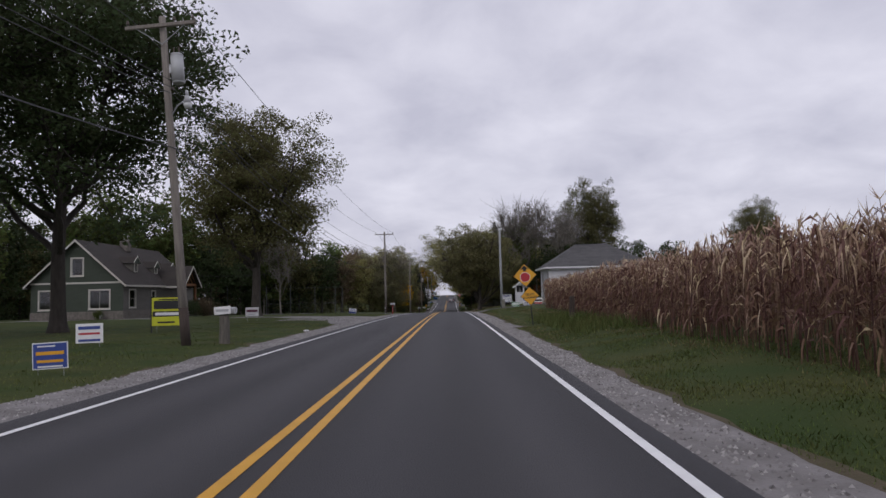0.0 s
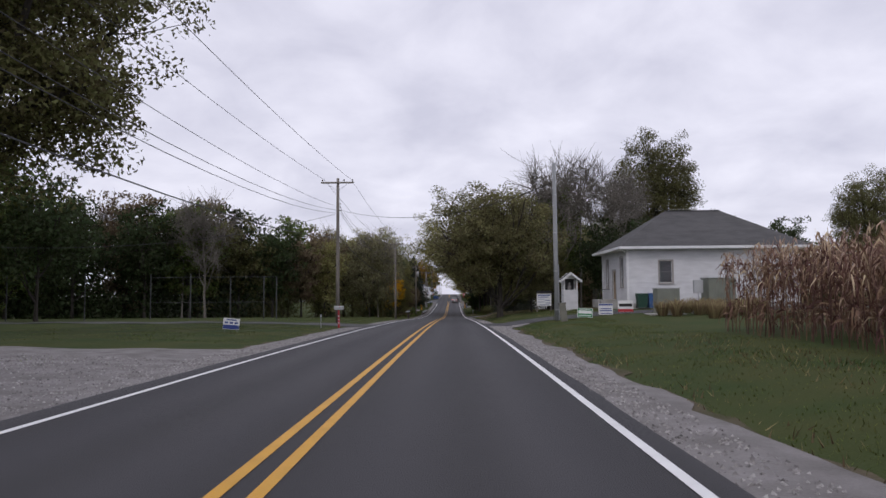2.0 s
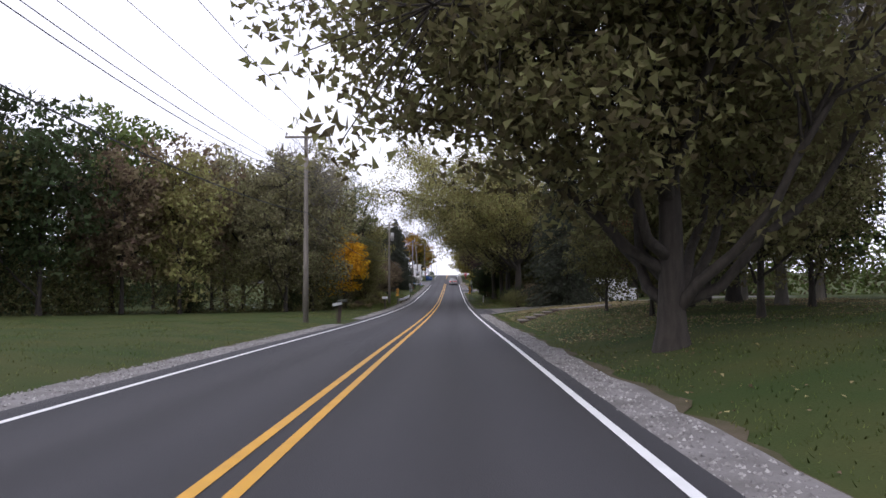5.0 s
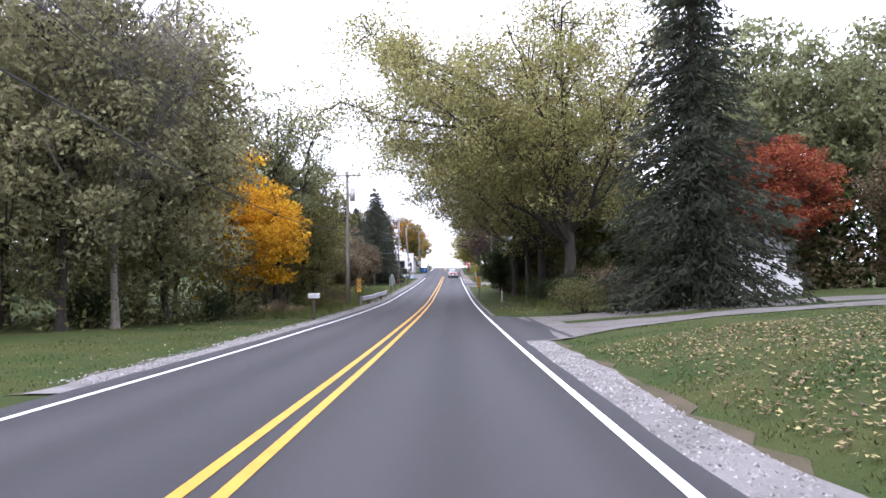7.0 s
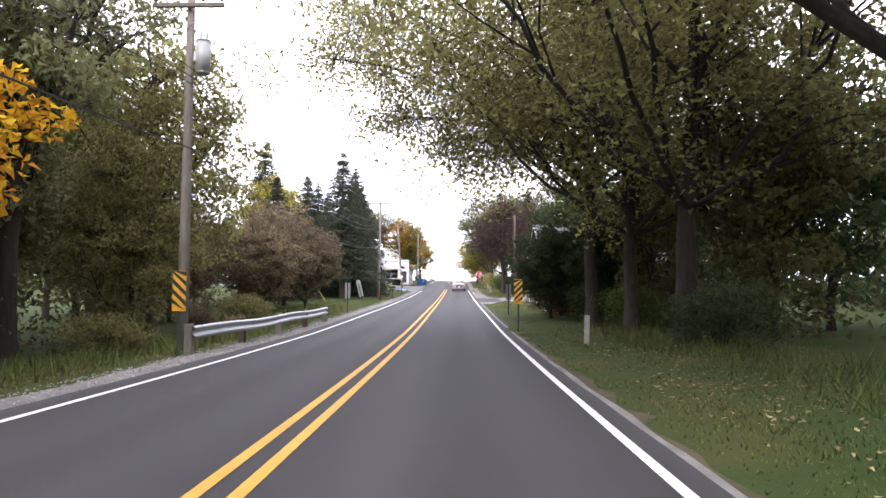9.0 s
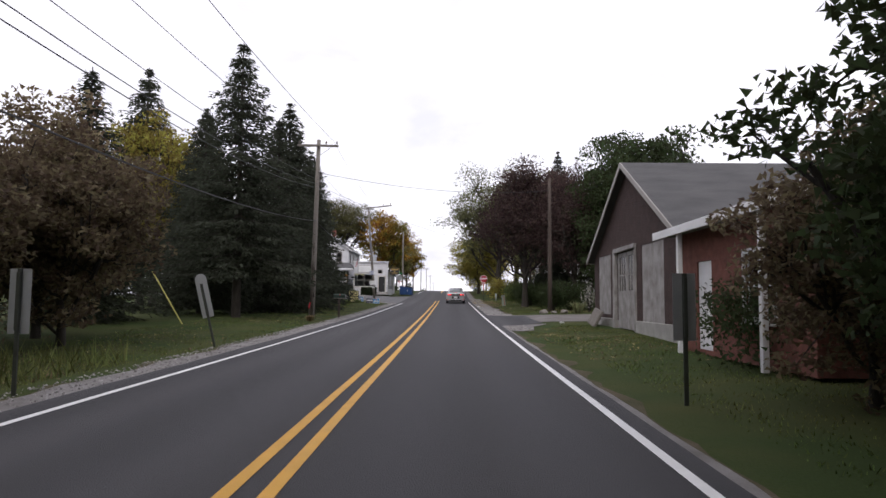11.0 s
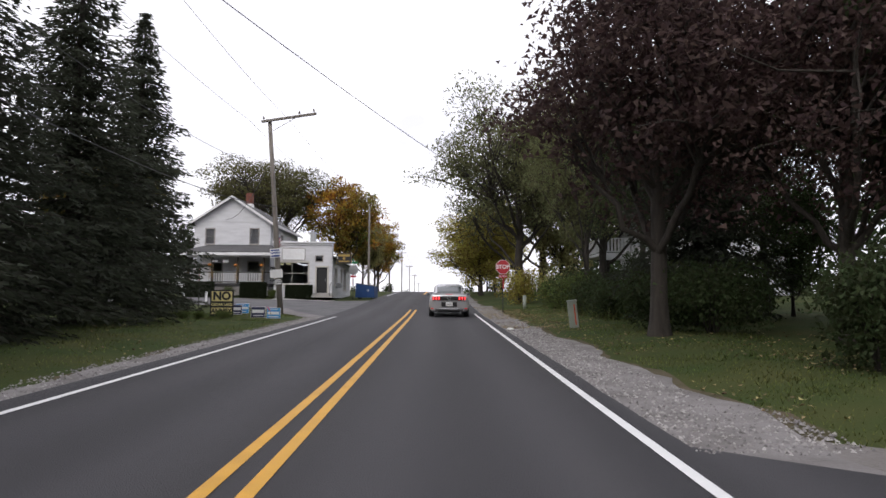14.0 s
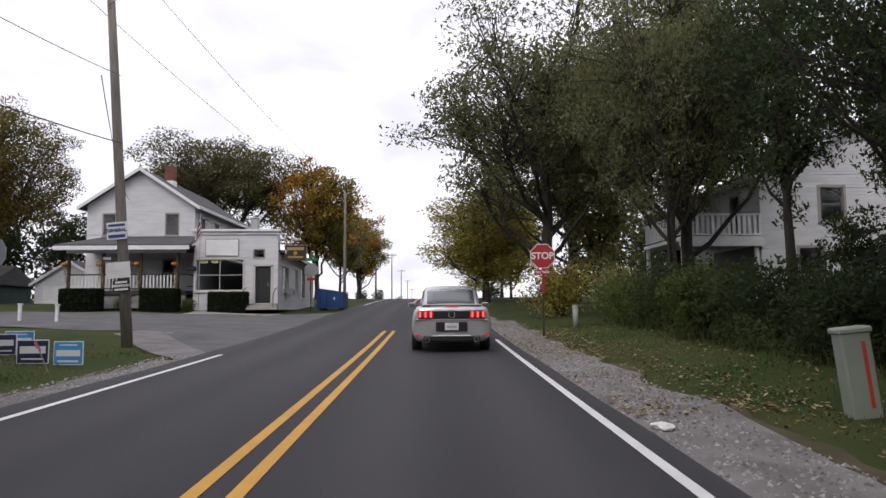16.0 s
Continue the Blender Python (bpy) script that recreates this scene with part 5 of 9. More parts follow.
e = thing("mailbox_pier", "round weathered stump pier with a mailbox and white plate", "mailbox", -5.95, 22.6, gz1(-5.95, 22.6), 0)
bm = B()
tube(bm, [(0, 0, -0.1), (0.01, 0, 0.4), (0, 0.01, 0.95)], 0.18, 12, 0.155)
part("pier", bm, mat("weathered_stump", (0.16, 0.145, 0.125), 0.95, 0.4, 3, 1.0, 18, stretch=(4, 4, 0.7)), e)
part("plate", box(B(), (0.0, -0.2, 1.1), (0.55, 0.03, 0.26), 0.008, pose(0, 0, 0, 0, -4, 0)), SIGNWHITE, e)
bars_on(e, [(0, -0.22, 1.1, 0.42, 0.08)], TANKGREY)
part("box", box(B(), (0.12, 0.12, 1.08), (0.5, 0.24, 0.24), 0.05), TANKGREY, e)

e = thing("marker_stake", "thin stake with a white reflector on the verge", "stake", -5.9, 77.6, gz1(-5.9, 77.6))
part("stake", box(B(), (0, 0, 0.35), (0.035, 0.03, 0.9), 0.004), GALV, e)
part("reflector", box(B(), (0, -0.02, 0.7), (0.06, 0.008, 0.14)), SIGNWHITE, e)
e = thing("marker_stake", "thin stake with a red ribbon in the grass", "stake", -5.6, 219.4, gz1(-5.6, 219.4))
part("stake", box(B(), (0, 0, 0.4), (0.025, 0.025, 0.95), 0.003), POLEWOOD, e)
part("ribbon", box(B(), (0.02, -0.01, 0.68), (0.07, 0.01, 0.32), 0.0, pose(0, 0, 0, 0, 8, 0)), mat("ribbon_red", (0.6, 0.06, 0.07), 0.7), e, "red ribbon")
e = thing("guy_guard", "yellow plastic guard over a slanting guy wire", "guy wire", -9.2, 212.6, gz1(-9.2, 212.6))
part("guard", bar(B(), (0, 0, 0), (-1.4, 0.3, 2.1), 0.028, 0.028, 8), mat("faded_yellow_plastic", (0.5, 0.45, 0.12), 0.6), e)


def yard_sign(x, y, w, h, face, rows, ink, label, rz=0, leg=0.35, tilt=0, border=None):
    e = thing("yard_sign", label, "yard sign", x, y, gz1(x, y), rz, "election yard signs", (0, tilt))
    for s in (-1, 1):
        part("leg", bar(B(), (s * w * 0.36, 0.01, -0.15), (s * w * 0.36, 0.01, leg + h * 0.5), 0.006, 0.006, 6), GALV, e)
    pn = part("panel", box(B(), (0, 0, leg + h / 2), (w, 0.012, h), 0.002), border or face, e)
    if border:
        part("face", box(B(), (0, -0.008, leg + h / 2), (w * 0.94, 0.006, h * 0.92)), face, pn)
    for colour, items in zip(ink, rows):
        bars_on(pn, [(fx * w, -0.014, leg + fz * h, fw * w, fh * h) for fx, fz, fw, fh in items], colour)
    return e


SIGNNAVY = mat("sign_navy", (0.022, 0.028, 0.075), 0.5, 0.1, 4, 0.0)
DRYSTICK = mat("raw_stake_wood", (0.30, 0.24, 0.15), 0.8, 0.2, 6)
PINK = mat("pink_ribbon", (0.62, 0.16, 0.30), 0.6)
yard_sign(-6.25, 13.3, 0.66, 0.52, SIGNBLUE, [[(0, .6, .78, .13), (0, .3, .74, .1)], [(-.1, .86, .5, .05), (0, .1, .7, .06)]], [SIGNYEL, SIGNWHITE], "blue yard sign with yellow block writing on the lawn", 8, 0.12, -2, SIGNWHITE)
yard_sign(-9.6, 21.0, 0.82, 0.6, SIGNWHITE, [[(0, .78, .8, .16), (0, .14, .8, .12)], [(0, .48, .78, .1)], ], [SIGNBLUE, BRICKRED], "white yard sign with blue and red lines", 5, 0.1, -1)
e = yard_sign(-11, 30.3, 1.5, 1.25, SIGNLIME, [[(0, .74, .88, .3), (-.08, .12, .5, .06)], [(0, .42, .8, .1)], [(0, .93, .6, .04)]], [SIGNBLK, SIGNWHITE, SIGNBLK], "large lime-yellow election sign with black block writing", 4, 0.3)
part("frame_post", box(B(), (-0.78, 0.03, 0.75), (0.06, 0.06, 1.7), 0.006), SIGNBLK, e)
part("frame_post", box(B(), (0.78, 0.03, 0.75), (0.06, 0.06, 1.7), 0.006), SIGNBLK, e)
part("frame_rail", box(B(), (0, 0.03, 1.56), (1.62, 0.06, 0.05), 0.006), SIGNBLK, e)
part("dark_band", box(B(), (0, -0.009, 0.3 + 1.25 * 0.42), (1.44, 0.006, 0.24)), SIGNBLK, e)
yard_sign(-12.0, 46.4, 0.9, 0.6, SIGNWHITE, [[(0, .6, .84, .26)], [(0, .2, .5, .05)]], [mat("dark_plum", (0.13, 0.02, 0.05), 0.5), TANKGREY], "white yard sign with dark red block writing", 0, 0.35)
yard_sign(-8.6, 70.3, 0.74, 0.5, SIGNWHITE, [[(0, .22, .96, .36), (0, .86, .6, .1)], [(-.3, .6, .2, .16), (0, .6, .2, .16), (.3, .6, .2, .16)]], [SIGNBLUE, SIGNBLUE], "white and navy yard sign leaning slightly", 4, 0.12, 5)
yard_sign(9.0, 78.2, 0.86, 0.52, SIGNGREEN, [[(0, .58, .86, .34), (0, .2, .8, .08), (0, .86, .7, .06)]], [SIGNWHITE], "green yard sign with white writing", -3, 0.08, 3, SIGNWHITE)
yard_sign(10.5, 79.6, 0.84, 0.65, SIGNWHITE, [[(0, .9, .96, .14), (0, .54, .8, .08), (0, .36, .84, .1), (0, .12, .84, .07)]], [SIGNBLUE], "white yard sign with navy writing", 0, 0.08)
yard_sign(12.0, 80.9, 0.92, 0.7, SIGNWHITE, [[(0, .6, .86, .26)], [(0, .14, .98, .24)]], [SIGNBLK, BRICKRED], "white and red yard sign with dark writing", -4, 0.1)
yard_sign(-6.23, 249.8, 0.62, 0.46, SIGNNAVY, [[(0, .58, .8, .3), (0, .2, .7, .06)]], [SIGNWHITE], "navy yard sign with white block writing", 0, 0.02, 0, SIGNWHITE)
yard_sign(-5.60, 249.9, 0.60, 0.46, SIGNSKY, [[(0, .5, .8, .26), (0, .16, .7, .08), (0, .84, .6, .05)]], [SIGNWHITE], "light blue yard sign with white writing", -4, 0.02, 0, SIGNWHITE)
yard_sign(-7.27, 251.1, 0.56, 0.44, SIGNSKY, [[(0, .55, .8, .24), (0, .2, .6, .07), (0, .84, .5, .05)]], [SIGNWHITE], "light blue yard sign with white writing", 12, 0.06, 0, SIGNWHITE)
yard_sign(-7.52, 250.9, 0.56, 0.44, SIGNNAVY, [[(0, .58, .8, .28), (0, .2, .7, .07)]], [SIGNWHITE], "navy yard sign with white block writing", 14, 0.0, 0, SIGNWHITE)
e = thing("survey_stake", "leaning wooden stake with a pink ribbon", "stake", -5.3, 248.7, gz1(-5.3, 248.7), 0, "", (0, -24))
part("shaft", bar(B(), (0, 0, -0.1), (0, 0, 0.62), 0.012, 0.010, 6), DRYSTICK, e)
part("ribbon", box(box(B(), (0.0, -0.016, 0.56), (0.05, 0.012, 0.12), 0.004), (0.03, -0.02, 0.48), (0.03, 0.008, 0.12), 0.003), PINK, e, "pink ribbon")

e = thing("protest_sign", "cream sign board with bold black lettering on two posts", "yard sign", -7.72, 249.6, gz1(-7.72, 249.6) - 0.13, 2)
for s in (-1, 1):
    part("post", box(B(), (s * 0.46, 0.03, 0.55), (0.05, 0.04, 1.3), 0.005), STEELPOST, e)
CREAM = mat("cream_board", (0.78, 0.68, 0.31), 0.6, 0.12, 3)
pn = part("panel", box(B(), (0, 0, 0.67), (0.96, 0.02, 1.12), 0.004), SIGNBLK, e)
part("upper_face", box(B(), (0, -0.012, 0.96), (0.86, 0.006, 0.42)), CREAM, pn)
part("lower_face", box(B(), (0, -0.012, 0.34), (0.86, 0.006, 0.28)), CREAM, pn)
lettering("NO", 0.46, SIGNBLK, pn, 0, -0.018, 0.96, 0.02)
lettering("CEDAR LAKE", 0.15, CREAM, pn, 0, -0.016, 0.61, 0.006)
lettering("ANNEX", 0.25, SIGNBLK, pn, 0, -0.018, 0.34, 0.012)

e = thing("banner", "crumpled white cloth banner tied between two stakes", "banner", -17.0, 46.0, gz1(-17.0, 46.0), 8)
for s in (-1, 1):
    part("stake", bar(B(), (s * 0.6, 0, -0.1), (s * 0.6, 0, 1.15), 0.02, 0.02, 6), POLEWOOD, e)
bm = B()
grid = [[bm.verts.new((-0.6 + 0.1 * i, 0.06 * math.sin(i * 0.9 + j) + 0.03 * j, 0.35 + 0.16 * j - 0.13 * math.sin(math.pi * i / 12) * (1 + 0.3 * j) + 0.1 * (i / 12))) for i in range(13)] for j in range(5)]
for j in range(4):
    for i in range(12):
        bm.faces.new((grid[j][i], grid[j][i + 1], grid[j + 1][i + 1], grid[j + 1][i]))
sheet_part = part("cloth", bm, SIGNWHITE, e, "", True)
sol = sheet_part.modifiers.new("thickness", "SOLIDIFY")
sol.thickness = 0.008

# utility pedestals and small posts on the east verge


def pedestal(x, y, w, h, label, material, tilt=0, stripe_mat=None):
    e = thing("utility_pedestal", label, "utility box", x, y, gz1(x, y), -8, "", (0, tilt))
    part("body", box(B(), (0, 0, h / 2 - 0.05), (w, w * 0.8, h + 0.1), 0.02), material, e)
    part("lid", box(B(), (0, 0, h + 0.02), (w * 1.14, w * 0.94, 0.07), 0.02), material, e)
    if stripe_mat:
        part("warning_stripe", box(B(), (w * 0.2, -w * 0.4 - 0.003, h * 0.5), (w * 0.13, 0.004, h * 0.78)), stripe_mat, e)


PEDGREEN = mat("pale_green_plastic", (0.30, 0.33, 0.28), 0.55, 0.15, 3, 0.1)
pedestal(5.98, 243.6, 0.30, 0.88, "pale green utility pedestal with a red stripe leaning on the lawn", PEDGREEN, -6, mat("stripe_red", (0.55, 0.07, 0.03), 0.5))
e = thing("marker_post", "short white round marker post in the grass", "post", 6.35, 259.6, gz1(6.35, 259.6))
part("tube", bar(B(), (0, 0, -0.1), (0, 0, 0.72), 0.10, 0.10, 12), PEDGREEN, e, "", True)
part("cap", bar(B(), (0, 0, 0.72), (0, 0, 0.77), 0.115, 0.09, 12), PEDGREEN, e)
e = thing("marker_post", "leaning white wooden marker post in the grass", "post", 5.45, 176.6, gz1(5.45, 176.6), 5, "", (0, 2))
part("post_shaft", box(B(), (0, 0, 0.35), (0.13, 0.11, 0.95), 0.015), mat("weathered_white_wood", (0.42, 0.41, 0.38), 0.85, 0.3, 4, 0.4), e)
pedestal(7.58, 76.6, 0.36, 0.95, "weathered grey utility pedestal leaning beside the metal pole", mat("weathered_grey_box", (0.19, 0.185, 0.155), 0.8, 0.3, 3, 0.3), -6)

# ---- buildings ----
SIDING = mat("white_clapboard", (0.64, 0.64, 0.66), 0.6, 0.16, 0.9, 0.25, 50, stretch=(1, 1, 4))
SIDING_GREEN = mat("olive_clapboard", (0.040, 0.054, 0.036), 0.7, 0.18, 0.9, 0.25, 50, stretch=(1, 1, 4))
TAUPE = mat("taupe_siding", (0.125, 0.118, 0.105), 0.7, 0.18, 0.9, 0.25, 50, stretch=(1, 1, 4))
TRIM = mat("cream_trim", (0.55, 0.53, 0.48), 0.6, 0.12, 2, 0.1)
TRIMGREY = mat("grey_trim", (0.33, 0.31, 0.29), 0.6, 0.12, 2, 0.1)
SHINGLE = mat("asphalt_shingles", (0.085, 0.083, 0.085), 0.9, 0.3, 1.3, 0.8, 26, stretch=(0.6, 0.6, 3))
SHINGLE_GREEN = mat("grey_green_shingles", (0.038, 0.031, 0.027), 0.9, 0.3, 1.3, 0.8, 26, stretch=(0.6, 0.6, 3))
ROOFPALE = mat("pale_grey_shingles", (0.25, 0.235, 0.24), 0.9, 0.3, 1.3, 0.8, 26, stretch=(0.6, 0.6, 3))
STONE = mat("rubble_stone", (0.20, 0.18, 0.16), 0.95, 0.4, 5, 1.0, 16)
BRICK = mat("red_brick", (0.20, 0.075, 0.055), 0.9, 0.35, 5, 0.7, 30)
BRICKSIDE = mat("brick_pattern_siding", (0.055, 0.031, 0.027), 0.9, 0.35, 3, 0.7, 26)
TIMBER = mat("cedar_timber", (0.25, 0.11, 0.045), 0.7, 0.25, 3, 0.3, 30, stretch=(1, 1, 0.3))
DOORTAN = mat("tan_door_paint", (0.34, 0.25, 0.16), 0.6, 0.15, 3, 0.15)
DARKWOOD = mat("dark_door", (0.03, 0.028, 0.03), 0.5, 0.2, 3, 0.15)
INSIDE = mat("dark_interior", (0.05, 0.045, 0.04), 0.9, 0.2, 1)
BLOCKWHITE = mat("peeling_white_board", (0.33, 0.315, 0.31), 0.85, 0.4, 2.2, 0.5, 20, col2=(0.18, 0.165, 0.155))
GLASS = bpy.data.materials.new("window_glass")
GLASS.use_nodes = True
_gb = GLASS.node_tree.nodes["Principled BSDF"]
_gb.inputs["Base Color"].default_value = (0.72, 0.76, 0.78, 1)
_gb.inputs["Roughness"].default_value, _gb.inputs["Transmission Weight"].default_value, _gb.inputs["IOR"].default_value = 0.03, 1.0, 1.45


def wall_boards(parent, m, width, z0, z1, openings=(), apex=0.0, material=None, board=0.145, name="wall", thick=0.14, proud=0.028):
    """A lapped-board wall with openings that go through it; m maps u, outward -y, z. apex: height of a gable over z1."""
    bm = B()
    levels = sorted({round(z, 3) for z in [*np.arange(z0, z1 + apex, board), z1, z1 + apex, *[o[k] for o in openings for k in (2, 3)]] if z0 <= z <= z1 + apex})
    for a, b in zip(levels, levels[1:]):
        if b - a < 0.004:
            continue
        zm = (a + b) / 2
        lo_a = lo_b = 0.0
        if apex and zm > z1:
            lo_a, lo_b = width / 2 * (a - z1) / apex, width / 2 * (b - z1) / apex
        cuts = [(lo_a, lo_b, width - lo_a, width - lo_b)]
        for u0, u1, za, zb in openings:
            if za < zm < zb:
                nxt = []
                for p, q, r, s in cuts:
                    if u0 > p:
                        nxt.append((p, q, min(u0, r), min(u0, s)))
                    if u1 < r:
                        nxt.append((max(u1, p), max(u1, q), r, s))
                cuts = [c for c in nxt if c[2] - c[0] > 0.005]
        for p, q, r, s in cuts:
            v = [bm.verts.new(m @ Vector(c)) for c in ((p, -proud, a), (r, -proud, a), (s, -0.004, b), (q, -0.004, b), (p, thick, a), (r, thick, a), (s, thick, b), (q, thick, b))]
            for f in ((0, 1, 2, 3), (5, 4, 7, 6), (4, 0, 3, 7), (1, 5, 6, 2), (4, 5, 1, 0), (3, 2, 6, 7)):
                try:
                    bm.faces.new([v[i] for i in f])
                except ValueError:
                    pass
    bmesh.ops.remove_doubles(bm, verts=bm.verts, dist=0.0002)
    return part(name, bm, material or SIDING, parent)


def window(parent, m, u0, u1, za, zb, frame_mat, cols=1, rows=2, trim=0.09, name="window", sill=True, sash=None):
    """Casing, sash bars and a pane set into an opening."""
    bm = B()
    w, h, uc, zc = u1 - u0, zb - za, (u0 + u1) / 2, (za + zb) / 2
    for c, s in (((u0 - trim / 2, -0.02, zc), (trim, 0.06, h + 2 * trim)), ((u1 + trim / 2, -0.02, zc), (trim, 0.06, h + 2 * trim)), ((uc, -0.02, zb + trim / 2), (w, 0.06, trim)), ((uc, -0.02, za - trim / 2), (w, 0.06, trim))):
        box(bm, c, s, 0.006)
    fr = part(name, _moved(bm, m), frame_mat, parent)
    if sill:
        part("sill", _moved(box(B(), (uc, -0.05, za - trim), (w + 2 * trim + 0.06, 0.13, 0.035), 0.006), m), frame_mat, fr)
    bm = B()
    for k in range(cols + 1):
        box(bm, (u0 + w * k / cols, 0.05, zc), (0.045 if k in (0, cols) else 0.035, 0.04, h))
    for k in range(rows + 1):
        box(bm, (uc, 0.052, za + h * k / rows), (w, 0.036, 0.05 if k in (0, rows) else 0.035))
    part("sash", _moved(bm, m), sash or frame_mat, fr)
    pane = part("pane", _moved(box(B(), (uc, 0.06, zc), (w, 0.008, h)), m), GLASS, fr)
    pane.visible_shadow = False
    return fr


def _moved(bm, m):
    bm.transform(m)
    return bm


def gable_roof(parent, m, width, depth, eave, rise, over=0.35, thick=0.14, material=None, trim=None, name="roof"):
    """A gable roof: ridge along local y, gable ends at y=0 and y=depth; m places it."""
    half = width / 2 + over
    drop = rise * over / (width / 2)
    bm = B()
    for s in (-1, 1):
        a = Vector((width / 2, 0, eave + rise))
        b = Vector((width / 2 + s * half, 0, eave - drop))
        t = Vector((0, 0, thick))
        vs = [bm.verts.new(m @ (p + Vector((0, y, 0)) + q)) for y in (-over, depth + over) for p in (a, b) for q in (Vector(), t)]
        for f in ((0, 2, 3, 1), (5, 7, 6, 4), (1, 3, 7, 5), (0, 4, 6, 2), (2, 6, 7, 3), (0, 1, 5, 4)):
            bm.faces.new([vs[i] for i in f])
    r = part(name, bm, material or SHINGLE, parent)
    if trim:
        for y in (-over - 0.03, depth + over + 0.03):
            bm = B()
            for s in (-1, 1):
                a, b = Vector((width / 2, y, eave + rise + thick * 0.5 - 0.04)), Vector((width / 2 + s * half, y, eave - drop + thick * 0.5 - 0.04))
                vs = [bm.verts.new(m @ (p + Vector((0, dy, dz)))) for p in (a, b) for dy in (-0.02, 0.02) for dz in (-0.1, 0.1)]
                for f in ((0, 1, 5, 4), (2, 6, 7, 3), (0, 4, 6, 2), (1, 3, 7, 5), (0, 2, 3, 1), (4, 5, 7, 6)):
                    bm.faces.new([vs[i] for i in f])
            part("bargeboard", bm, trim, r)
        for s in (-1, 1):
            xx = width / 2 + s * (half + 0.02)
            part("fascia", _moved(box(B(), (xx, depth / 2, eave - drop + thick * 0.4), (0.04, depth + 2 * over, 0.18)), m), trim, r)
    return r


def building(name, label, x, y, z, rz=0.0, category="house"):
    return thing(name, label, category, x, y, z, rz)


def wall_m(x, y, side):
    """side S, W, E or N: the outward side; u runs to the right as seen from outside."""
    return {"S": pose(x, y, 0), "W": pose(x, y, 0, 0, 0, -90), "E": pose(x, y, 0, 0, 0, 90), "N": pose(x, y, 0, 0, 0, 180)}[side]


GOLD = mat("dull_gold_paint", (0.36, 0.24, 0.06), 0.55, 0.15, 4)

# --- shop with a false front ---
sx0, sx1, sy0, sy1, sz = -10.95, -6.6, 272.0, 282.6, -0.58
W, D = sx1 - sx0, sy1 - sy0
shop = building("general_store", "white clapboard general store with a flat false front", sx0, sy0, sz, 0, "store")
mS = wall_m(0, 0, "S")
win = (0.12, 2.55, 1.02, 2.62)
door = (3.2, 4.0, 0.34, 2.27)
wall_boards(shop, mS, W, 0, 4.12, [win, door, (3.12, 3.62, 2.72, 3.12)], name="front_wall")
mE = wall_m(W, 0, "E")
side_open = [(1.1, 2.5, 1.0, 2.3), (4.5, 5.1, 1.2, 2.3), (6.2, 7.4, 0.7, 2.5)]
wall_boards(shop, mE, D, 0, 2.95, side_open, name="side_wall")
wall_boards(shop, wall_m(0, D, "W"), D, 0, 2.95, name="side_wall")
wall_boards(shop, wall_m(W, D, "N"), W, 0, 2.95, name="back_wall")
part("floor", box(B(), (W / 2, D / 2, 0.2), (W - 0.3, D - 0.3, 0.1)), INSIDE, shop)
for u0, u1, za, zb in (win,):
    fr = window(shop, mS, u0, u1, za, zb, TRIM, 2, 2, 0.1, "shop_window")
lit = mat("lit_letters", (0.75, 0.72, 0.4), 0.5, emit=0.12)
lettering("COLD", 0.17, lit, shop, 0.46, 0.045, 2.5, 0.008)
lettering("BEER", 0.17, lit, shop, 1.06, 0.045, 2.5, 0.008)
window(shop, mS, 3.12, 3.62, 2.72, 3.12, TRIMGREY, 1, 1, 0.06, "window", False)
fr = part("door_frame", _moved(box(box(box(B(), (3.14, -0.02, 1.3), (0.12, 0.08, 2.1), 0.01), (4.06, -0.02, 1.3), (0.12, 0.08, 2.1), 0.01), (3.6, -0.02, 2.33), (1.04, 0.08, 0.12), 0.01), I4), TRIM, shop)
dr = part("door", box(B(), (3.6, 0.10, 1.3), (0.78, 0.05, 1.9), 0.008), SIGNBLK, shop, "dark open-looking shop door")
part("door_handle", bar(B(), (3.86, 0.0, 1.2), (3.86, 0.0, 1.4), 0.014), GALV, dr)
part("cornice", box(box(B(), (W / 2, -0.08, 4.14), (W + 0.3, 0.24, 0.12), 0.015), (W / 2, -0.05, 3.98), (W + 0.14, 0.1, 0.1), 0.01), WHITEPAINT, shop)
pn = part("blank_sign", box(B(), (1.45, -0.05, 3.25), (1.75, 0.06, 0.92), 0.01), TRIMGREY, shop, "blank white signboard in a dark frame")
part("sign_face", box(B(), (1.45, -0.085, 3.25), (1.66, 0.01, 0.83)), SIGNWHITE, pn)
part("parapet_back", box(B(), (W / 2, 0.5, 3.5), (W, 0.1, 1.1)), SIDING, shop)
bm = B()
v = [bm.verts.new(c) for c in ((-0.1, 0.3, 3.42), (W + 0.35, 0.3, 3.0), (W + 0.35, D + 0.2, 2.72), (-0.1, D + 0.2, 3.1), (-0.1, 0.3, 3.54), (W + 0.35, 0.3, 3.12), (W + 0.35, D + 0.2, 2.84), (-0.1, D + 0.2, 3.22))]
for f in ((0, 3, 2, 1), (4, 5, 6, 7), (0, 1, 5, 4), (1, 2, 6, 5), (2, 3, 7, 6), (3, 0, 4, 7)):
    bm.faces.new([v[i] for i in f])
part("roof", bm, SHINGLE, shop)
part("eave_board", box(B(), (W + 0.36, D / 2 + 0.2, 2.9), (0.05, D, 0.2), 0.008, pose(0, 0, 0, -1.5, 0, 0)), WHITEPAINT, shop)
for (u0, u1, za, zb), c in zip(side_open, (3, 1, 1)):
    window(shop, mE, u0, u1, za, zb, TRIM, c, 2, 0.08)
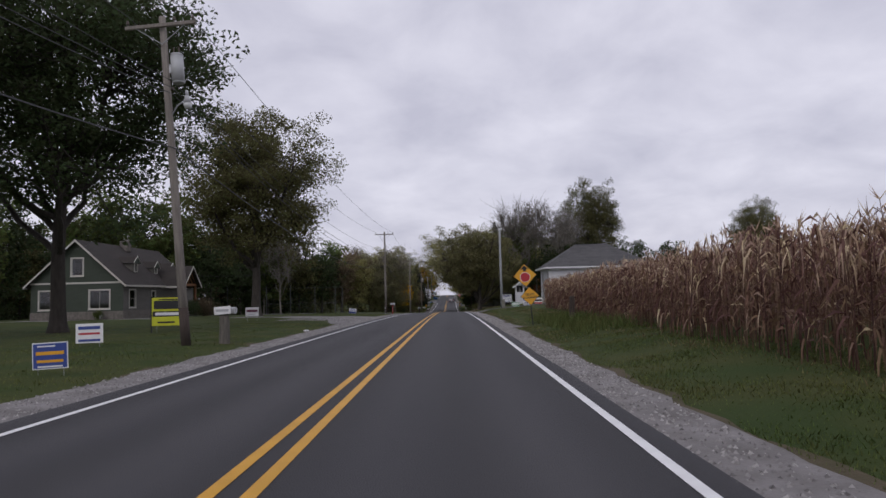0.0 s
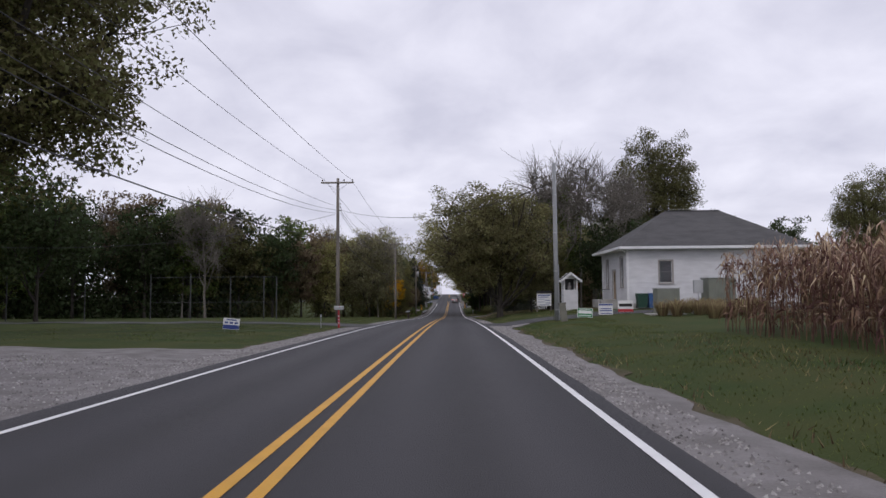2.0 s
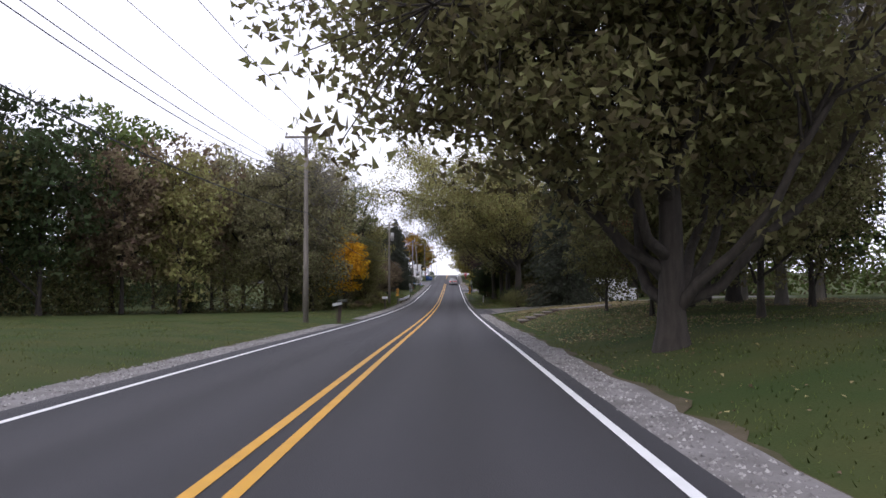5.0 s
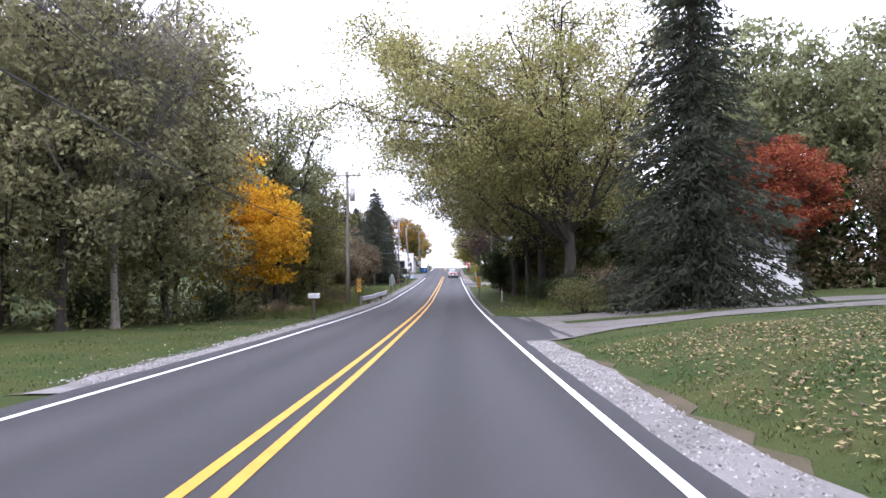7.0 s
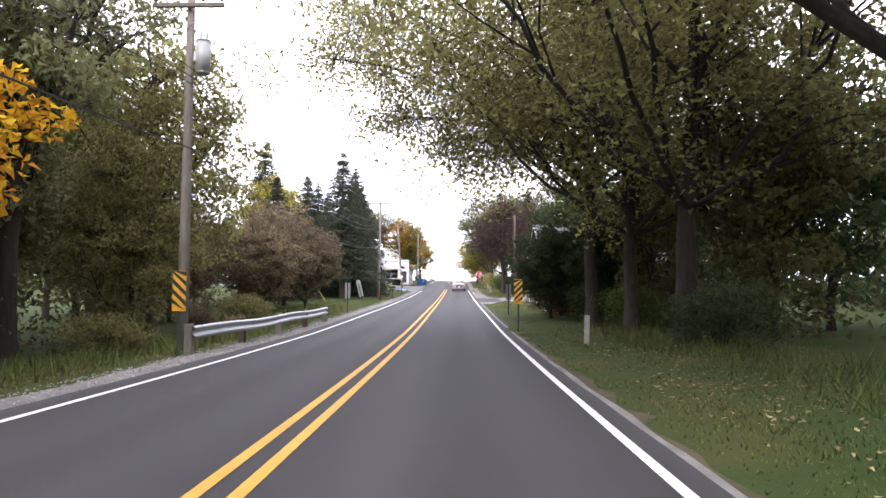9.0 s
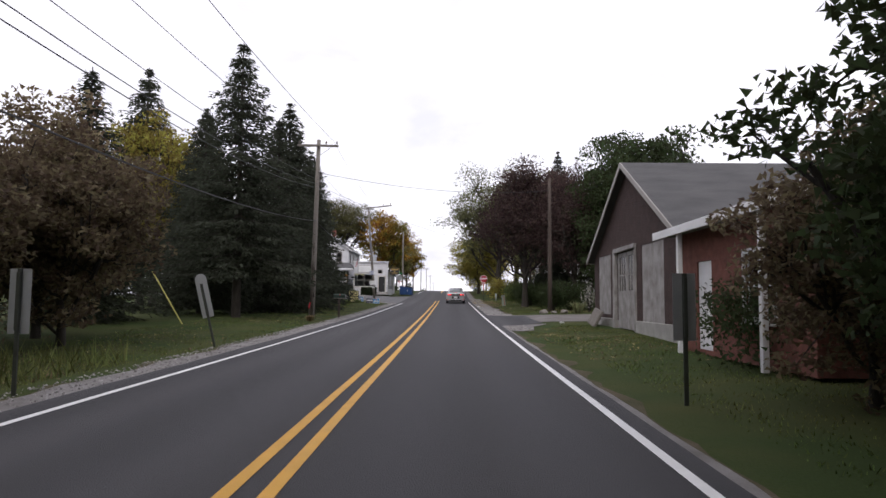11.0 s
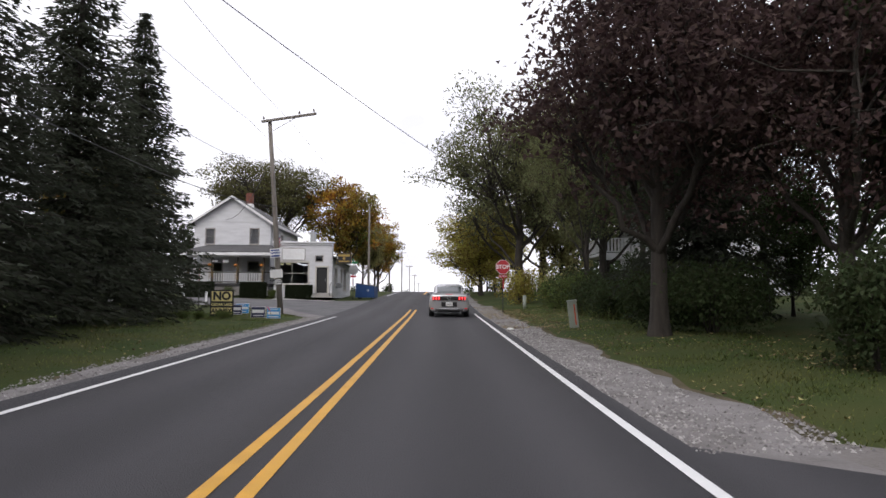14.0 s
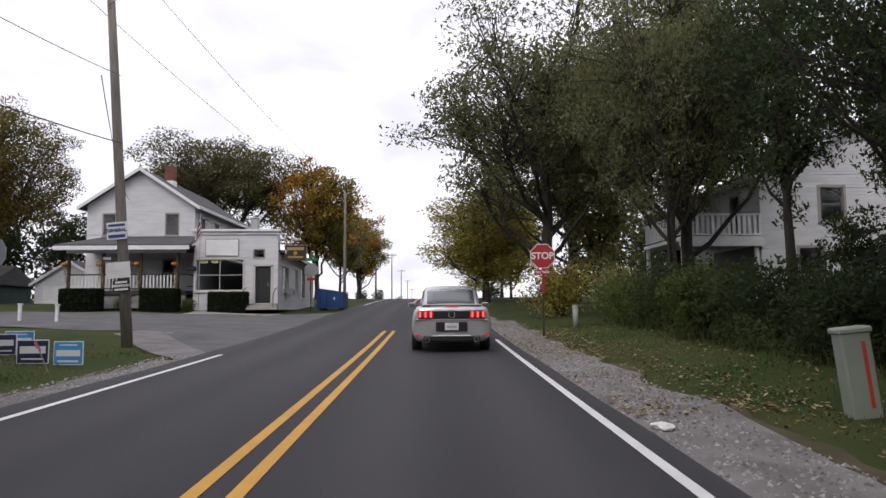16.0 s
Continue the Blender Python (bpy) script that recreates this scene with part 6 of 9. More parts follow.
ac = part("air_conditioner", box(B(), (W + 0.18, 2.2, 0.95), (0.42, 0.6, 0.4), 0.03), TANKGREY, shop, "window air conditioner")
for k in range(6):
    part("louvre", box(B(), (W + 0.395, 2.2, 0.82 + 0.05 * k), (0.012, 0.52, 0.018)), STEELPOST, ac)
for k in range(3):
    part("step", box(B(), (3.55, -0.3 - 0.3 * k, 0.26 - 0.1 * k), (1.7 + 0.2 * k, 0.34, 0.12), 0.012), CONCRETE, shop)
part("handrail", tube(B(), [(2.75, -0.05, 1.15), (2.75, -0.55, 1.05), (2.75, -0.95, 0.75), (2.75, -0.95, 0.1)], 0.02), STEELPOST, shop)
part("handrail", tube(B(), [(4.35, -0.05, 1.15), (4.35, -0.55, 1.05), (4.35, -0.95, 0.75), (4.35, -0.95, 0.1)], 0.02), STEELPOST, shop)
bm = B()
box(bm, (0, 3.2, 4.1), (0.42, 0.42, 2.2), 0.01)
box(bm, (0, 3.2, 5.22), (0.5, 0.5, 0.1), 0.01)
part("chimney", _moved(bm, pose(2.3, 0, 0)), TANKGREY, shop, "grey block chimney")
hs = part("hanging_sign", box(B(), (W + 0.85, 0.35, 2.98), (1.15, 0.07, 0.82), 0.01), GOLD, shop, "black and gold hanging shop sign")
part("sign_face", box(B(), (W + 0.85, 0.30, 2.98), (1.11, 0.04, 0.78)), SIGNBLK, hs)
bars_on(hs, [(W + 0.85, 0.275, 3.2, 0.9, 0.16), (W + 0.85, 0.275, 2.76, 0.8, 0.1)], GOLD)
part("emblem", slab(B(), octagon(0.11), 0.01, pose(W + 0.85, 0.275, 2.97)), GOLD, hs)
part("bracket", tube(B(), [(W, 0.35, 3.48), (W + 1.4, 0.35, 3.48), (W + 1.4, 0.35, 3.36)], 0.02), STEELPOST, shop)
wl_lamp = part("wall_lamp", box(B(), (-0.05, -0.16, 2.15), (0.4, 0.3, 0.22), 0.05), SIGNBLK, shop, "black wall lamp box")

# --- farmhouse with porch ---
hx0, hx1, hy0, hy1, hz = -18.2, -12.1, 275.2, 285.8, -0.45
W, D = hx1 - hx0, hy1 - hy0
farm = building("farmhouse", "white clapboard two-storey farmhouse with a front porch", hx0, hy0, hz)
ups = [(0.95, 1.6, 4.15, 5.35), (4.5, 5.15, 4.15, 5.35)]
downs = [(1.5, 2.3, 1.1, 2.8), (4.4, 5.2, 1.3, 2.7)]
wall_boards(farm, mS, W, 0, 5.9, ups + downs, 2.0, name="front_wall")
mE = wall_m(W, 0, "E")
fe = [(1.0, 1.6, 4.2, 5.2), (3.6, 4.2, 4.2, 5.2)]
wall_boards(farm, mE, D, 0, 5.9, fe, name="side_wall")
wall_boards(farm, wall_m(0, D, "W"), D, 0, 5.9, name="side_wall")
wall_boards(farm, wall_m(W, D, "N"), W, 0, 5.9, apex=2.0, name="back_wall")
for o in ups + downs:
    window(farm, mS, *o, TRIMGREY, 1, 2, 0.08)
for o in fe:
    window(farm, mE, *o, TRIMGREY, 1, 2, 0.08)
gable_roof(farm, I4, W, D, 5.9, 2.0, 0.4, 0.12, SHINGLE, WHITEPAINT)
part("floor", box(B(), (W / 2, D / 2, 3.1), (W - 0.3, D - 0.3, 0.15)), INSIDE, farm)
ch = part("chimney", box(B(), (W / 2 + 0.6, 2.6, 7.9), (0.52, 0.5, 1.5), 0.01), BRICK, farm, "red brick chimney")
part("flashing", box(B(), (W / 2 + 0.6, 2.6, 7.5), (0.58, 0.56, 0.5), 0.01), SIGNWHITE, ch)
PY, P0, P1 = -3.6, 0.42, 7.3
part("porch_floor", box(B(), (3.85, PY / 2, 0.78), (6.3, -PY, 0.2), 0.01), DARKWOOD, farm)
part("porch_base", box(B(), (3.85, PY + 0.25, 0.34), (6.1, 0.3, 0.72), 0.01), BLOCKWHITE, farm)
bm = B()
v = [bm.verts.new(c) for c in ((P0, PY - 0.5, 3.12), (P1, PY - 0.5, 3.12), (W + 0.05, 0.05, 3.98), (1.3, 0.05, 3.98), (P0, PY - 0.5, 3.24), (P1, PY - 0.5, 3.24), (W + 0.05, 0.05, 4.1), (1.3, 0.05, 4.1), (P1, 0.05, 3.12), (P0, 0.05, 3.12), (P1, 0.05, 3.24), (P0, 0.05, 3.24))]
for f in ((4, 5, 6, 7), (5, 10, 6), (4, 7, 11), (0, 9, 8, 1), (0, 1, 5, 4), (1, 8, 10, 5), (9, 0, 4, 11)):
    bm.faces.new([v[i] for i in f])
pr = part("porch_roof", bm, SHINGLE, farm)
part("porch_fascia", box(B(), ((P0 + P1) / 2, PY - 0.52, 3.06), (P1 - P0, 0.05, 0.22), 0.008), WHITEPAINT, pr)
part("porch_beam", box(B(), ((P0 + P1) / 2, PY + 0.1, 2.95), (6.1, 0.18, 0.24), 0.01), WHITEPAINT, pr)
STALK = mat("corn_shock", (0.30, 0.21, 0.10), 0.9, 0.3, 6, 0.4, 30)
rngp = random.Random(3)
for k, ux in enumerate((0.92, 2.68, 4.6, 6.52)):
    cpost = part("porch_column", box(B(), (ux, PY + 0.12, 1.9), (0.14, 0.14, 2.1), 0.012), DARKWOOD, farm)
    bm = B()
    for j in range(26):
        a, rr = rngp.uniform(0, 6.28), rngp.uniform(0.02, 0.16)
        z = rngp.uniform(0.85, 2.2)
        p = Vector((ux + rr * math.cos(a), PY - 0.02 + rr * math.sin(a), z))
        bar(bm, p, p + Vector((rngp.uniform(-.16, .16), rngp.uniform(-.12, .05), rngp.uniform(.3, .75))), 0.012, 0.004, 4)
    part("corn_stalk_decoration", bm, STALK, cpost, "dried corn stalks tied to the column")
    bm = B()
    bmesh.ops.create_icosphere(bm, subdivisions=2, radius=0.14, matrix=Matrix.Translation((ux - 0.12, PY - 0.12, 2.25)) @ Matrix.Diagonal((1, 1, 0.8, 1)))
    part("pumpkin_ornament", bm, mat("pumpkin_orange", (0.55, 0.20, 0.03), 0.6, 0.15, 5), cpost, "small orange pumpkin", True)
bays = [(0.99, 2.61), (2.75, 4.53), (4.67, 6.45)]
for a, b in bays:
    part("railing", box(box(B(), ((a + b) / 2, PY + 0.12, 1.72), (b - a, 0.07, 0.07), 0.008), ((a + b) / 2, PY + 0.12, 1.0), (b - a, 0.05, 0.05), 0.006), STEELPOST, farm)
    n = int((b - a) / 0.17)
    for k in range(n):
        part("baluster", box(B(), (a + (k + 0.5) * (b - a) / n, PY + 0.12, 1.36), (0.075, 0.03, 0.68), 0.005), WHITEPAINT, farm)
part("side_rail", box(box(box(B(), (6.98, PY / 2 + 0.1, 1.72), (0.06, -PY - 0.2, 0.07), 0.008), (6.98, PY / 2 + 0.1, 1.1), (0.06, -PY - 0.2, 0.05), 0.006), (6.76, PY + 0.12, 1.72), (0.44, 0.06, 0.07), 0.006), STEELPOST, farm)
bn = part("porch_sign", box(B(), (3.3, PY + 0.05, 2.55), (1.3, 0.04, 0.3), 0.006), DARKWOOD, farm, "dark and white board hung in the porch")
bars_on(bn, [(2.9, PY + 0.02, 2.55, 0.4, 0.14), (3.7, PY + 0.02, 2.55, 0.45, 0.22)], SIGNWHITE)


def hedge(x, y, w, d, h, label="clipped dark green box hedge before the porch"):
    rng = np.random.default_rng(int(abs(x * 100)))
    e = thing("hedge", label, "hedge", x, y, gz1(x, y), 0, "clipped hedges")
    wd = Wood()
    for k in range(8):
        a = (rng.uniform(-w / 2.4, w / 2.4), rng.uniform(-d / 3, d / 3))
        wd.branch([(*a, -0.05), (*a, h * 0.5), (a[0] * 1.05, a[1], h * 0.85)], 0.02, 0.008, 4)
    n = int(11000 * w * h)
    c = rng.uniform(-0.5, 0.5, (n, 3)) * np.array([w, d, h]) + np.array([0, 0, h / 2 + 0.03])
    face = rng.integers(0, 3, n)
    sgn = rng.choice([-0.48, 0.48], n)
    dims = np.array([w, d, h])
    for ax in range(3):
        k = face == ax
        c[k, ax] = sgn[k] * dims[ax] + (h / 2 + 0.03 if ax == 2 else 0) + rng.normal(size=k.sum()) * 0.02
    wd.leaves_at(rng, c, 0.09)
    for nm, me, mt in zip(("stem", "foliage"), wd.meshes("hedge"), (BARK, HEDGE)):
        ob = new(nm, me)
        ob.parent = e
        ob.material_slots[0].link = "OBJECT"
        ob.material_slots[0].material = mt


hedge(-16.0, 270.6, 1.85, 0.8, 1.08)
hedge(-12.15, 270.7, 1.75, 0.8, 1.08)
plant("shrub", -13.95, 270.6, 0.85, L_GREEN, "low rounded green bush by the porch", 0, category="bush", wide=0.9)
hedge(-8.9, 271.2, 1.9, 0.6, 1.0, "clipped dark hedge under the shop window")
for bx_, by_ in ((-7.1, 248.4), (-7.9, 248.0), (-8.7, 248.3)):
    plant("shrub", bx_, by_ - 0.5, 0.36, L_GREEN, "low leafy plants at the foot of the sign", 0, 1.6, category="bush", group="plants below the sign")
plant("shrub", -10.8, 270.9, 0.75, L_GREEN, "low rounded green bush by the porch", 2, category="bush")

e = thing("flagpole", "thin flagpole with a hanging striped flag", "flag", -10.3, 270.9, gz1(-10.3, 270.9), 0)
part("pole", bar(B(), (0, 0, -0.1), (0, 0, 5.0), 0.025, 0.018, 8), GALV, e)
FR, FW, FB = mat("flag_red", (0.45, 0.04, 0.05), 0.8), mat("flag_white", (0.7, 0.68, 0.68), 0.8), mat("flag_blue", (0.03, 0.05, 0.2), 0.8)
for k in range(7):
    bm = B()
    cols = [(0.02 - 0.36 * (j / 8) + 0.03 * math.sin(j + k * 0.4), 0.05 * math.sin(j * 1.3 + k), 4.75 - 0.06 * j) for j in range(9)]
    v0 = [bm.verts.new((px * (0.4 + 0.1 * k), py + 0.012 * k, pz - 0.13 * k)) for px, py, pz in cols]
    v1 = [bm.verts.new((px * (0.5 + 0.1 * k), py + 0.012 * (k + 1), pz - 0.13 * (k + 1))) for px, py, pz in cols]
    for j in range(8):
        bm.faces.new((v0[j], v0[j + 1], v1[j + 1], v1[j]))
    st = part("flag_stripe", bm, FB if k == 0 else (FR if k % 2 else FW), e)
    st.modifiers.new("thickness", "SOLIDIFY").thickness = 0.006

e = thing("dumpster", "blue steel dumpster with a plain white emblem", "dumpster", -4.55, 277.6, gz1(-4.55, 277.6), -8)
e.matrix_basis = e.matrix_basis @ Matrix.Diagonal((0.8, 0.8, 0.95, 1))
BLUE = mat("dumpster_blue", (0.02, 0.075, 0.24), 0.5, 0.2, 2, 0.1)
bm = slab(B(), [(-1.0, 0.12), (1.0, 0.12), (1.0, 1.05), (-1.0, 1.3)], 1.5, pose(0, 0, 0, 0, 0, 0))
body = part("body", bm, BLUE, e)
for k in range(4):
    part("rib", box(B(), (-0.75 + 0.5 * k, -0.77, 0.6), (0.08, 0.05, 0.9), 0.01), BLUE, body)
part("lid", box(B(), (0, 0, 1.22), (2.06, 1.56, 0.06), 0.015, pose(0, 0, 0, 0, 7.2, 0)), SIGNBLK, e)
part("emblem", slab(B(), [(0.16 * (1 if k % 2 else 0.5) * math.cos(k * math.pi / 5), 0.16 * (1 if k % 2 else 0.5) * math.sin(k * math.pi / 5)) for k in range(10)], 0.006, pose(0.3, -0.756, 0.72)), SIGNWHITE, e)
for s in (-1, 1):
    part("skid", box(B(), (s * 0.7, 0, 0.06), (0.12, 1.4, 0.12), 0.01), STEELPOST, e)

# notices on the leaning pole
for lx, lz, lw, lh, face in ((-0.05, 2.95, 0.5, 0.44, SIGNWHITE), (0.0, 1.55, 0.42, 0.28, SIGNBLK), (-0.06, 1.95, 0.6, 0.4, SIGNWHITE)):
    pn = part("notice", box(B(), (lx, -0.17, lz), (lw, 0.015, lh), 0.002), face, POLE_H)
    if lz > 2.5:
        lettering("GENERAL", 0.115, SIGNBLUE, pn, lx, -0.182, lz + 0.01, 0.004)
        bars_on(pn, [(lx, -0.18, lz + 0.14, 0.42, 0.06), (lx, -0.18, lz - 0.14, 0.42, 0.08)], SIGNBLUE)
    elif lz < 2:
        lettering("FIREWOOD", 0.08, SIGNWHITE, pn, lx, -0.182, lz, 0.004)
        bars_on(pn, [(lx, -0.18, lz + 0.09, 0.3, 0.05), (lx, -0.18, lz - 0.09, 0.34, 0.05)], SIGNWHITE)

# --- low white shed behind the farmhouse yard ---
shed = building("garage", "low white garage with a grey roof beyond the yard", -26.1, 284, -0.4, 0, "garage")
wall_boards(shed, mS, 4.8, 0, 1.75, apex=1.5)
wall_boards(shed, wall_m(4.8, 0, "E"), 6, 0, 1.75)
wall_boards(shed, wall_m(0, 6, "W"), 6, 0, 1.75)
wall_boards(shed, wall_m(4.8, 6, "N"), 4.8, 0, 1.75, apex=1.5)
part("garage_door", box(B(), (2.4, -0.03, 0.82), (3.6, 0.05, 1.5), 0.01), WHITEPAINT, shed, "plain white overhead door")
gable_roof(shed, I4, 4.8, 6, 1.75, 1.5, 0.25, 0.1, SHINGLE, WHITEPAINT)
barn = building("barn", "low dark green barn with a shallow roof", -36.5, 283.5, -0.4, 0, "barn")
BARNGREEN = mat("faded_teal_boards", (0.045, 0.07, 0.066), 0.8, 0.25, 1.5, 0.2)
wall_boards(barn, mS, 7.5, 0, 1.7, material=BARNGREEN)
wall_boards(barn, wall_m(7.5, 0, "E"), 5, 0, 1.7, material=BARNGREEN)
wall_boards(barn, wall_m(0, 5, "W"), 5, 0, 1.7, material=BARNGREEN)
wall_boards(barn, wall_m(7.5, 5, "N"), 7.5, 0, 1.7, material=BARNGREEN)
bm = B()
slab(bm, [(-0.4, 1.66), (5.4, 1.66), (2.5, 3.1)], 8.2, pose(3.75, 0, 0, 0, 0, 90))
part("roof", bm, SHINGLE, barn)

for wx in (-14.2, -12.8):
    e = thing("yard_post", "short white post at the edge of the store's yard", "post", wx, 262.6, gz1(wx, 262.6), 0, "white posts by the yard")
    part("shaft", box(B(), (0, 0, 0.28), (0.11, 0.11, 0.72), 0.01), WHITEPAINT, e)
    part("cap", box(B(), (0, 0, 0.66), (0.15, 0.15, 0.05), 0.01), WHITEPAINT, e)

# --- church ---
cx0, cx1, cy0, cy1, cz = 15.2, 28.6, 92.7, 101.4, 0.0
W, D = cx1 - cx0, cy1 - cy0
church = building("church", "small white clapboard church with a dark hipped roof", cx0, cy0, cz, 0, "church")
so = [(2.5, 3.45, 2.0, 3.65)]
wall_boards(church, mS, W, 0.35, 4.65, so, name="south_wall")
mW = wall_m(0, D, "W")
wo = [(1.5, 2.3, 1.7, 4.05), (3.85, 4.85, 0.67, 3.05), (6.5, 7.4, 1.7, 4.05)]
wall_boards(church, mW, D, 0.35, 4.65, wo, name="west_wall")
wall_boards(church, wall_m(W, D, "N"), W, 0.35, 4.65, name="north_wall")
wall_boards(church, wall_m(W, 0, "E"), D, 0.35, 4.65, name="east_wall")
part("foundation", box(box(B(), (W / 2, 0.08, 0.05), (W, 0.3, 0.66), 0.01), (0.08, D / 2, 0.05), (0.3, D - 0.4, 0.66), 0.01), CONCRETE, church)
for o in (so[0],):
    window(church, mS, *o, TRIMGREY, 1, 2, 0.13, sash=WHITEPAINT)
window(church, mW, *wo[0], TRIMGREY, 1, 3, 0.1, sash=WHITEPAINT)
window(church, mW, *wo[2], TRIMGREY, 1, 3, 0.1, sash=WHITEPAINT)
d = part("door", _moved(box(B(), (4.35, 0.05, 1.86), (0.98, 0.05, 2.36), 0.008), mW), DOORTAN, church, "tan panelled door with a small glazed light")
part("door_light", _moved(box(B(), (4.35, 0.015, 2.5), (0.42, 0.02, 0.8), 0.004), mW), GLASS, d)
for k in range(2):
    part("door_panel", _moved(box(B(), (4.12 + 0.46 * k, 0.015, 1.2), (0.34, 0.02, 0.8), 0.01), mW), DOORTAN, d)
part("door_frame", _moved(box(box(box(B(), (3.78, -0.02, 1.9), (0.12, 0.07, 2.5), 0.008), (4.92, -0.02, 1.9), (0.12, 0.07, 2.5), 0.008), (4.35, -0.02, 3.12), (1.26, 0.07, 0.12), 0.008), mW), TRIMGREY, church)
for cxy in ((0, 0), (0, D)):
    part("corner_board", box(B(), (cxy[0], cxy[1], 2.5), (0.16, 0.16, 4.3), 0.01), WHITEPAINT, church)
ov = 0.75
bm = B()
r0, r1 = 4.4, W - 4.4
e4 = [(-ov, -ov), (W + ov, -ov), (W + ov, D + ov), (-ov, D + ov)]
lo = [bm.verts.new((*p, 4.62)) for p in e4]
hi = [bm.verts.new((*p, 4.78)) for p in e4]
ra, rb = bm.verts.new((r0, D / 2, 8.1)), bm.verts.new((r1, D / 2, 8.1))
bm.faces.new(lo[::-1])
for k in range(4):
    bm.faces.new((lo[k], lo[(k + 1) % 4], hi[(k + 1) % 4], hi[k]))
bm.faces.new((hi[0], hi[1], rb, ra))
bm.faces.new((hi[1], hi[2], rb))
bm.faces.new((hi[2], hi[3], ra, rb))
bm.faces.new((hi[3], hi[0], ra))
rf = part("roof", bm, SHINGLE, church)
part("ridge_cap", box(B(), (W / 2, D / 2, 8.12), (r1 - r0, 0.25, 0.06), 0.015), SHINGLE, rf)
for c, s in (((W / 2, -ov - 0.03, 4.68), (W + 2 * ov, 0.06, 0.2)), ((-ov - 0.03, D / 2, 4.68), (0.06, D + 2 * ov, 0.2))):
    part("gutter", box(B(), c, s, 0.01), WHITEPAINT, rf)
part("downspout", tube(B(), [(-0.6, -0.6, 4.6), (-0.08, -0.1, 4.2), (-0.08, -0.1, 0.2)], 0.045), WHITEPAINT, church)
part("soffit", box(B(), (W / 2, D / 2, 4.6), (W + 2 * ov - 0.1, D + 2 * ov - 0.1, 0.04)), WHITEPAINT, church)
stoop = part("stoop", box(B(), (-0.9, D - 4.35, 0.33), (1.6, 2.2, 0.68), 0.02), CONCRETE, church)
for k in range(3):
    part("step", box(B(), (-0.9, D - 5.6 - 0.3 * k, 0.24 - 0.17 * k), (1.7, 0.32, 0.5), 0.015), CONCRETE, church)
rail = B()
for k in range(7):
    bar(rail, (-1.65, D - 3.35 - 0.3 * k, 0.65), (-1.65, D - 3.35 - 0.3 * k, 1.5), 0.012, 0.012, 6)
tube(rail, [(-0.2, D - 3.3, 1.5), (-1.65, D - 3.3, 1.5), (-1.65, D - 5.3, 1.5), (-1.65, D - 6.2, 1.0), (-1.65, D - 6.2, 0.1)], 0.02)
part("iron_railing", rail, STEELPOST, church)

# wheelie bins
for bx, by, colour, lab in ((16.0, 91.8, mat("bin_green", (0.012, 0.055, 0.035), 0.5, 0.15, 3), "dark green wheeled rubbish bin beside the church"), (16.85, 91.9, mat("bin_blue", (0.03, 0.09, 0.24), 0.5, 0.15, 3), "blue wheeled recycling bin beside the church")):
    e = thing("wheelie_bin", lab, "bin", bx, by, 0.02, 0, "bins beside the church")
    e.matrix_basis = e.matrix_basis @ Matrix.Diagonal((0.78, 0.78, 0.88, 1))
    bm = B()
    v = [bm.verts.new(c) for c in ((-0.4, -0.38, 0.05), (0.4, -0.38, 0.05), (0.4, 0.38, 0.05), (-0.4, 0.38, 0.05), (-0.5, -0.45, 1.2), (0.5, -0.45, 1.2), (0.5, 0.48, 1.2), (-0.5, 0.48, 1.2))]
    for f in ((3, 2, 1, 0), (4, 5, 6, 7), (0, 1, 5, 4), (1, 2, 6, 5), (2, 3, 7, 6), (3, 0, 4, 7)):
        bm.faces.new([v[i] for i in f])
    part("body", bm, colour, e)
    part("lid", box(B(), (0, 0, 1.25), (1.06, 1.0, 0.09), 0.03), colour, e)
    for s in (-1, 1):
        part("wheel", bar(B(), (s * 0.38, 0.42, 0.12), (s * 0.45, 0.42, 0.12), 0.12, 0.12, 12), BLACK, e)

# metal cabinets in the church yard
CABINET = mat("faded_green_steel", (0.20, 0.215, 0.18), 0.55, 0.2, 2, 0.1)
for ax, aw, ad, ah, lab in ((13.45, 1.25, 0.8, 1.45, "low faded green metal unit in the dry grass"), (16.35, 1.5, 1.2, 1.95, "tall ribbed faded green metal cabinet in the dry grass")):
    e = thing("metal_cabinet", lab, "cabinet", ax, 77.6, gz1(ax, 77.6), 0, "metal units in the church yard")
    part("concrete_pad", box(B(), (-0.1, 0, 0.02), (aw + 0.7, ad + 0.7, 0.12), 0.015), CONCRETE, e)
    body = part("body", box(B(), (0, 0, ah / 2), (aw, ad, ah), 0.02), CABINET, e)
    part("top", box(B(), (0, 0, ah + 0.03), (aw + 0.08, ad + 0.08, 0.06), 0.015), TANKGREY, e)
    for k in range(int(aw / 0.15)):
        part("rib", box(B(), (-aw / 2 + 0.09 + 0.15 * k, -ad / 2 - 0.012, ah / 2), (0.05, 0.025, ah * 0.9), 0.008), CABINET, body)
e = thing("meter_box", "grey electric meter box on a post beside the cabinet", "meter box", 15.2, 77.5, gz1(15.2, 77.5) + 1.2)
part("case", box(B(), (0, 0, 0.35), (0.5, 0.22, 0.75), 0.02), TANKGREY, e)
part("conduit", bar(B(), (0, 0, 0.02), (0, 0, -1.4), 0.03, 0.03, 8), GALV, e)

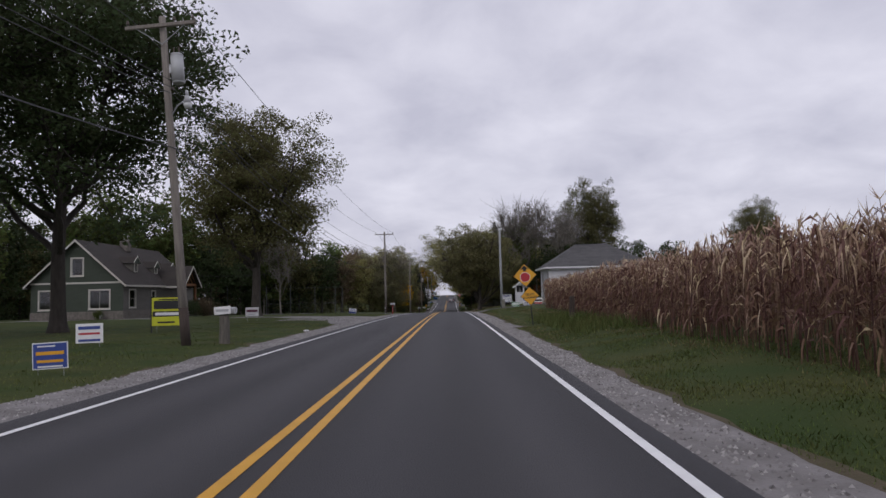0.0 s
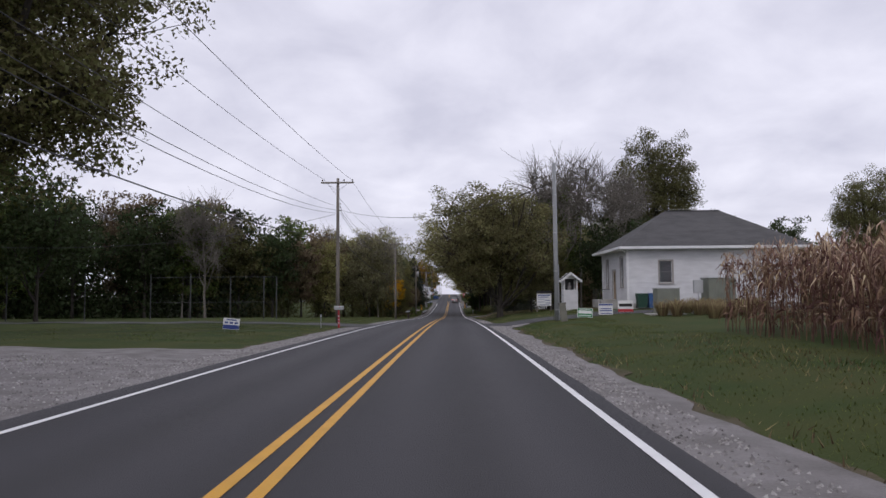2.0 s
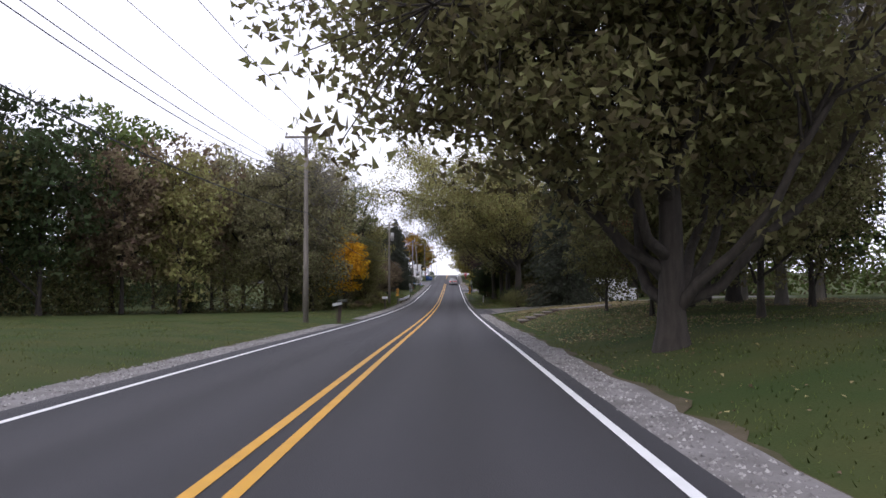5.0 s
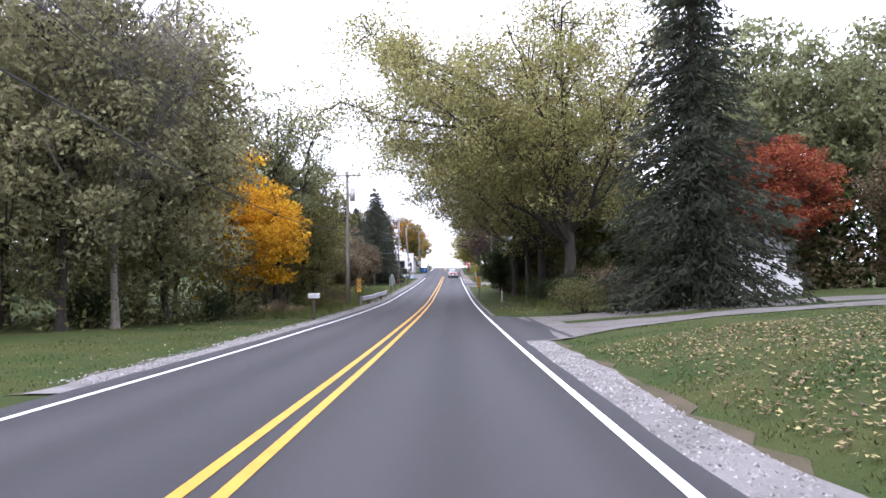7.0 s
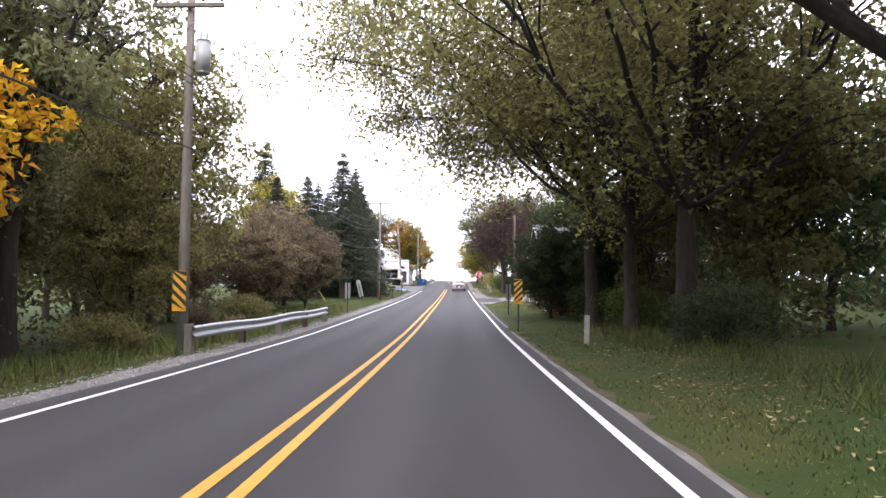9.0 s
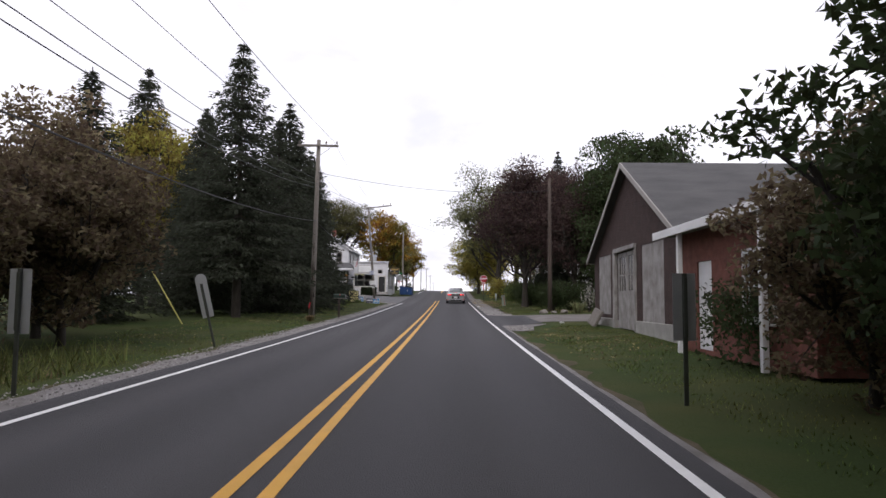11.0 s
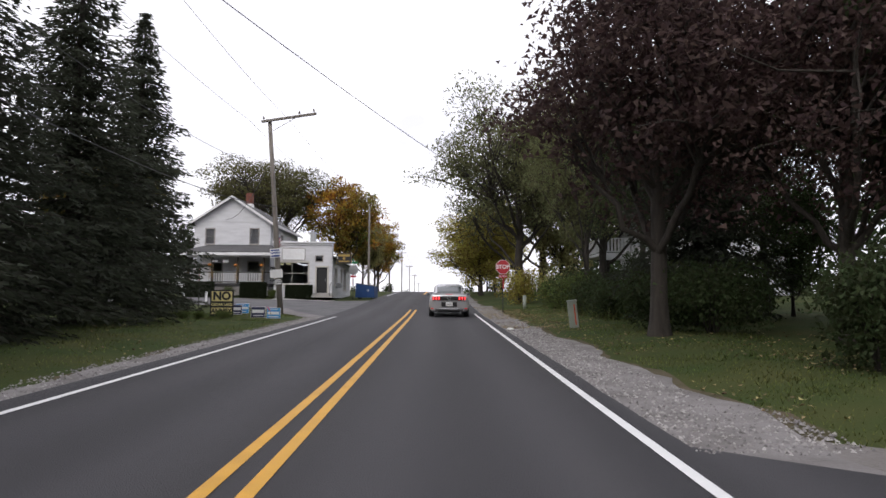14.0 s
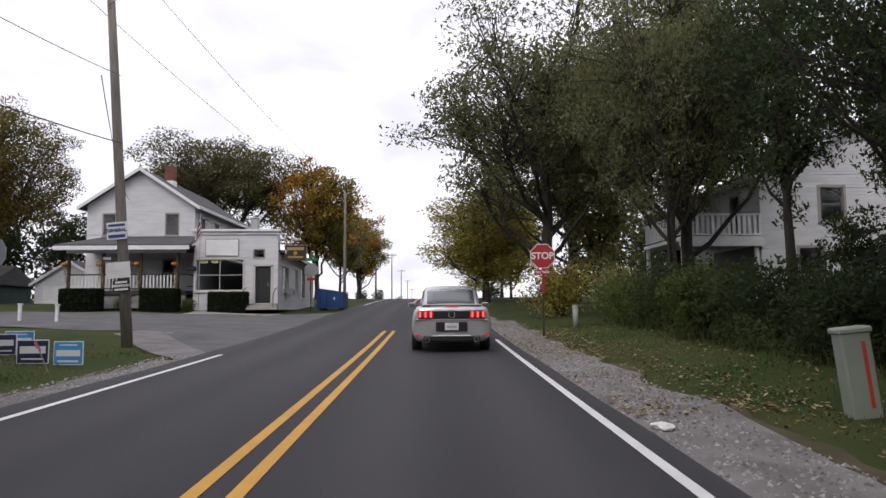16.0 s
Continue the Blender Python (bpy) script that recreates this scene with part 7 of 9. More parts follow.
# shrine
e = thing("shrine", "small white clapboard outdoor shrine with a gabled roof", "shrine", 11.0, 97.8, gz1(11.4, 98.4), 0)
wb, db, hb = 1.2, 1.2, 1.72
wall_boards(e, mS, wb, 0, hb, name="front_wall", board=0.10, thick=0.08)
wall_boards(e, wall_m(0, db, "W"), db, 0, hb, name="side_wall", board=0.10, thick=0.08)
wall_boards(e, wall_m(wb, 0, "E"), db, 0, hb, name="side_wall", board=0.10, thick=0.08)
wall_boards(e, wall_m(wb, db, "N"), wb, 0, hb, name="back_wall", board=0.10, thick=0.08)
# back panel coloured dark to carry the shade inside the niche
part("niche_back", box(B(), (wb / 2, db - 0.05, 2.24), (wb - 0.1, 0.06, 1.02), 0.006), DARKWOOD, e, "dark back panel standing in for shade inside the niche")
for px in (0.06, wb - 0.06):
    for py in (0.06, db - 0.06):
        part("corner_post", box(B(), (px, py, 2.25), (0.13, 0.13, 1.1), 0.01), WHITEPAINT, e)
part("niche_floor", box(B(), (wb / 2, db / 2, hb), (wb, db, 0.06), 0.008), WHITEPAINT, e)
gable_roof(e, I4, wb, db, 2.72, 0.45, 0.32, 0.07, SHINGLE, WHITEPAINT)
part("niche_ceiling", box(B(), (wb / 2, db / 2, 2.72), (wb - 0.05, db - 0.05, 0.03)), DARKWOOD, e)
part("gable_panel", slab(B(), [(0, 2.7), (wb, 2.7), (wb / 2, 3.15)], 0.05, pose(0, 0.02, 0)), WHITEPAINT, e)
part("vent", box(B(), (-0.01, 0.4, 1.35), (0.03, 0.12, 0.14), 0.005), SIGNBLK, e)
st = B()
zz = gz1(11.4, 98.4) + hb + 0.03
tube(st, [(0, 0, 0), (0, 0, 0.3), (0, 0, 0.5)], 0.17, 12, 0.09)
bmesh.ops.create_icosphere(st, subdivisions=2, radius=0.085, matrix=Matrix.Translation((0, 0, 0.58)))
box(st, (0, -0.06, 0.26), (0.3, 0.2, 0.1), 0.03)
ob = part("statue", st, BLOCKWHITE, None, "", True)
ob.matrix_basis = pose(11.6, 98.4, zz)
tagged(ob, "small pale statue standing inside the shrine's niche", "statue")

# notice board
e = thing("notice_board", "white church notice board with rows of dark writing", "notice board", 10.3, 105.2, gz1(10.3, 105.2), 6)
for s in (-1, 1):
    part("post", box(B(), (s * 0.68, 0.05, 0.85), (0.1, 0.1, 2.1), 0.01), POLEWOOD, e)
pn = part("panel", box(B(), (0, 0, 1.15), (1.42, 0.06, 1.18), 0.01), SIGNWHITE, e)
part("header", box(B(), (0, -0.01, 1.9), (1.42, 0.08, 0.22), 0.01), DARKWOOD, e)
bars_on(pn, [(0, -0.035, 1.6, 1.2, 0.1), (-0.1, -0.035, 1.42, 1.0, 0.07), (-0.3, -0.035, 1.22, 0.6, 0.04), (0.3, -0.035, 1.1, 0.5, 0.05), (-0.3, -0.035, 0.95, 0.6, 0.04), (0.35, -0.035, 0.85, 0.5, 0.06), (0, -0.035, 0.66, 1.0, 0.05)], SIGNBLUE)

# --- green cottage ---
gx0, gy0 = -37.3, 62.6
W, D, zc = 8.6, 17.0, gz1(-31, 63)
cot = building("cottage", "olive-green clapboard cottage with stone base and dormers", gx0, gy0, zc)
go = [(0.8, 1.8, 1.05, 2.7), (5.5, 7.3, 1.05, 2.7), (3.8, 4.8, 4.15, 5.7)]
wall_boards(cot, mS, W, 0.75, 3.45, go, 3.9, SIDING_GREEN, name="gable_wall")
part("stone_base", box(box(B(), (W / 2, 0.0, 0.33), (W + 0.06, 0.2, 0.9), 0.02), (W, D / 2, 0.33), (0.2, D, 0.9), 0.02), STONE, cot, "rubble stone foundation")
for o in go:
    window(cot, mS, *o, TRIM, 2 if o[1] - o[0] > 1.2 else 1, 1, 0.13)
ge = [(1.2, 2.4, 1.1, 2.7), (6.0, 6.8, 1.3, 2.6)]
mE = wall_m(W, 0, "E")
wall_boards(cot, mE, D, 0.75, 3.45, ge, 0, TAUPE, name="side_wall")
wall_boards(cot, wall_m(0, D, "W"), D, 0.2, 3.45, material=TAUPE, name="side_wall")
wall_boards(cot, wall_m(W, D, "N"), W, 0.2, 3.45, apex=3.9, material=SIDING_GREEN, name="back_wall")
for o in ge:
    window(cot, mE, *o, TRIM, 1, 2, 0.12)
part("belt_board", box(B(), (W / 2, -0.03, 3.43), (W + 0.1, 0.05, 0.16), 0.006), TRIM, cot)
part("vent", box(B(), (6.4, -0.11, 0.35), (0.6, 0.04, 0.4), 0.006), SIGNWHITE, cot)
gable_roof(cot, I4, W, D, 3.45, 3.9, 0.45, 0.14, SHINGLE_GREEN, TRIM)
part("chimney", box(B(), (W / 2 + 0.4, 8.5, 7.5), (0.9, 0.8, 1.2), 0.015), STONE, cot)
slope = 3.9 / (W / 2)
for k, yy in enumerate((4.6, 9.2, 13.2)):
    xf = W - 1.0
    zb = 3.45 + slope * (W - xf)
    hh = 1.25 if k == 0 else 0.95
    dm = part("dormer", box(B(), (xf - 0.75, yy, zb + hh / 2 - 0.1), (1.5, 1.2, hh), 0.01), TAUPE, cot)
    bm = B()
    v = [bm.verts.new(c) for c in ((xf + 0.15, yy - 0.8, zb + hh - 0.2), (xf + 0.15, yy + 0.8, zb + hh - 0.2), (xf + 0.15, yy, zb + hh + 0.5), (xf - 2.2, yy - 0.8, zb + hh - 0.2), (xf - 2.2, yy + 0.8, zb + hh - 0.2), (xf - 2.2, yy, zb + hh + 0.5))]
    for f in ((0, 2, 5, 3), (1, 4, 5, 2), (0, 3, 4, 1), (0, 1, 2), (3, 5, 4)):
        bm.faces.new([v[i] for i in f])
    part("dormer_roof", bm, SHINGLE_GREEN, dm)
    part("dormer_gable", slab(B(), [(-0.66, 0), (0.66, 0), (0, 0.58)], 0.04, pose(xf + 0.17, yy, zb + hh - 0.18, 0, 0, 90)), SIDING_GREEN, dm)
    part("dormer_trim", bar(bar(B(), (xf + 0.2, yy - 0.8, zb + hh - 0.2), (xf + 0.2, yy, zb + hh + 0.5), 0.05, 0.05, 4), (xf + 0.2, yy + 0.8, zb + hh - 0.2), (xf + 0.2, yy, zb + hh + 0.5), 0.05, 0.05, 4), TRIM, dm)
    window(dm, wall_m(xf, yy - 0.28, "E"), 0, 0.56, zb + 0.25, zb + hh - 0.22, TRIM, 1, 1, 0.09, "dormer_window", False)
# timber porch: cross gable towards the road
px0, px1, py0, py1 = W, W + 2.1, 8.6, 12.8
mP = pose(px1, py0, 0, 0, 0, 90)
gable_roof(cot, mP, py1 - py0, px1 - px0 + 1.6, 3.3, 1.9, 0.35, 0.12, SHINGLE_GREEN, TRIM, "porch_roof")
part("porch_floor", box(B(), ((px0 + px1) / 2, (py0 + py1) / 2, 0.45), (px1 - px0, py1 - py0, 0.2), 0.01), TRIMGREY, cot)
for yy in (py0 + 0.15, py1 - 0.15):
    part("stone_pier", box(B(), (px1 - 0.2, yy, 0.65), (0.55, 0.55, 1.5), 0.03), STONE, cot)
    part("timber_post", box(B(), (px1 - 0.2, yy, 2.3), (0.22, 0.22, 1.9), 0.015), TIMBER, cot)
part("timber_beam", box(B(), (px1 - 0.2, (py0 + py1) / 2, 3.28), (0.2, py1 - py0 + 0.3, 0.3), 0.015), TIMBER, cot)
tb = B()
ym = (py0 + py1) / 2
for a, b in (((ym, 3.4), (ym, 5.0)), ((ym - 1.0, 3.45), (ym - 0.15, 4.2)), ((ym + 1.0, 3.45), (ym + 0.15, 4.2)), ((py0, 3.4), (ym, 5.1)), ((py1, 3.4), (ym, 5.1))):
    bar(tb, (px1 - 0.15, *a), (px1 - 0.15, *b), 0.07, 0.07, 4)
part("timber_truss", tb, TIMBER, cot)
part("deck_railing", box(box(B(), ((px0 + px1) / 2, py0 - 1.4, 1.45), (2.0, 0.06, 0.08), 0.006), ((px0 + px1) / 2, py0 - 1.4, 0.65), (2.0, 0.05, 0.06), 0.006), DARKWOOD, cot)
part("deck", box(B(), ((px0 + px1) / 2, py0 - 0.7, 0.45), (2.1, 1.5, 0.2), 0.01), TRIMGREY, cot)
for k in range(12):
    part("baluster", box(B(), (px0 + 0.08 + 0.17 * k, py0 - 1.4, 1.05), (0.05, 0.04, 0.75), 0.004), DARKWOOD, cot)

# --- garage with brick-pattern siding and boarded openings ---
bx, by0, by1 = 8.1, 205.0, 217.2
zg = gz1(8.6, 212)
W, D = by1 - by0, 9.0
gar = building("old_garage", "old garage with dark brick-pattern siding and boarded openings", bx, by1, zg, 0, "garage")
mW = wall_m(0, 0, "W")
o1, o2, o3 = (0.9, 3.15, 0.55, 3.05), (4.15, 6.95, 0.12, 3.0), (7.75, 10.2, 0.35, 3.05)
wall_boards(gar, mW, W, 0.35, 3.0, [o1, o2, o3], 3.2, BRICKSIDE, 0.12, "gable_wall", 0.16, 0.012)
wall_boards(gar, wall_m(0, -W, "S"), D, 0.35, 3.0, material=BRICKSIDE, board=0.12, proud=0.012, name="side_wall")
wall_boards(gar, wall_m(D, 0, "N"), D, 0.35, 3.0, material=BRICKSIDE, board=0.12, proud=0.012, name="side_wall")
wall_boards(gar, wall_m(D, -W, "E"), W, 0.35, 3.0, apex=3.2, material=BRICKSIDE, board=0.12, proud=0.012, name="back_wall")
for fy, fl in ((-2.1, 4.1), (-9.6, 5.2)):
    part("foundation", box(B(), (0.1, fy, 0.1), (0.34, fl, 0.6), 0.015), CONCRETE, gar)
gable_roof(gar, pose(0, 0, 0, 0, 0, -90), W, D, 3.0, 3.2, 0.28, 0.13, SHINGLE, TRIMGREY)
for u in (o1, o3):
    for k in range(2):
        w = (u[1] - u[0]) / 2
        part("boarded_panel", _moved(box(B(), (u[0] + w * (k + 0.5), 0.03, (u[2] + u[3]) / 2), (w - 0.02, 0.05, u[3] - u[2]), 0.01), mW), BLOCKWHITE, gar, "peeling whitewashed board")
for k in range(2):
    w = 1.36
    uc = o2[0] + 0.06 + w * (k + 0.5)
    dr = part("door", _moved(box(box(box(box(box(B(), (uc, 0.05, 0.70), (w - 0.04, 0.05, 1.32), 0.008), (uc, 0.05, 2.9), (w - 0.04, 0.05, 0.16), 0.006), (uc - w / 2 + 0.1, 0.05, 2.1), (0.16, 0.05, 1.5), 0.006), (uc + w / 2 - 0.1, 0.05, 2.1), (0.16, 0.05, 1.5), 0.006), (uc, 0.05, 1.42), (w - 0.04, 0.06, 0.16), 0.006), mW), BLOCKWHITE, gar, "weathered white door with six panes")
    mm = B()
    for j in (1, 2):
        box(mm, (uc - 0.52 + 1.04 * j / 3, 0.05, 2.15), (0.04, 0.04, 1.3))
    box(mm, (uc, 0.05, 2.1), (1.04, 0.04, 0.04))
    part("muntins", _moved(mm, mW), BLOCKWHITE, dr)
    pane = part("pane", _moved(box(B(), (uc, 0.06, 2.15), (1.05, 0.008, 1.36)), mW), GLASS, dr)
    pane.visible_shadow = False
part("door_frame", _moved(box(box(box(B(), (o2[0] - 0.12, -0.05, 1.55), (0.26, 0.14, 3.1), 0.01), (o2[1] + 0.06, -0.03, 1.55), (0.14, 0.1, 3.1), 0.01), ((o2[0] + o2[1]) / 2, -0.05, 3.1), (3.1, 0.16, 0.16), 0.01), mW), BLOCKWHITE, gar)
e = thing("concrete_slab", "broken concrete slab leaning against the garage wall", "slab", 7.55, 214.6, gz1(7.55, 214.6), 0)
part("slab", box(B(), (0, 0, 0.35), (0.12, 1.6, 0.75), 0.03, pose(0, 0, 0, 6, 28, 0)), STONE, e)

# --- low brick house in the shaded yard ---
W, D = 8.4, 6.6
bk = building("brick_house", "low red brick house with a grey roof under the trees", 7.4, 196.9, gz1(9, 198) + 0.05)
bo = [(1.2, 2.6, 1.0, 2.3), (5.2, 6.4, 1.0, 2.3)]
wall_boards(bk, mS, W, 0, 2.95, bo, material=BRICK, board=0.075, name="front_wall", proud=0.012)
bw = [(1.3, 2.2, 0.1, 2.2), (4.0, 5.2, 0.9, 2.2)]
mWb = wall_m(0, D, "W")
wall_boards(bk, mWb, D, 0, 2.95, bw, material=BRICK, board=0.075, name="side_wall", proud=0.012)
wall_boards(bk, wall_m(W, 0, "E"), D, 0, 2.95, material=BRICK, board=0.075, name="side_wall", proud=0.012)
wall_boards(bk, wall_m(W, D, "N"), W, 0, 2.95, material=BRICK, board=0.075, name="back_wall", proud=0.012)
for o in bo:
    window(bk, mS, *o, WHITEPAINT, 2, 2, 0.1)
window(bk, mWb, *bw[1], WHITEPAINT, 2, 2, 0.1)
part("door", _moved(box(B(), (1.75, 0.05, 1.15), (0.88, 0.05, 2.08), 0.008), mWb), WHITEPAINT, bk, "white painted door")
bm = B()
lo = [bm.verts.new((*p, 2.95)) for p in ((-0.5, -0.5), (W + 0.5, -0.5), (W + 0.5, D + 0.5), (-0.5, D + 0.5))]
ra, rb = bm.verts.new((3.0, D / 2, 4.5)), bm.verts.new((W - 3.0, D / 2, 4.5))
for f in ((lo[0], lo[1], rb, ra), (lo[1], lo[2], rb), (lo[2], lo[3], ra, rb), (lo[3], lo[0], ra), (lo[3], lo[2], lo[1], lo[0])):
    bm.faces.new(f)
rf = part("roof", bm, ROOFPALE, bk, "weathered pale grey shingle roof")
for c, sz in (((W / 2, -0.52, 2.96), (W + 1.0, 0.05, 0.2)), ((-0.52, D / 2, 2.96), (0.05, D + 1.0, 0.2))):
    part("fascia", box(B(), c, sz, 0.008), WHITEPAINT, rf)
for py in (1.0, 5.4):
    part("porch_post", box(B(), (-0.4, py, 1.45), (0.12, 0.12, 2.95), 0.01), WHITEPAINT, bk)

# --- white garage up the east drive ---
wg = building("white_garage", "small white clapboard garage with a grey roof", 15.9, 160.5, gz1(18, 160.5), 0, "garage")
wall_boards(wg, mS, 3.0, 0, 2.45, name="front_wall")
wall_boards(wg, wall_m(0, 5, "W"), 5, 0, 2.45, [(1.5, 2.3, 1.0, 2.0)], name="side_wall")
window(wg, wall_m(0, 5, "W"), 1.5, 2.3, 1.0, 2.0, WHITEPAINT, 1, 2, 0.07)
wall_boards(wg, wall_m(3.0, 0, "E"), 5, 0, 2.45, name="side_wall")
wall_boards(wg, wall_m(3.0, 5, "N"), 3.0, 0, 2.45, name="back_wall")
bm = B()
v = [bm.verts.new(c) for c in ((-0.3, -0.3, 2.45), (3.3, -0.3, 2.45), (3.3, 5.3, 2.45), (-0.3, 5.3, 2.45), (1.5, 1.6, 3.9), (1.5, 3.6, 3.9))]
for f in ((0, 1, 4), (1, 2, 5, 4), (2, 3, 5), (3, 0, 4, 5), (3, 2, 1, 0)):
    bm.faces.new([v[i] for i in f])
part("roof", bm, SHINGLE, wg)
lt = part("lean_to", box(B(), (3.5, 1.0, 0.62), (0.9, 1.5, 1.24), 0.02), SIDING, wg)
part("lean_to_roof", box(B(), (3.52, 1.0, 1.3), (1.06, 1.7, 0.08), 0.015, pose(0, 0, 0, 0, 9, 0)), SHINGLE, lt)

# --- white house with a balcony near the crossing ---
z0 = gz1(15, 266)
bh = building("balcony_house", "white clapboard house with a raised corner balcony", 15.5, 265.0, z0 + 0.35)
wall_boards(bh, mS, 9.0, 0, 5.4, [(2.6, 3.6, 3.4, 4.8), (1.6, 2.6, 0.9, 2.2)], 2.2, name="front_wall")
window(bh, mS, 2.6, 3.6, 3.4, 4.8, TRIMGREY, 1, 2, 0.12)
window(bh, mS, 1.6, 2.6, 0.9, 2.2, TRIMGREY, 1, 2, 0.12)
wall_boards(bh, wall_m(0, 8, "W"), 8, 0, 5.4, [(5.2, 6.1, 2.75, 4.8)], name="side_wall")
window(bh, wall_m(0, 8, "W"), 5.2, 6.1, 2.75, 4.8, TRIMGREY, 1, 2, 0.1, "balcony_door", False)
wall_boards(bh, wall_m(9, 0, "E"), 8, 0, 5.4, name="side_wall")
wall_boards(bh, wall_m(9, 8, "N"), 9, 0, 5.4, apex=2.2, name="back_wall")
gable_roof(bh, I4, 9.0, 8, 5.4, 2.2, 0.4, 0.12, SHINGLE, WHITEPAINT)
part("balcony_floor", box(box(B(), (-1.75, 2.4, 2.62), (3.5, 5.0, 0.18), 0.01), (-1.75, -0.12, 2.45), (3.6, 0.12, 0.34), 0.01), WHITEPAINT, bh)
for px, py in ((-3.35, 0.05), (-0.2, 0.05), (-3.35, 4.7)):
    part("balcony_post", box(B(), (px, py, 1.25), (0.16, 0.16, 2.6), 0.012), WHITEPAINT, bh)
# dark panel over the white wall paints the shade under the balcony
part("porch_screen", box(B(), (-0.04, 2.5, 1.2), (0.05, 4.6, 2.3), 0.005), DARKWOOD, bh, "dark panel standing in for shade below the balcony")
part("balcony_rail", box(box(box(B(), (-1.75, 0.0, 3.65), (3.5, 0.09, 0.08), 0.008), (-3.45, 2.4, 3.65), (0.09, 5.0, 0.08), 0.008), (-1.75, 0.0, 2.8), (3.5, 0.06, 0.06), 0.006), WHITEPAINT, bh)
for k in range(16):
    part("baluster", box(B(), (-3.4 + 0.225 * k, 0.0, 3.2), (0.13, 0.03, 0.85), 0.005), WHITEPAINT, bh)
for k in range(20):
    part("baluster", box(B(), (-3.45, 0.1 + 0.24 * k, 3.2), (0.03, 0.14, 0.85), 0.005), WHITEPAINT, bh)

# ---- drives and the side road ----


def patch(name, x0, x1, near, far, material, dz, label, category, n=None, rows=9):
    """A draped surface running across the road's direction; near and far give y for x."""
    xs = np.linspace(x0, x1, n or max(8, int(abs(x1 - x0) / 0.7)))
    f = np.linspace(0, 1, rows)
    ya = np.array([near(x) for x in xs])
    yb = np.array([far(x) for x in xs])
    X = np.repeat(xs[:, None], rows, 1)
    Y = ya[:, None] + (yb - ya)[:, None] * f[None]
    Z = gz(X, Y) + dz
    m = rows
    a = (np.arange(len(xs) - 1)[:, None] * m + np.arange(m - 1)[None]).ravel()
    fc = np.stack([a, a + m, a + m + 1, a + 1], 1)
    if x1 < x0:
        fc = fc[:, ::-1]
    ob = mesh_ob(name, np.stack([X, Y, Z], -1).reshape(-1, 3), fc, material, None, True, label, "structure")
    return tagged(ob, label, category)


def nz(x, s, a=0.35):
    return a * noise.noise((x * 0.6, s, 0.1))


NEAR_EDGE = ([-46, -17, -15, -11, -8.5, -6.8, -6.3, -5.5, -3.7], [57.6, 57.2, 56.2, 53, 50.3, 46.9, 43.3, 40, 36])
patch("gravel_drive", -3.7, -46, lambda x: float(np.interp(x, *NEAR_EDGE)) + nz(x, 1, 0.2), lambda x: 61.2 - min(2.4, (-3.7 - x) * 0.9) + max(0, -17 - x) * 0.06 + nz(x, 2, 0.2), GRAVEL, 0.022, "pale gravel driveway crossing the lawn", "driveway", 120)
patch("asphalt_drive", -3.7, -40, lambda x: 81 + min(1.6, (-3.7 - x) * 0.5) + nz(x, 3, 0.15), lambda x: 88.5 - min(2.2, (-3.7 - x) * 0.6) + max(0, -8 - x) * 0.1 + nz(x, 4, 0.15), ASPHALT_OLD, 0.026, "grey worn asphalt driveway across the lawn", "driveway")
patch("asphalt_drive", 3.58, 34, lambda x: 78.6 + min(2.2, (x - 3.58) * 0.5) + max(0, x - 8) * 0.16 + nz(x, 5, 0.12), lambda x: 88.6 - min(2.6, (x - 3.58) * 0.7) + max(0, x - 7) * 0.22 + nz(x, 6, 0.12), ASPHALT, 0.026, "dark asphalt driveway of the church lot", "driveway")
patch("gravel_apron", 3.58, 6.0, lambda x: 75 + (x - 3.58) * 1.6 + nz(x, 7), lambda x: 80.2 + nz(x, 8, 0.1), GRAVEL, 0.034, "pale gravel apron beside the church driveway", "driveway")
patch("gravel_drive", 3.58, 30, lambda x: 142.6 + 2.9 * min(1.0, (x - 3.58) / 3.6) ** 0.7 + max(0, x - 7.2) * 0.12 + nz(x, 9, 0.15), lambda x: 157.2 - min(1.3, (x - 3.58) * 0.8) + nz(x, 10, 0.2), GRAVEL_DIRTY, 0.022, "pale gravel driveway with a grass strip", "driveway")
patch("asphalt_apron", 3.58, 5.1, lambda x: 143.6 + (x - 3.58) * 0.5 + nz(x, 21, 0.15), lambda x: 158.0 - (x - 3.58) * 1.1 + nz(x, 22, 0.15), ASPHALT, 0.034, "dark asphalt apron of the driveway", "driveway")
patch("grass_strip", 5.9, 28, lambda x: 150.2 + nz(x, 12, 0.2), lambda x: 151.6 + nz(x, 13, 0.2), GRASS, 0.034, "grass strip between the driveway's wheel tracks", "grass")
patch("gravel_drive", 3.58, 26, lambda x: 217.6 + min(0.8, (x - 3.58) * 0.3) + nz(x, 14, 0.2), lambda x: 228.4 - min(2.8, (x - 3.58) * 0.9) + nz(x, 15, 0.2), GRAVEL_DIRTY, 0.022, "pale gravel driveway beside the old garage", "driveway")
patch("asphalt_apron", 3.58, 5.7, lambda x: 214.9 + (x - 3.58) * 1.15, lambda x: 227.0 - (x - 3.58) * 0.85 + nz(x, 23, 0.15), ASPHALT, 0.034, "worn asphalt apron of the driveway", "driveway")
patch("gravel_apron", 3.62, 5.75, lambda x: float(np.interp(x, [3.6, 4.14, 4.73, 4.95, 5.75], [211.8, 211.4, 212.4, 214.8, 216.4])) + nz(x * 2, 16, 0.3), lambda x: float(np.interp(x, [3.6, 4.85, 5.75], [215.2, 216.55, 216.8])) + nz(x, 19, 0.12), GRAVEL, 0.030, "pale gravel apron beside the old garage", "driveway", 40)
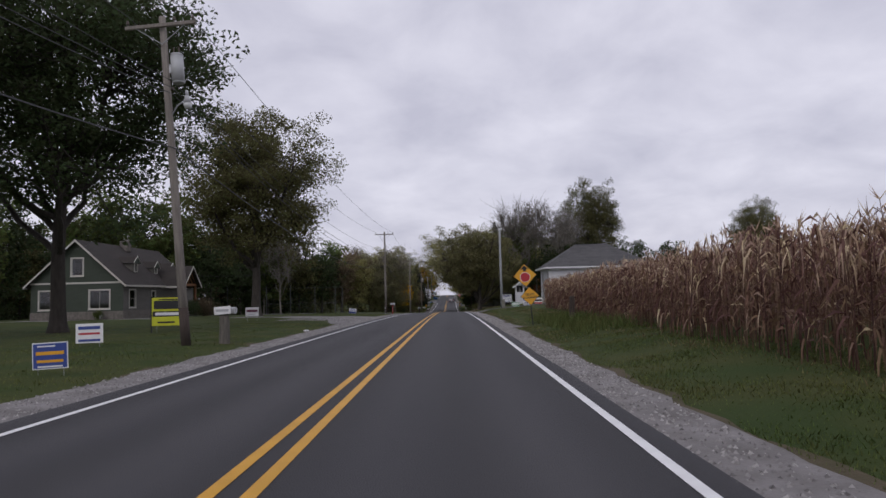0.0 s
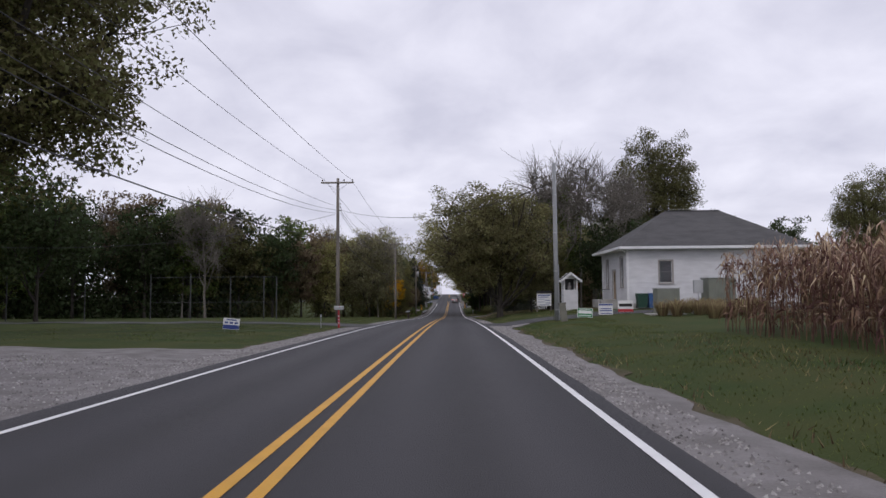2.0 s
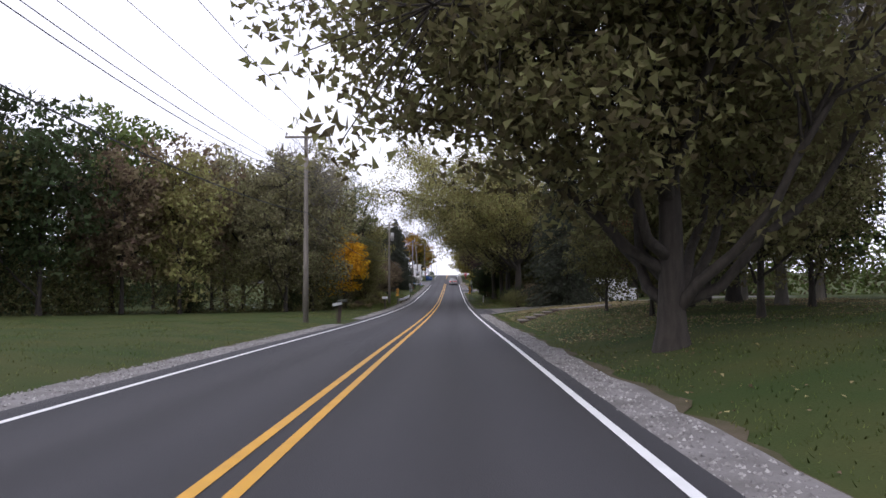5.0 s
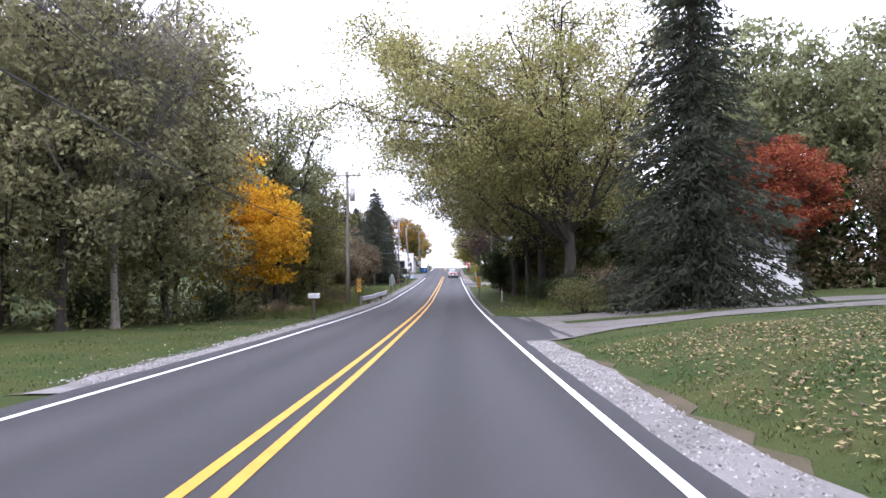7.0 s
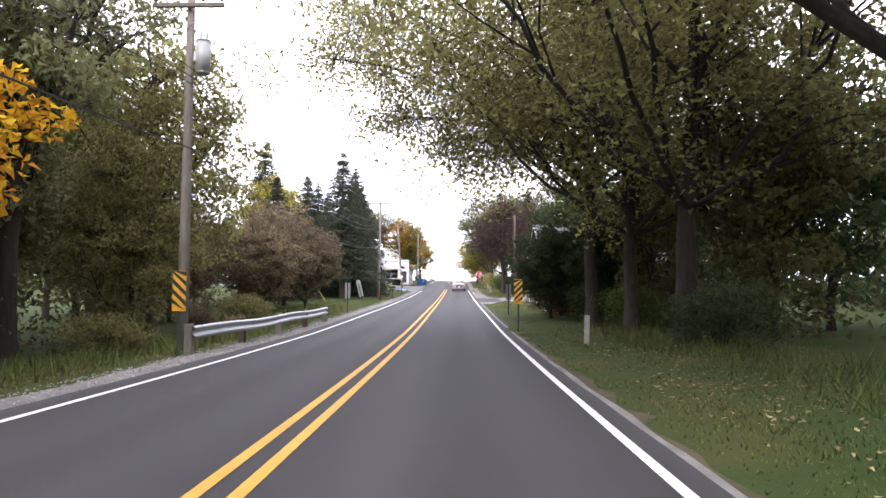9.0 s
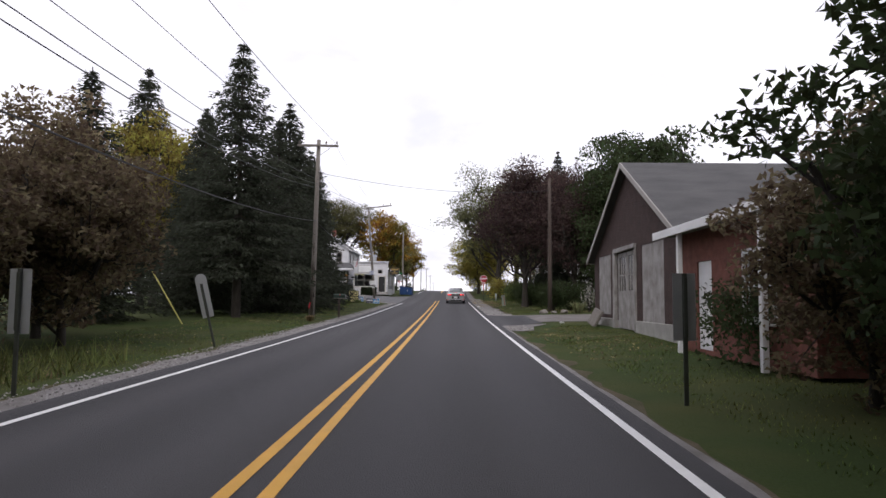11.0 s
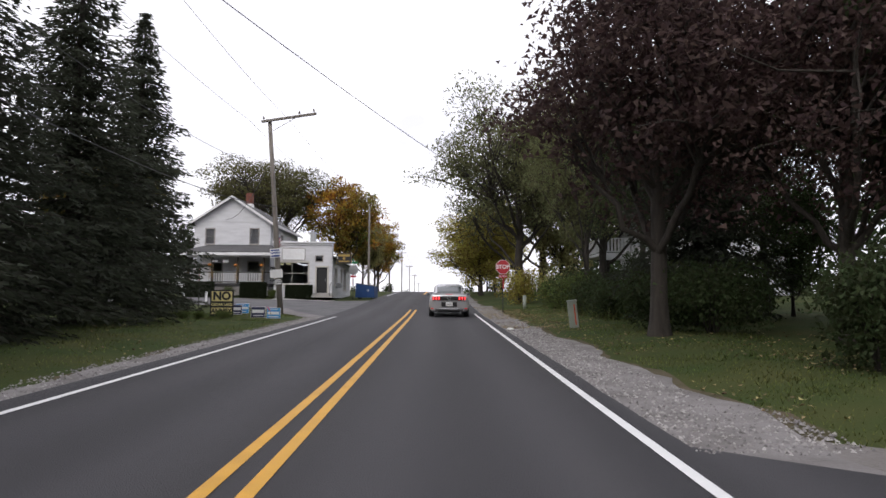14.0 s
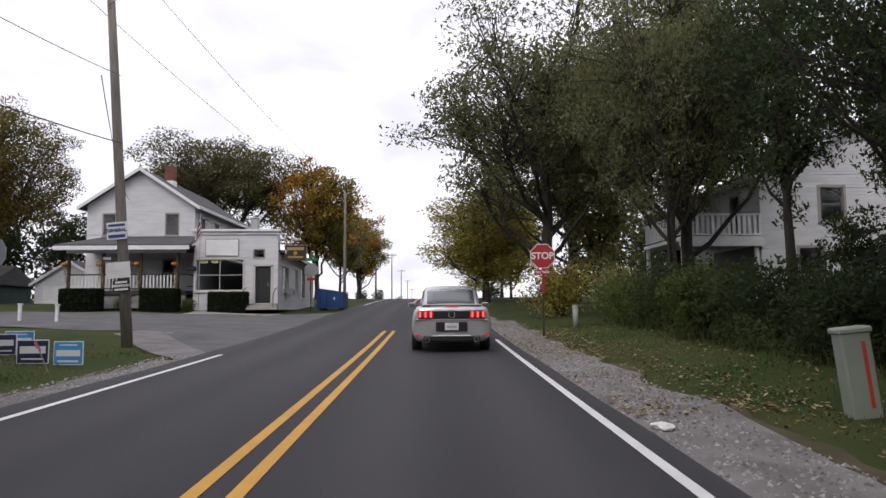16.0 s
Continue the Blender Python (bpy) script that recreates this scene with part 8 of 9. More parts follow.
patch("side_road", -3.7, -70, lambda x: 252.5 + min(6.5, (-3.7 - x) * 1.7), lambda x: 274.0 - min(4.6, (-3.7 - x) * 1.2), mat("bleached_asphalt", (0.125, 0.123, 0.127), 0.85, 0.35, 0.8, 0.7, 60), 0.03, "grey worn asphalt side road at the crossing", "road")
patch("gravel_corner", -3.7, -8.2, lambda x: 250.6 + (-3.7 - x) * 1.5 + nz(x, 18), lambda x: 253.6 + min(6.5, (-3.7 - x) * 1.6), GRAVEL, 0.026, "gravel corner of the side road", "shoulder", rows=6)
patch("store_yard", -6.3, -10.6, lambda x: 269.2, lambda x: 271.9, CONCRETE, 0.03, "concrete walk before the store", "pavement")

# ---- stone steps in the bank ----
BOULDER = mat("weathered_slab_stone", (0.19, 0.165, 0.145), 0.9, 0.4, 3, 0.8)
STEPSTONE = mat("brown_step_stone", (0.115, 0.085, 0.068), 0.95, 0.4, 4, 0.9, 18)
e = thing("garden_steps", "weathered stone steps set into the grassy bank", "steps", 5.0, 127.2, gz1(5.0, 127.2))
for k in range(5):
    xx = 0.2 + 0.4 * k
    zz = gz1(5.0 + xx, 127.2) - gz1(5.0, 127.2) + 0.09
    part("tread", box(B(), (xx, 0.05 * k, zz), (0.55, 0.85, 0.06), 0.015, pose(0, 0, 0, 1.5 - k * 0.7, 0.8, 3 - 2 * k)), BOULDER, e)
    part("riser", box(B(), (xx + 0.1, 0.05 * k, zz - 0.19), (0.5, 0.82, 0.32), 0.03, pose(0, 0, 0, 0, 0, 2 - 2 * k)), STEPSTONE, e)
for k in range(3):
    xx = 2.4 + 0.85 * k
    zz = gz1(5.0 + xx, 127.4) - gz1(5.0, 127.2) + 0.05
    part("path_slab", box(B(), (xx, 0.2 + 0.05 * k, zz), (0.82, 0.8, 0.07), 0.02, pose(0, 0, 0, 0.6 * k, -5, 4 + 3 * k)), BOULDER, e)


def boulder(x, y, r, seed):
    bm = B()
    bmesh.ops.create_icosphere(bm, subdivisions=3, radius=r)
    for v in bm.verts:
        v.co *= 1 + 0.35 * noise.noise(v.co / r * 1.3 + Vector((seed, 0, 0)))
        v.co.z *= 0.62
    ob = part("boulder", bm, mat("pale_boulder", (0.22, 0.20, 0.175), 0.9, 0.35, 3, 0.6), None, "", True)
    ob.matrix_basis = pose(x, y, gz1(x, y) + r * 0.35, 0, 0, seed * 50)
    tagged(ob, "pale rounded boulder at the driveway's corner", "boulder", "boulders by the driveway")


boulder(7.2, 227.8, 0.26, 1)
boulder(7.8, 227.6, 0.19, 2)
boulder(8.35, 227.3, 0.25, 3)


def blade_clump(name, label, x, y, n, h, r, material, category="plant", group=""):
    rng = np.random.default_rng(int(abs(x * 31) + y))
    v, f = [], []
    for k in range(n):
        a, rr = rng.uniform(0, 6.28), r * 0.25 * rng.uniform()
        bx_, by_ = rr * math.cos(a), rr * math.sin(a)
        L, out = h * rng.uniform(0.6, 1.1), r * rng.uniform(0.3, 1.0)
        p0, p1, p2 = (bx_, by_, -0.05), (bx_ + out * 0.4 * math.cos(a), by_ + out * 0.4 * math.sin(a), L * 0.7), (bx_ + out * math.cos(a), by_ + out * math.sin(a), L * rng.uniform(0.75, 1.0))
        w = 0.02
        s = np.array([-math.sin(a) * w, math.cos(a) * w, 0])
        b = len(v)
        v += [np.array(p0) - s, np.array(p0) + s, np.array(p1) + s * 0.8, np.array(p1) - s * 0.8, np.array(p2)]
        f += [(b, b + 1, b + 2, b + 3), (b + 3, b + 2, b + 4)]
    e = thing(name, label, category, x, y, gz1(x, y), 0, group)
    mesh_ob("tuft", v, f, material, e)


blade_clump("yucca", "grey-green spiky yucca beside the driveway", 9.2, 227.2, 160, 0.8, 0.9, L_WILLOW)
for x, y in ((13.2, 70.0), (14.2, 71.5), (15.2, 73.0), (14.3, 75.0), (15.5, 76.5), (16.4, 78.5), (15.3, 79.5), (16.8, 81.5), (17.8, 80.0), (18.4, 83.0), (17.3, 76.0), (16.2, 73.8), (18.8, 78.5), (19.8, 81.0), (-7.8, 176.5), (-8.4, 187.2), (-7.2, 181), (-9.5, 196), (-8.0, 161.0), (-7.0, 163.5), (-9.4, 168.8), (-5.3, 218.2), (12.6, 75.6), (13.6, 76.2), (14.8, 76.0), (15.8, 76.4), (17.4, 77.2), (12.9, 74.2), (18.2, 76.4)):
    blade_clump("dry_grass_clump", "clump of tall dry straw-coloured grass", x, y, 170, 0.95 if x > 0 else 0.3 if y > 210 else 0.7, 0.9 if y < 210 or x > 0 else 0.4, DRYGRASS, "grass clump", "dry grass clumps")

# ---- ball-field backstop ----
FENCEGREY = mat("dull_grey_steel", (0.085, 0.088, 0.09), 0.6, 0.2, 3, 0.1, metal=0.3)
e = thing("backstop_fence", "tall chain-link backstop of grey steel posts and rails", "fence", -18.4, 100.0, gz1(-18.4, 100))
pts = [(-7.2, 0.0), (-3.6, 0.0), (0, 0), (3.0, 0.0), (3.9, 0.9)]
for k, (px, py) in enumerate(pts):
    part("post", bar(B(), (px, py, -0.2), (px, py, 4.1 if k < 2 else 3.85), 0.05, 0.05, 8), FENCEGREY, e)
for (ax, ay), (bx2, by2) in zip(pts, pts[1:]):
    for z in (1.55, 3.8):
        part("rail", bar(B(), (ax, ay, z), (bx2, by2, z), 0.018, 0.018, 6), FENCEGREY, e)
    bm = B()
    L = math.hypot(bx2 - ax, by2 - ay)
    n = int(L / 0.35)
    for k in range(n):
        for s in (-1, 1):
            f0, f1 = k / n, min(1, max(0, (k + s * 3.7 / 0.35) / n))
            z1 = 0.1 + abs(f1 - f0) * L
            bar(bm, (ax + (bx2 - ax) * f0, ay + (by2 - ay) * f0, 0.1), (ax + (bx2 - ax) * f1, ay + (by2 - ay) * f1, min(3.8, z1)), 0.003, 0.003, 3, False)
    part("chain_link", bm, FENCEGREY, e)
for fx, fy in ((-36, 96), (-31, 99)):
    e = thing("fence_post", "tall thin grey post on the field's edge", "post", fx, fy, gz1(fx, fy), 0, "field posts")
    part("tube", bar(B(), (0, 0, -0.2), (0, 0, 4.2), 0.05, 0.05, 8), FENCEGREY, e)

e = thing("picket_fence", "short run of white picket fence across the yard", "fence", -37, 262.6, gz1(-35, 262.6))
for k in range(9):
    part("picket", slab(B(), [(-0.045, 0), (0.045, 0), (0.045, 0.9), (0, 1.0), (-0.045, 0.9)], 0.02, pose(0.26 * k, 0, 0)), WHITEPAINT, e)
for z in (0.3, 0.75):
    part("rail", box(B(), (1.05, 0.03, z), (2.3, 0.03, 0.08), 0.004), WHITEPAINT, e)

# ---- corn field ----


def corn_plants():
    rng = np.random.default_rng(77)
    V, F, T, count = [], [], [], 0
    for row in range(44):
        off = row * 0.76
        step = 0.24 if row < 8 else (0.4 if row < 20 else 0.85)
        for y in np.arange(-10, 61, step):
            y = y + rng.uniform(-0.08, 0.08)
            x = 7.4 + 0.052 * (y - 10) + off + rng.uniform(-0.08, 0.08)
            h = rng.uniform(2.0, 2.42)
            lean = rng.normal(size=2) * 0.10
            z = 0.0
            base = np.array([x, y, -0.05])
            tip = base + np.array([lean[0], lean[1], h])
            side = np.array([0.014, 0, 0]), np.array([-0.007, 0.012, 0]), np.array([-0.007, -0.012, 0])
            v = [base + s for s in side] + [tip + s * 0.4 for s in side]
            b = count
            f = [(b, b + 1, b + 4, b + 3), (b + 1, b + 2, b + 5, b + 4), (b + 2, b, b + 3, b + 5)]
            tone = [0] * len(f)
            for k in range(18 if row < 6 else 7):
                t = rng.uniform(0.12, 1.0) ** 0.8
                a = rng.uniform(0, 6.28)
                L = rng.uniform(0.22, 0.52)
                p0 = base + (tip - base) * t
                d = np.array([math.cos(a), math.sin(a), 0])
                n = np.array([-math.sin(a), math.cos(a), 0]) * rng.uniform(0.009, 0.021)
                up = rng.uniform(0.05, 0.26) if t > 0.45 else 0.02
                fall = rng.uniform(0.15, 0.6)
                twist = np.array([0, 0, rng.uniform(-0.03, 0.03)])
                p1 = p0 + d * L * 0.35 + np.array([0, 0, up])
                p2 = p0 + d * L * 0.7 + np.array([0, 0, up - fall * 0.35])
                p3 = p0 + d * L * 0.85 + np.array([0, 0, up - fall])
                q = b + len(v)
                v += [p0 - n * 0.4, p0 + n * 0.4, p1 + n + twist, p1 - n - twist, p2 + n * 0.9, p2 - n * 0.9, p3]
                f += [(q, q + 1, q + 2, q + 3), (q + 3, q + 2, q + 4, q + 5), (q + 5, q + 4, q + 6)]
                # tan leaves become more frequent towards the top of the stalk
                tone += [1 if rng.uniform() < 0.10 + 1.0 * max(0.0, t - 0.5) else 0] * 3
            for k in range(4):
                a = rng.uniform(0, 6.28)
                d = np.array([math.cos(a) * 0.13, math.sin(a) * 0.13, rng.uniform(0.1, 0.3)])
                q = b + len(v)
                v += [tip - np.array([0.012, 0, 0]), tip + np.array([0.012, 0, 0]), tip + d]
                f += [(q, q + 1, q + 2)]
                tone.append(1)
            T += tone
            V.append(np.array(v))
            F += f
            count += len(v)
    V = np.concatenate(V)
    V[:, 2] += gz(V[:, 0], V[:, 1])
    return V, F, T


cv, cf, ct = corn_plants()
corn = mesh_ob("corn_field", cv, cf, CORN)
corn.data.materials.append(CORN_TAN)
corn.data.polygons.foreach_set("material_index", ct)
tagged(corn, "dense field of dry reddish-brown standing corn", "corn field", kind="stuff")

# ---- grass, weeds, litter, stones ----


def scatter_blades(name, areas, material, hmin, hmax, label, seed, width=0.012):
    """Grass blades over strips (x0, x1, y0, y1, count)."""
    rng = np.random.default_rng(seed)
    out = []
    for x0, x1, y0, y1, n in areas:
        x, y = rng.uniform(x0, x1, n), rng.uniform(y0, y1, n)
        clump = np.array([noise.noise((a * 0.7, b * 0.7, seed)) for a, b in zip(x, y)])
        keep = rng.uniform(-0.5, 0.5, n) < clump + 0.25
        x, y, cl = x[keep], y[keep], clump[keep]
        n = len(x)
        h = rng.uniform(hmin, hmax, n) * (1 + 0.7 * cl)
        a = rng.uniform(0, 6.28, n)
        w = width * rng.uniform(0.7, 1.5, n)
        z = gz(x, y) - 0.01
        ln = rng.normal(size=(n, 2)) * 0.45 * h[:, None]
        p0 = np.stack([x - np.cos(a) * w, y - np.sin(a) * w, z], 1)
        p1 = np.stack([x + np.cos(a) * w, y + np.sin(a) * w, z], 1)
        p2 = np.stack([x + ln[:, 0], y + ln[:, 1], z + h], 1)
        out.append(np.stack([p0, p1, p2], 1))
    v = np.concatenate(out).reshape(-1, 3)
    ob = mesh_ob(name, v, np.arange(len(v)).reshape(-1, 3), material)
    ob.data.normals_split_custom_set_from_vertices([(0.0, 0.0, 1.0)] * len(v))
    return tagged(ob, label, "grass", kind="stuff")


scatter_blades("verge_grass", [
    (4.45, 9.0, 3, 30, 40000), (4.7, 9.5, 30, 75, 26000), (5.4, 10, 75, 79, 3000), (4.5, 12, 89, 140, 32000), (3.9, 8, 158.6, 184, 18000), (4.6, 8.5, 184, 208, 11000), (4.2, 9, 205, 212, 4000), (5.6, 7.4, 211, 215.5, 1800), (5.2, 9.5, 229, 262, 26000), (4.6, 15, 126, 145, 20000), (6, 16, 150.3, 151.5, 3500), (5.0, 9, 226.8, 230, 2500), (9.5, 14, 89, 126, 9000),
    (-20, -11, 10, 40, 9000), (-18, -12, 62, 81, 4000), (-22, -12, 89, 128, 9000), (-14, -7, 38, 56, 6000),
    (-11, -4.9, 4, 40, 20000), (-12, -4.8, 62, 81, 9000), (-12, -4.7, 89, 130, 18000), (-9.5, -4.6, 134, 171, 18000), (-8.5, -5.0, 171, 200, 12000), (-9.5, -4.7, 200, 248, 26000), (-9, -5.2, 247, 254.5, 5000)], BLADES, 0.02, 0.065, "short mown grass on the verges", 1, 0.010)
scatter_blades("tall_weeds", [(5.6, 7.8, 22, 36, 2600), (-8.5, -5.2, 158, 172, 2500), (-9.5, -5.1, 173, 200, 6000), (6.4, 9.5, 160, 184, 2500), (7.6, 10, 246, 262, 2000)], BLADES, 0.22, 0.5, "tall weedy grass at the field's edge", 2, 0.014)
scatter_blades("dry_weeds", [(6.6, 8.6, 4, 60, 2500), (-9, -5.2, 158, 200, 3500), (4.7, 5.4, 20, 75, 900)], DRYGRASS, 0.05, 0.13, "dry straw-coloured weeds along the verge", 3, 0.012)


def scatter_flat(name, areas, material, size, label, category, seed, lift=0.05, tilt=0.35):
    rng = np.random.default_rng(seed)
    out = []
    for x0, x1, y0, y1, n in areas:
        x, y = rng.uniform(x0, x1, n), rng.uniform(y0, y1, n)
        cl = np.array([noise.noise((a * 0.45, b * 0.45, seed + 0.5)) for a, b in zip(x, y)])
        keep = rng.uniform(-0.45, 0.6, n) < cl
        x, y = x[keep], y[keep]
        n = len(x)
        s, a = size * rng.uniform(0.5, 1.4, n), rng.uniform(0, 6.28, n)
        z = gz(x, y) + lift * rng.uniform(0.5, 1.3, n)
        c, sn = np.cos(a) * s, np.sin(a) * s
        dz = rng.normal(size=(n, 3)) * tilt * s[:, None]
        out.append(np.stack([np.stack([x - c, y - sn, z + dz[:, 0]], 1), np.stack([x + sn * 0.7, y - c * 0.7, z + dz[:, 1]], 1), np.stack([x + c, y + sn, z + dz[:, 2]], 1), np.stack([x - sn * 0.7, y + c * 0.7, z + dz[:, 1]], 1)], 1))
    v = np.concatenate(out).reshape(-1, 3)
    return tagged(mesh_ob(name, v, np.arange(len(v)).reshape(-1, 4), material), label, category, kind="stuff")


scatter_flat("fallen_leaves", [(4.9, 18, 110, 141, 46000), (4.6, 12, 154, 185, 6000), (5, 11, 228, 262, 6000), (-9, -4.8, 136, 250, 5000), (3.65, 6.0, 244, 264, 5200), (4.3, 7.5, 200, 213, 1200), (4.6, 12, 86, 112, 2500)], LITTER, 0.034, "fallen brown and yellow leaves on the grass", "leaves", 5)


def scatter_stones(areas, seed):
    rng = np.random.default_rng(seed)
    out = []
    for x0, x1, y0, y1, n in areas:
        x, y = rng.uniform(x0, x1, n), rng.uniform(y0, y1, n)
        s = rng.uniform(0.012, 0.034, n)
        z = gz(x, y) + 0.028
        a = rng.uniform(0, 6.28, n)
        ring = [np.stack([x + s * np.cos(a + k * 2.1), y + s * np.sin(a + k * 2.1), z], 1) for k in range(3)]
        top = np.stack([x + rng.normal(size=n) * s * 0.3, y + rng.normal(size=n) * s * 0.3, z + s * 0.9], 1)
        out.append(np.stack([*ring, top], 1))
    v = np.concatenate(out).reshape(-1, 3)
    b = np.arange(len(v) // 4)[:, None] * 4
    f = np.concatenate([b + np.array([[0, 1, 3]]), b + np.array([[1, 2, 3]]), b + np.array([[2, 0, 3]])])
    return tagged(mesh_ob("shoulder_stones", v, f, mat("loose_stones", (0.30, 0.285, 0.28), 0.95, 0.3, 2, 0.0, island=0.5)), "loose crushed limestone stones on the shoulders", "gravel", kind="stuff")


scatter_stones([(3.6, 5.2, 226.6, 229, 900), (-10, -4.5, 44, 56, 3500), (3.6, 4.35, 3, 78, 8000), (3.6, 5.4, 77, 80, 900), (3.6, 4.3, 88, 143, 6000), (3.6, 4.8, 229, 262, 7000), (3.75, 4.65, 211.9, 215.4, 1300), (-4.9, -3.8, 5, 80, 6000), (-4.7, -3.8, 90, 128, 3500), (-4.7, -3.8, 136, 247, 8000), (-4.6, -3.8, 247, 252, 500)], 9)

# small litter on the shoulders
for x, y in ((3.8, 243.4), (6.5, 216.8), (-5.0, 31.0)):
    bm = B()
    bmesh.ops.create_icosphere(bm, subdivisions=2, radius=0.11)
    for v in bm.verts:
        v.co *= 1 + 0.6 * noise.noise(v.co * 14 + Vector((x, y, 0)))
        v.co.z *= 0.35
    ob = part("crumpled_paper", bm, SIGNWHITE, None)
    ob.matrix_basis = pose(x, y, gz1(x, y) + 0.06, 0, 0, x * 40)
    tagged(ob, "crumpled scrap of white paper on the ground", "litter", "scraps of paper")

# ---- silver coupe ahead on the road ----
SILVER = mat("silver_car_paint", (0.56, 0.56, 0.575), 0.25, 0.05, 3, 0.0, metal=0.5)
CARGLASS = mat("tinted_car_glass", (0.10, 0.11, 0.115), 0.06, 0.05, 3, 0.0)
LAMPRED = mat("tail_lamp_red", (0.55, 0.02, 0.03), 0.25, 0.05, 3, 0.0, emit=0.35)
LAMPLIT = mat("brake_lamp_lit", (1.0, 0.10, 0.10), 0.25, 0.05, 3, 0.0, emit=1.3)
CHROME = mat("chrome", (0.75, 0.75, 0.76), 0.12, 0.05, 3, 0.0, metal=1.0)


def loft(rings, closed_ends=True):
    bm = B()
    rows = [[bm.verts.new(p) for p in ring] for ring in rings]
    n = len(rows[0])
    for a, b in zip(rows, rows[1:]):
        for k in range(n):
            bm.faces.new((a[k], a[(k + 1) % n], b[(k + 1) % n], b[k]))
    if closed_ends:
        bm.faces.new(rows[0][::-1])
        bm.faces.new(rows[-1])
    return bm


def body_ring(y, hb, hm, hs, zb, zm, zt, crown=0.025):
    half = [(0, zt + crown), (hs * 0.55, zt + crown * 0.7), (hs * 0.9, zt), (hs, zt - 0.05), (hm, zm + 0.08), (hm, zm - 0.06), (hm * 0.985, (zm + zb) / 2), (hb, zb + 0.03), (hb * 0.8, zb), (0, zb)]
    pts = [(x, y, z) for x, z in half] + [(-x, y, z) for x, z in half[-2:0:-1]]
    return pts


car = thing("car", "silver two-door coupe seen from behind with lit brake lamps", "car", 1.92, 254.45, gz1(1.92, 252.8) + 0.06, 0, tilt=(1.9, 0))
car.matrix_basis = car.matrix_basis @ Matrix.Diagonal((1, 1, 1.07, 1))
stations = [(-2.39, .76, .84, .80, .34, .62, .98), (-2.34, .80, .89, .84, .27, .62, 1.03), (-2.1, .83, .93, .87, .24, .62, 1.04), (-1.75, .84, .94, .86, .22, .64, 1.01), (-1.2, .84, .945, .86, .20, .64, .97), (-.4, .84, .925, .86, .18, .62, .93),
            (.5, .84, .92, .86, .18, .62, .93), (1.1, .84, .935, .86, .19, .62, .96), (1.6, .84, .93, .85, .2, .6, .93), (2.05, .80, .89, .80, .2, .55, .84), (2.32, .68, .78, .68, .24, .5, .72), (2.39, .55, .66, .58, .28, .48, .66)]
body = part("body", loft([body_ring(*s) for s in stations]), SILVER, car, "", True)
bv = body.modifiers.new("smooth_shape", "SUBSURF")
bv.levels = bv.render_levels = 1


def cabin_ring(y, w0, w1, z0, z1):
    half = [(0, z1), (w1 * 0.6, z1 - 0.008), (w1 * 0.93, z1 - 0.035), (w1, z1 - 0.075), ((w0 + w1) / 2 + 0.015, (z0 + z1) / 2), (w0, z0), (0, z0)]
    return [(x, y, z) for x, z in half] + [(-x, y, z) for x, z in half[-2:0:-1]]


cab = [(-1.82, 0.66, 0.645, 0.93, 1.05), (-1.45, 0.7, 0.645, 0.93, 1.21), (-1.05, 0.74, 0.645, 0.93, 1.35), (-0.65, 0.76, 0.645, 0.93, 1.435), (-0.2, 0.77, 0.645, 0.9, 1.465), (0.2, 0.77, 0.635, 0.9, 1.45), (0.55, 0.77, 0.625, 0.9, 1.36), (1.15, 0.74, 0.665, 0.9, 1.0)]
cabin = part("cabin", loft([cabin_ring(*s) for s in cab]), SILVER, car, "", True)


def cab_at(y):
    ys = [c[0] for c in cab]
    return [float(np.interp(y, ys, [c[k] for c in cab])) for k in range(1, 5)]


def glass_strip(name, ys, f0, f1, lift):
    """A pane lying just over the cabin's top between the width fractions f0 and f1."""
    bm = B()
    rows = []
    for y in ys:
        w0, w1, z0, z1 = cab_at(y)
        rows.append([bm.verts.new((w1 * f, y - lift * 0.5, z1 - 0.02 * f * f + lift)) for f in np.linspace(f0, f1, 7)])
    for a, b in zip(rows, rows[1:]):
        for k in range(6):
            bm.faces.new((a[k], a[k + 1], b[k + 1], b[k]))
    ob = part(name, bm, CARGLASS, cabin, "dark tinted glass", True)
    ob.modifiers.new("thickness", "SOLIDIFY").thickness = 0.004


glass_strip("rear_window", np.linspace(-1.76, -0.92, 6), -0.88, 0.88, 0.014)
glass_strip("windscreen", np.linspace(0.5, 1.1, 5), -0.9, 0.9, 0.014)
for s in (-1, 1):
    bm = B()
    rows = []
    for y in np.linspace(-1.0, 0.75, 9):
        w0, w1, z0, z1 = cab_at(y)
        zt = z1 - 0.10
        wt = w1 + 0.02
        wm = w0 + (w1 - w0) * 0.15 + 0.012
        rows.append((bm.verts.new((s * (wm + 0.012), y, 0.96)), bm.verts.new((s * (wt + 0.02), y, max(0.97, zt)))))
    for a, b in zip(rows, rows[1:]):
        bm.faces.new((a[0], a[1], b[1], b[0]))
    part("side_window", bm, CARGLASS, cabin).modifiers.new("thickness", "SOLIDIFY").thickness = 0.006
RY = -2.405
part("tail_panel", box(B(), (0, RY + 0.02, 0.855), (1.52, 0.07, 0.17), 0.02), SIGNBLK, car, "black panel between the tail lamps")
for s in (-1, 1):
    for k in range(3):
        lamp = part("tail_lamp", box(B(), (s * (0.47 + 0.125 * k), RY - 0.02 + 0.012 * k, 0.857), (0.10, 0.05, 0.145), 0.015), LAMPRED, car)
        part("lamp_bar", box(B(), (s * (0.47 + 0.125 * k), RY - 0.048 + 0.012 * k, 0.857), (0.035, 0.01, 0.115), 0.003), LAMPLIT, lamp)
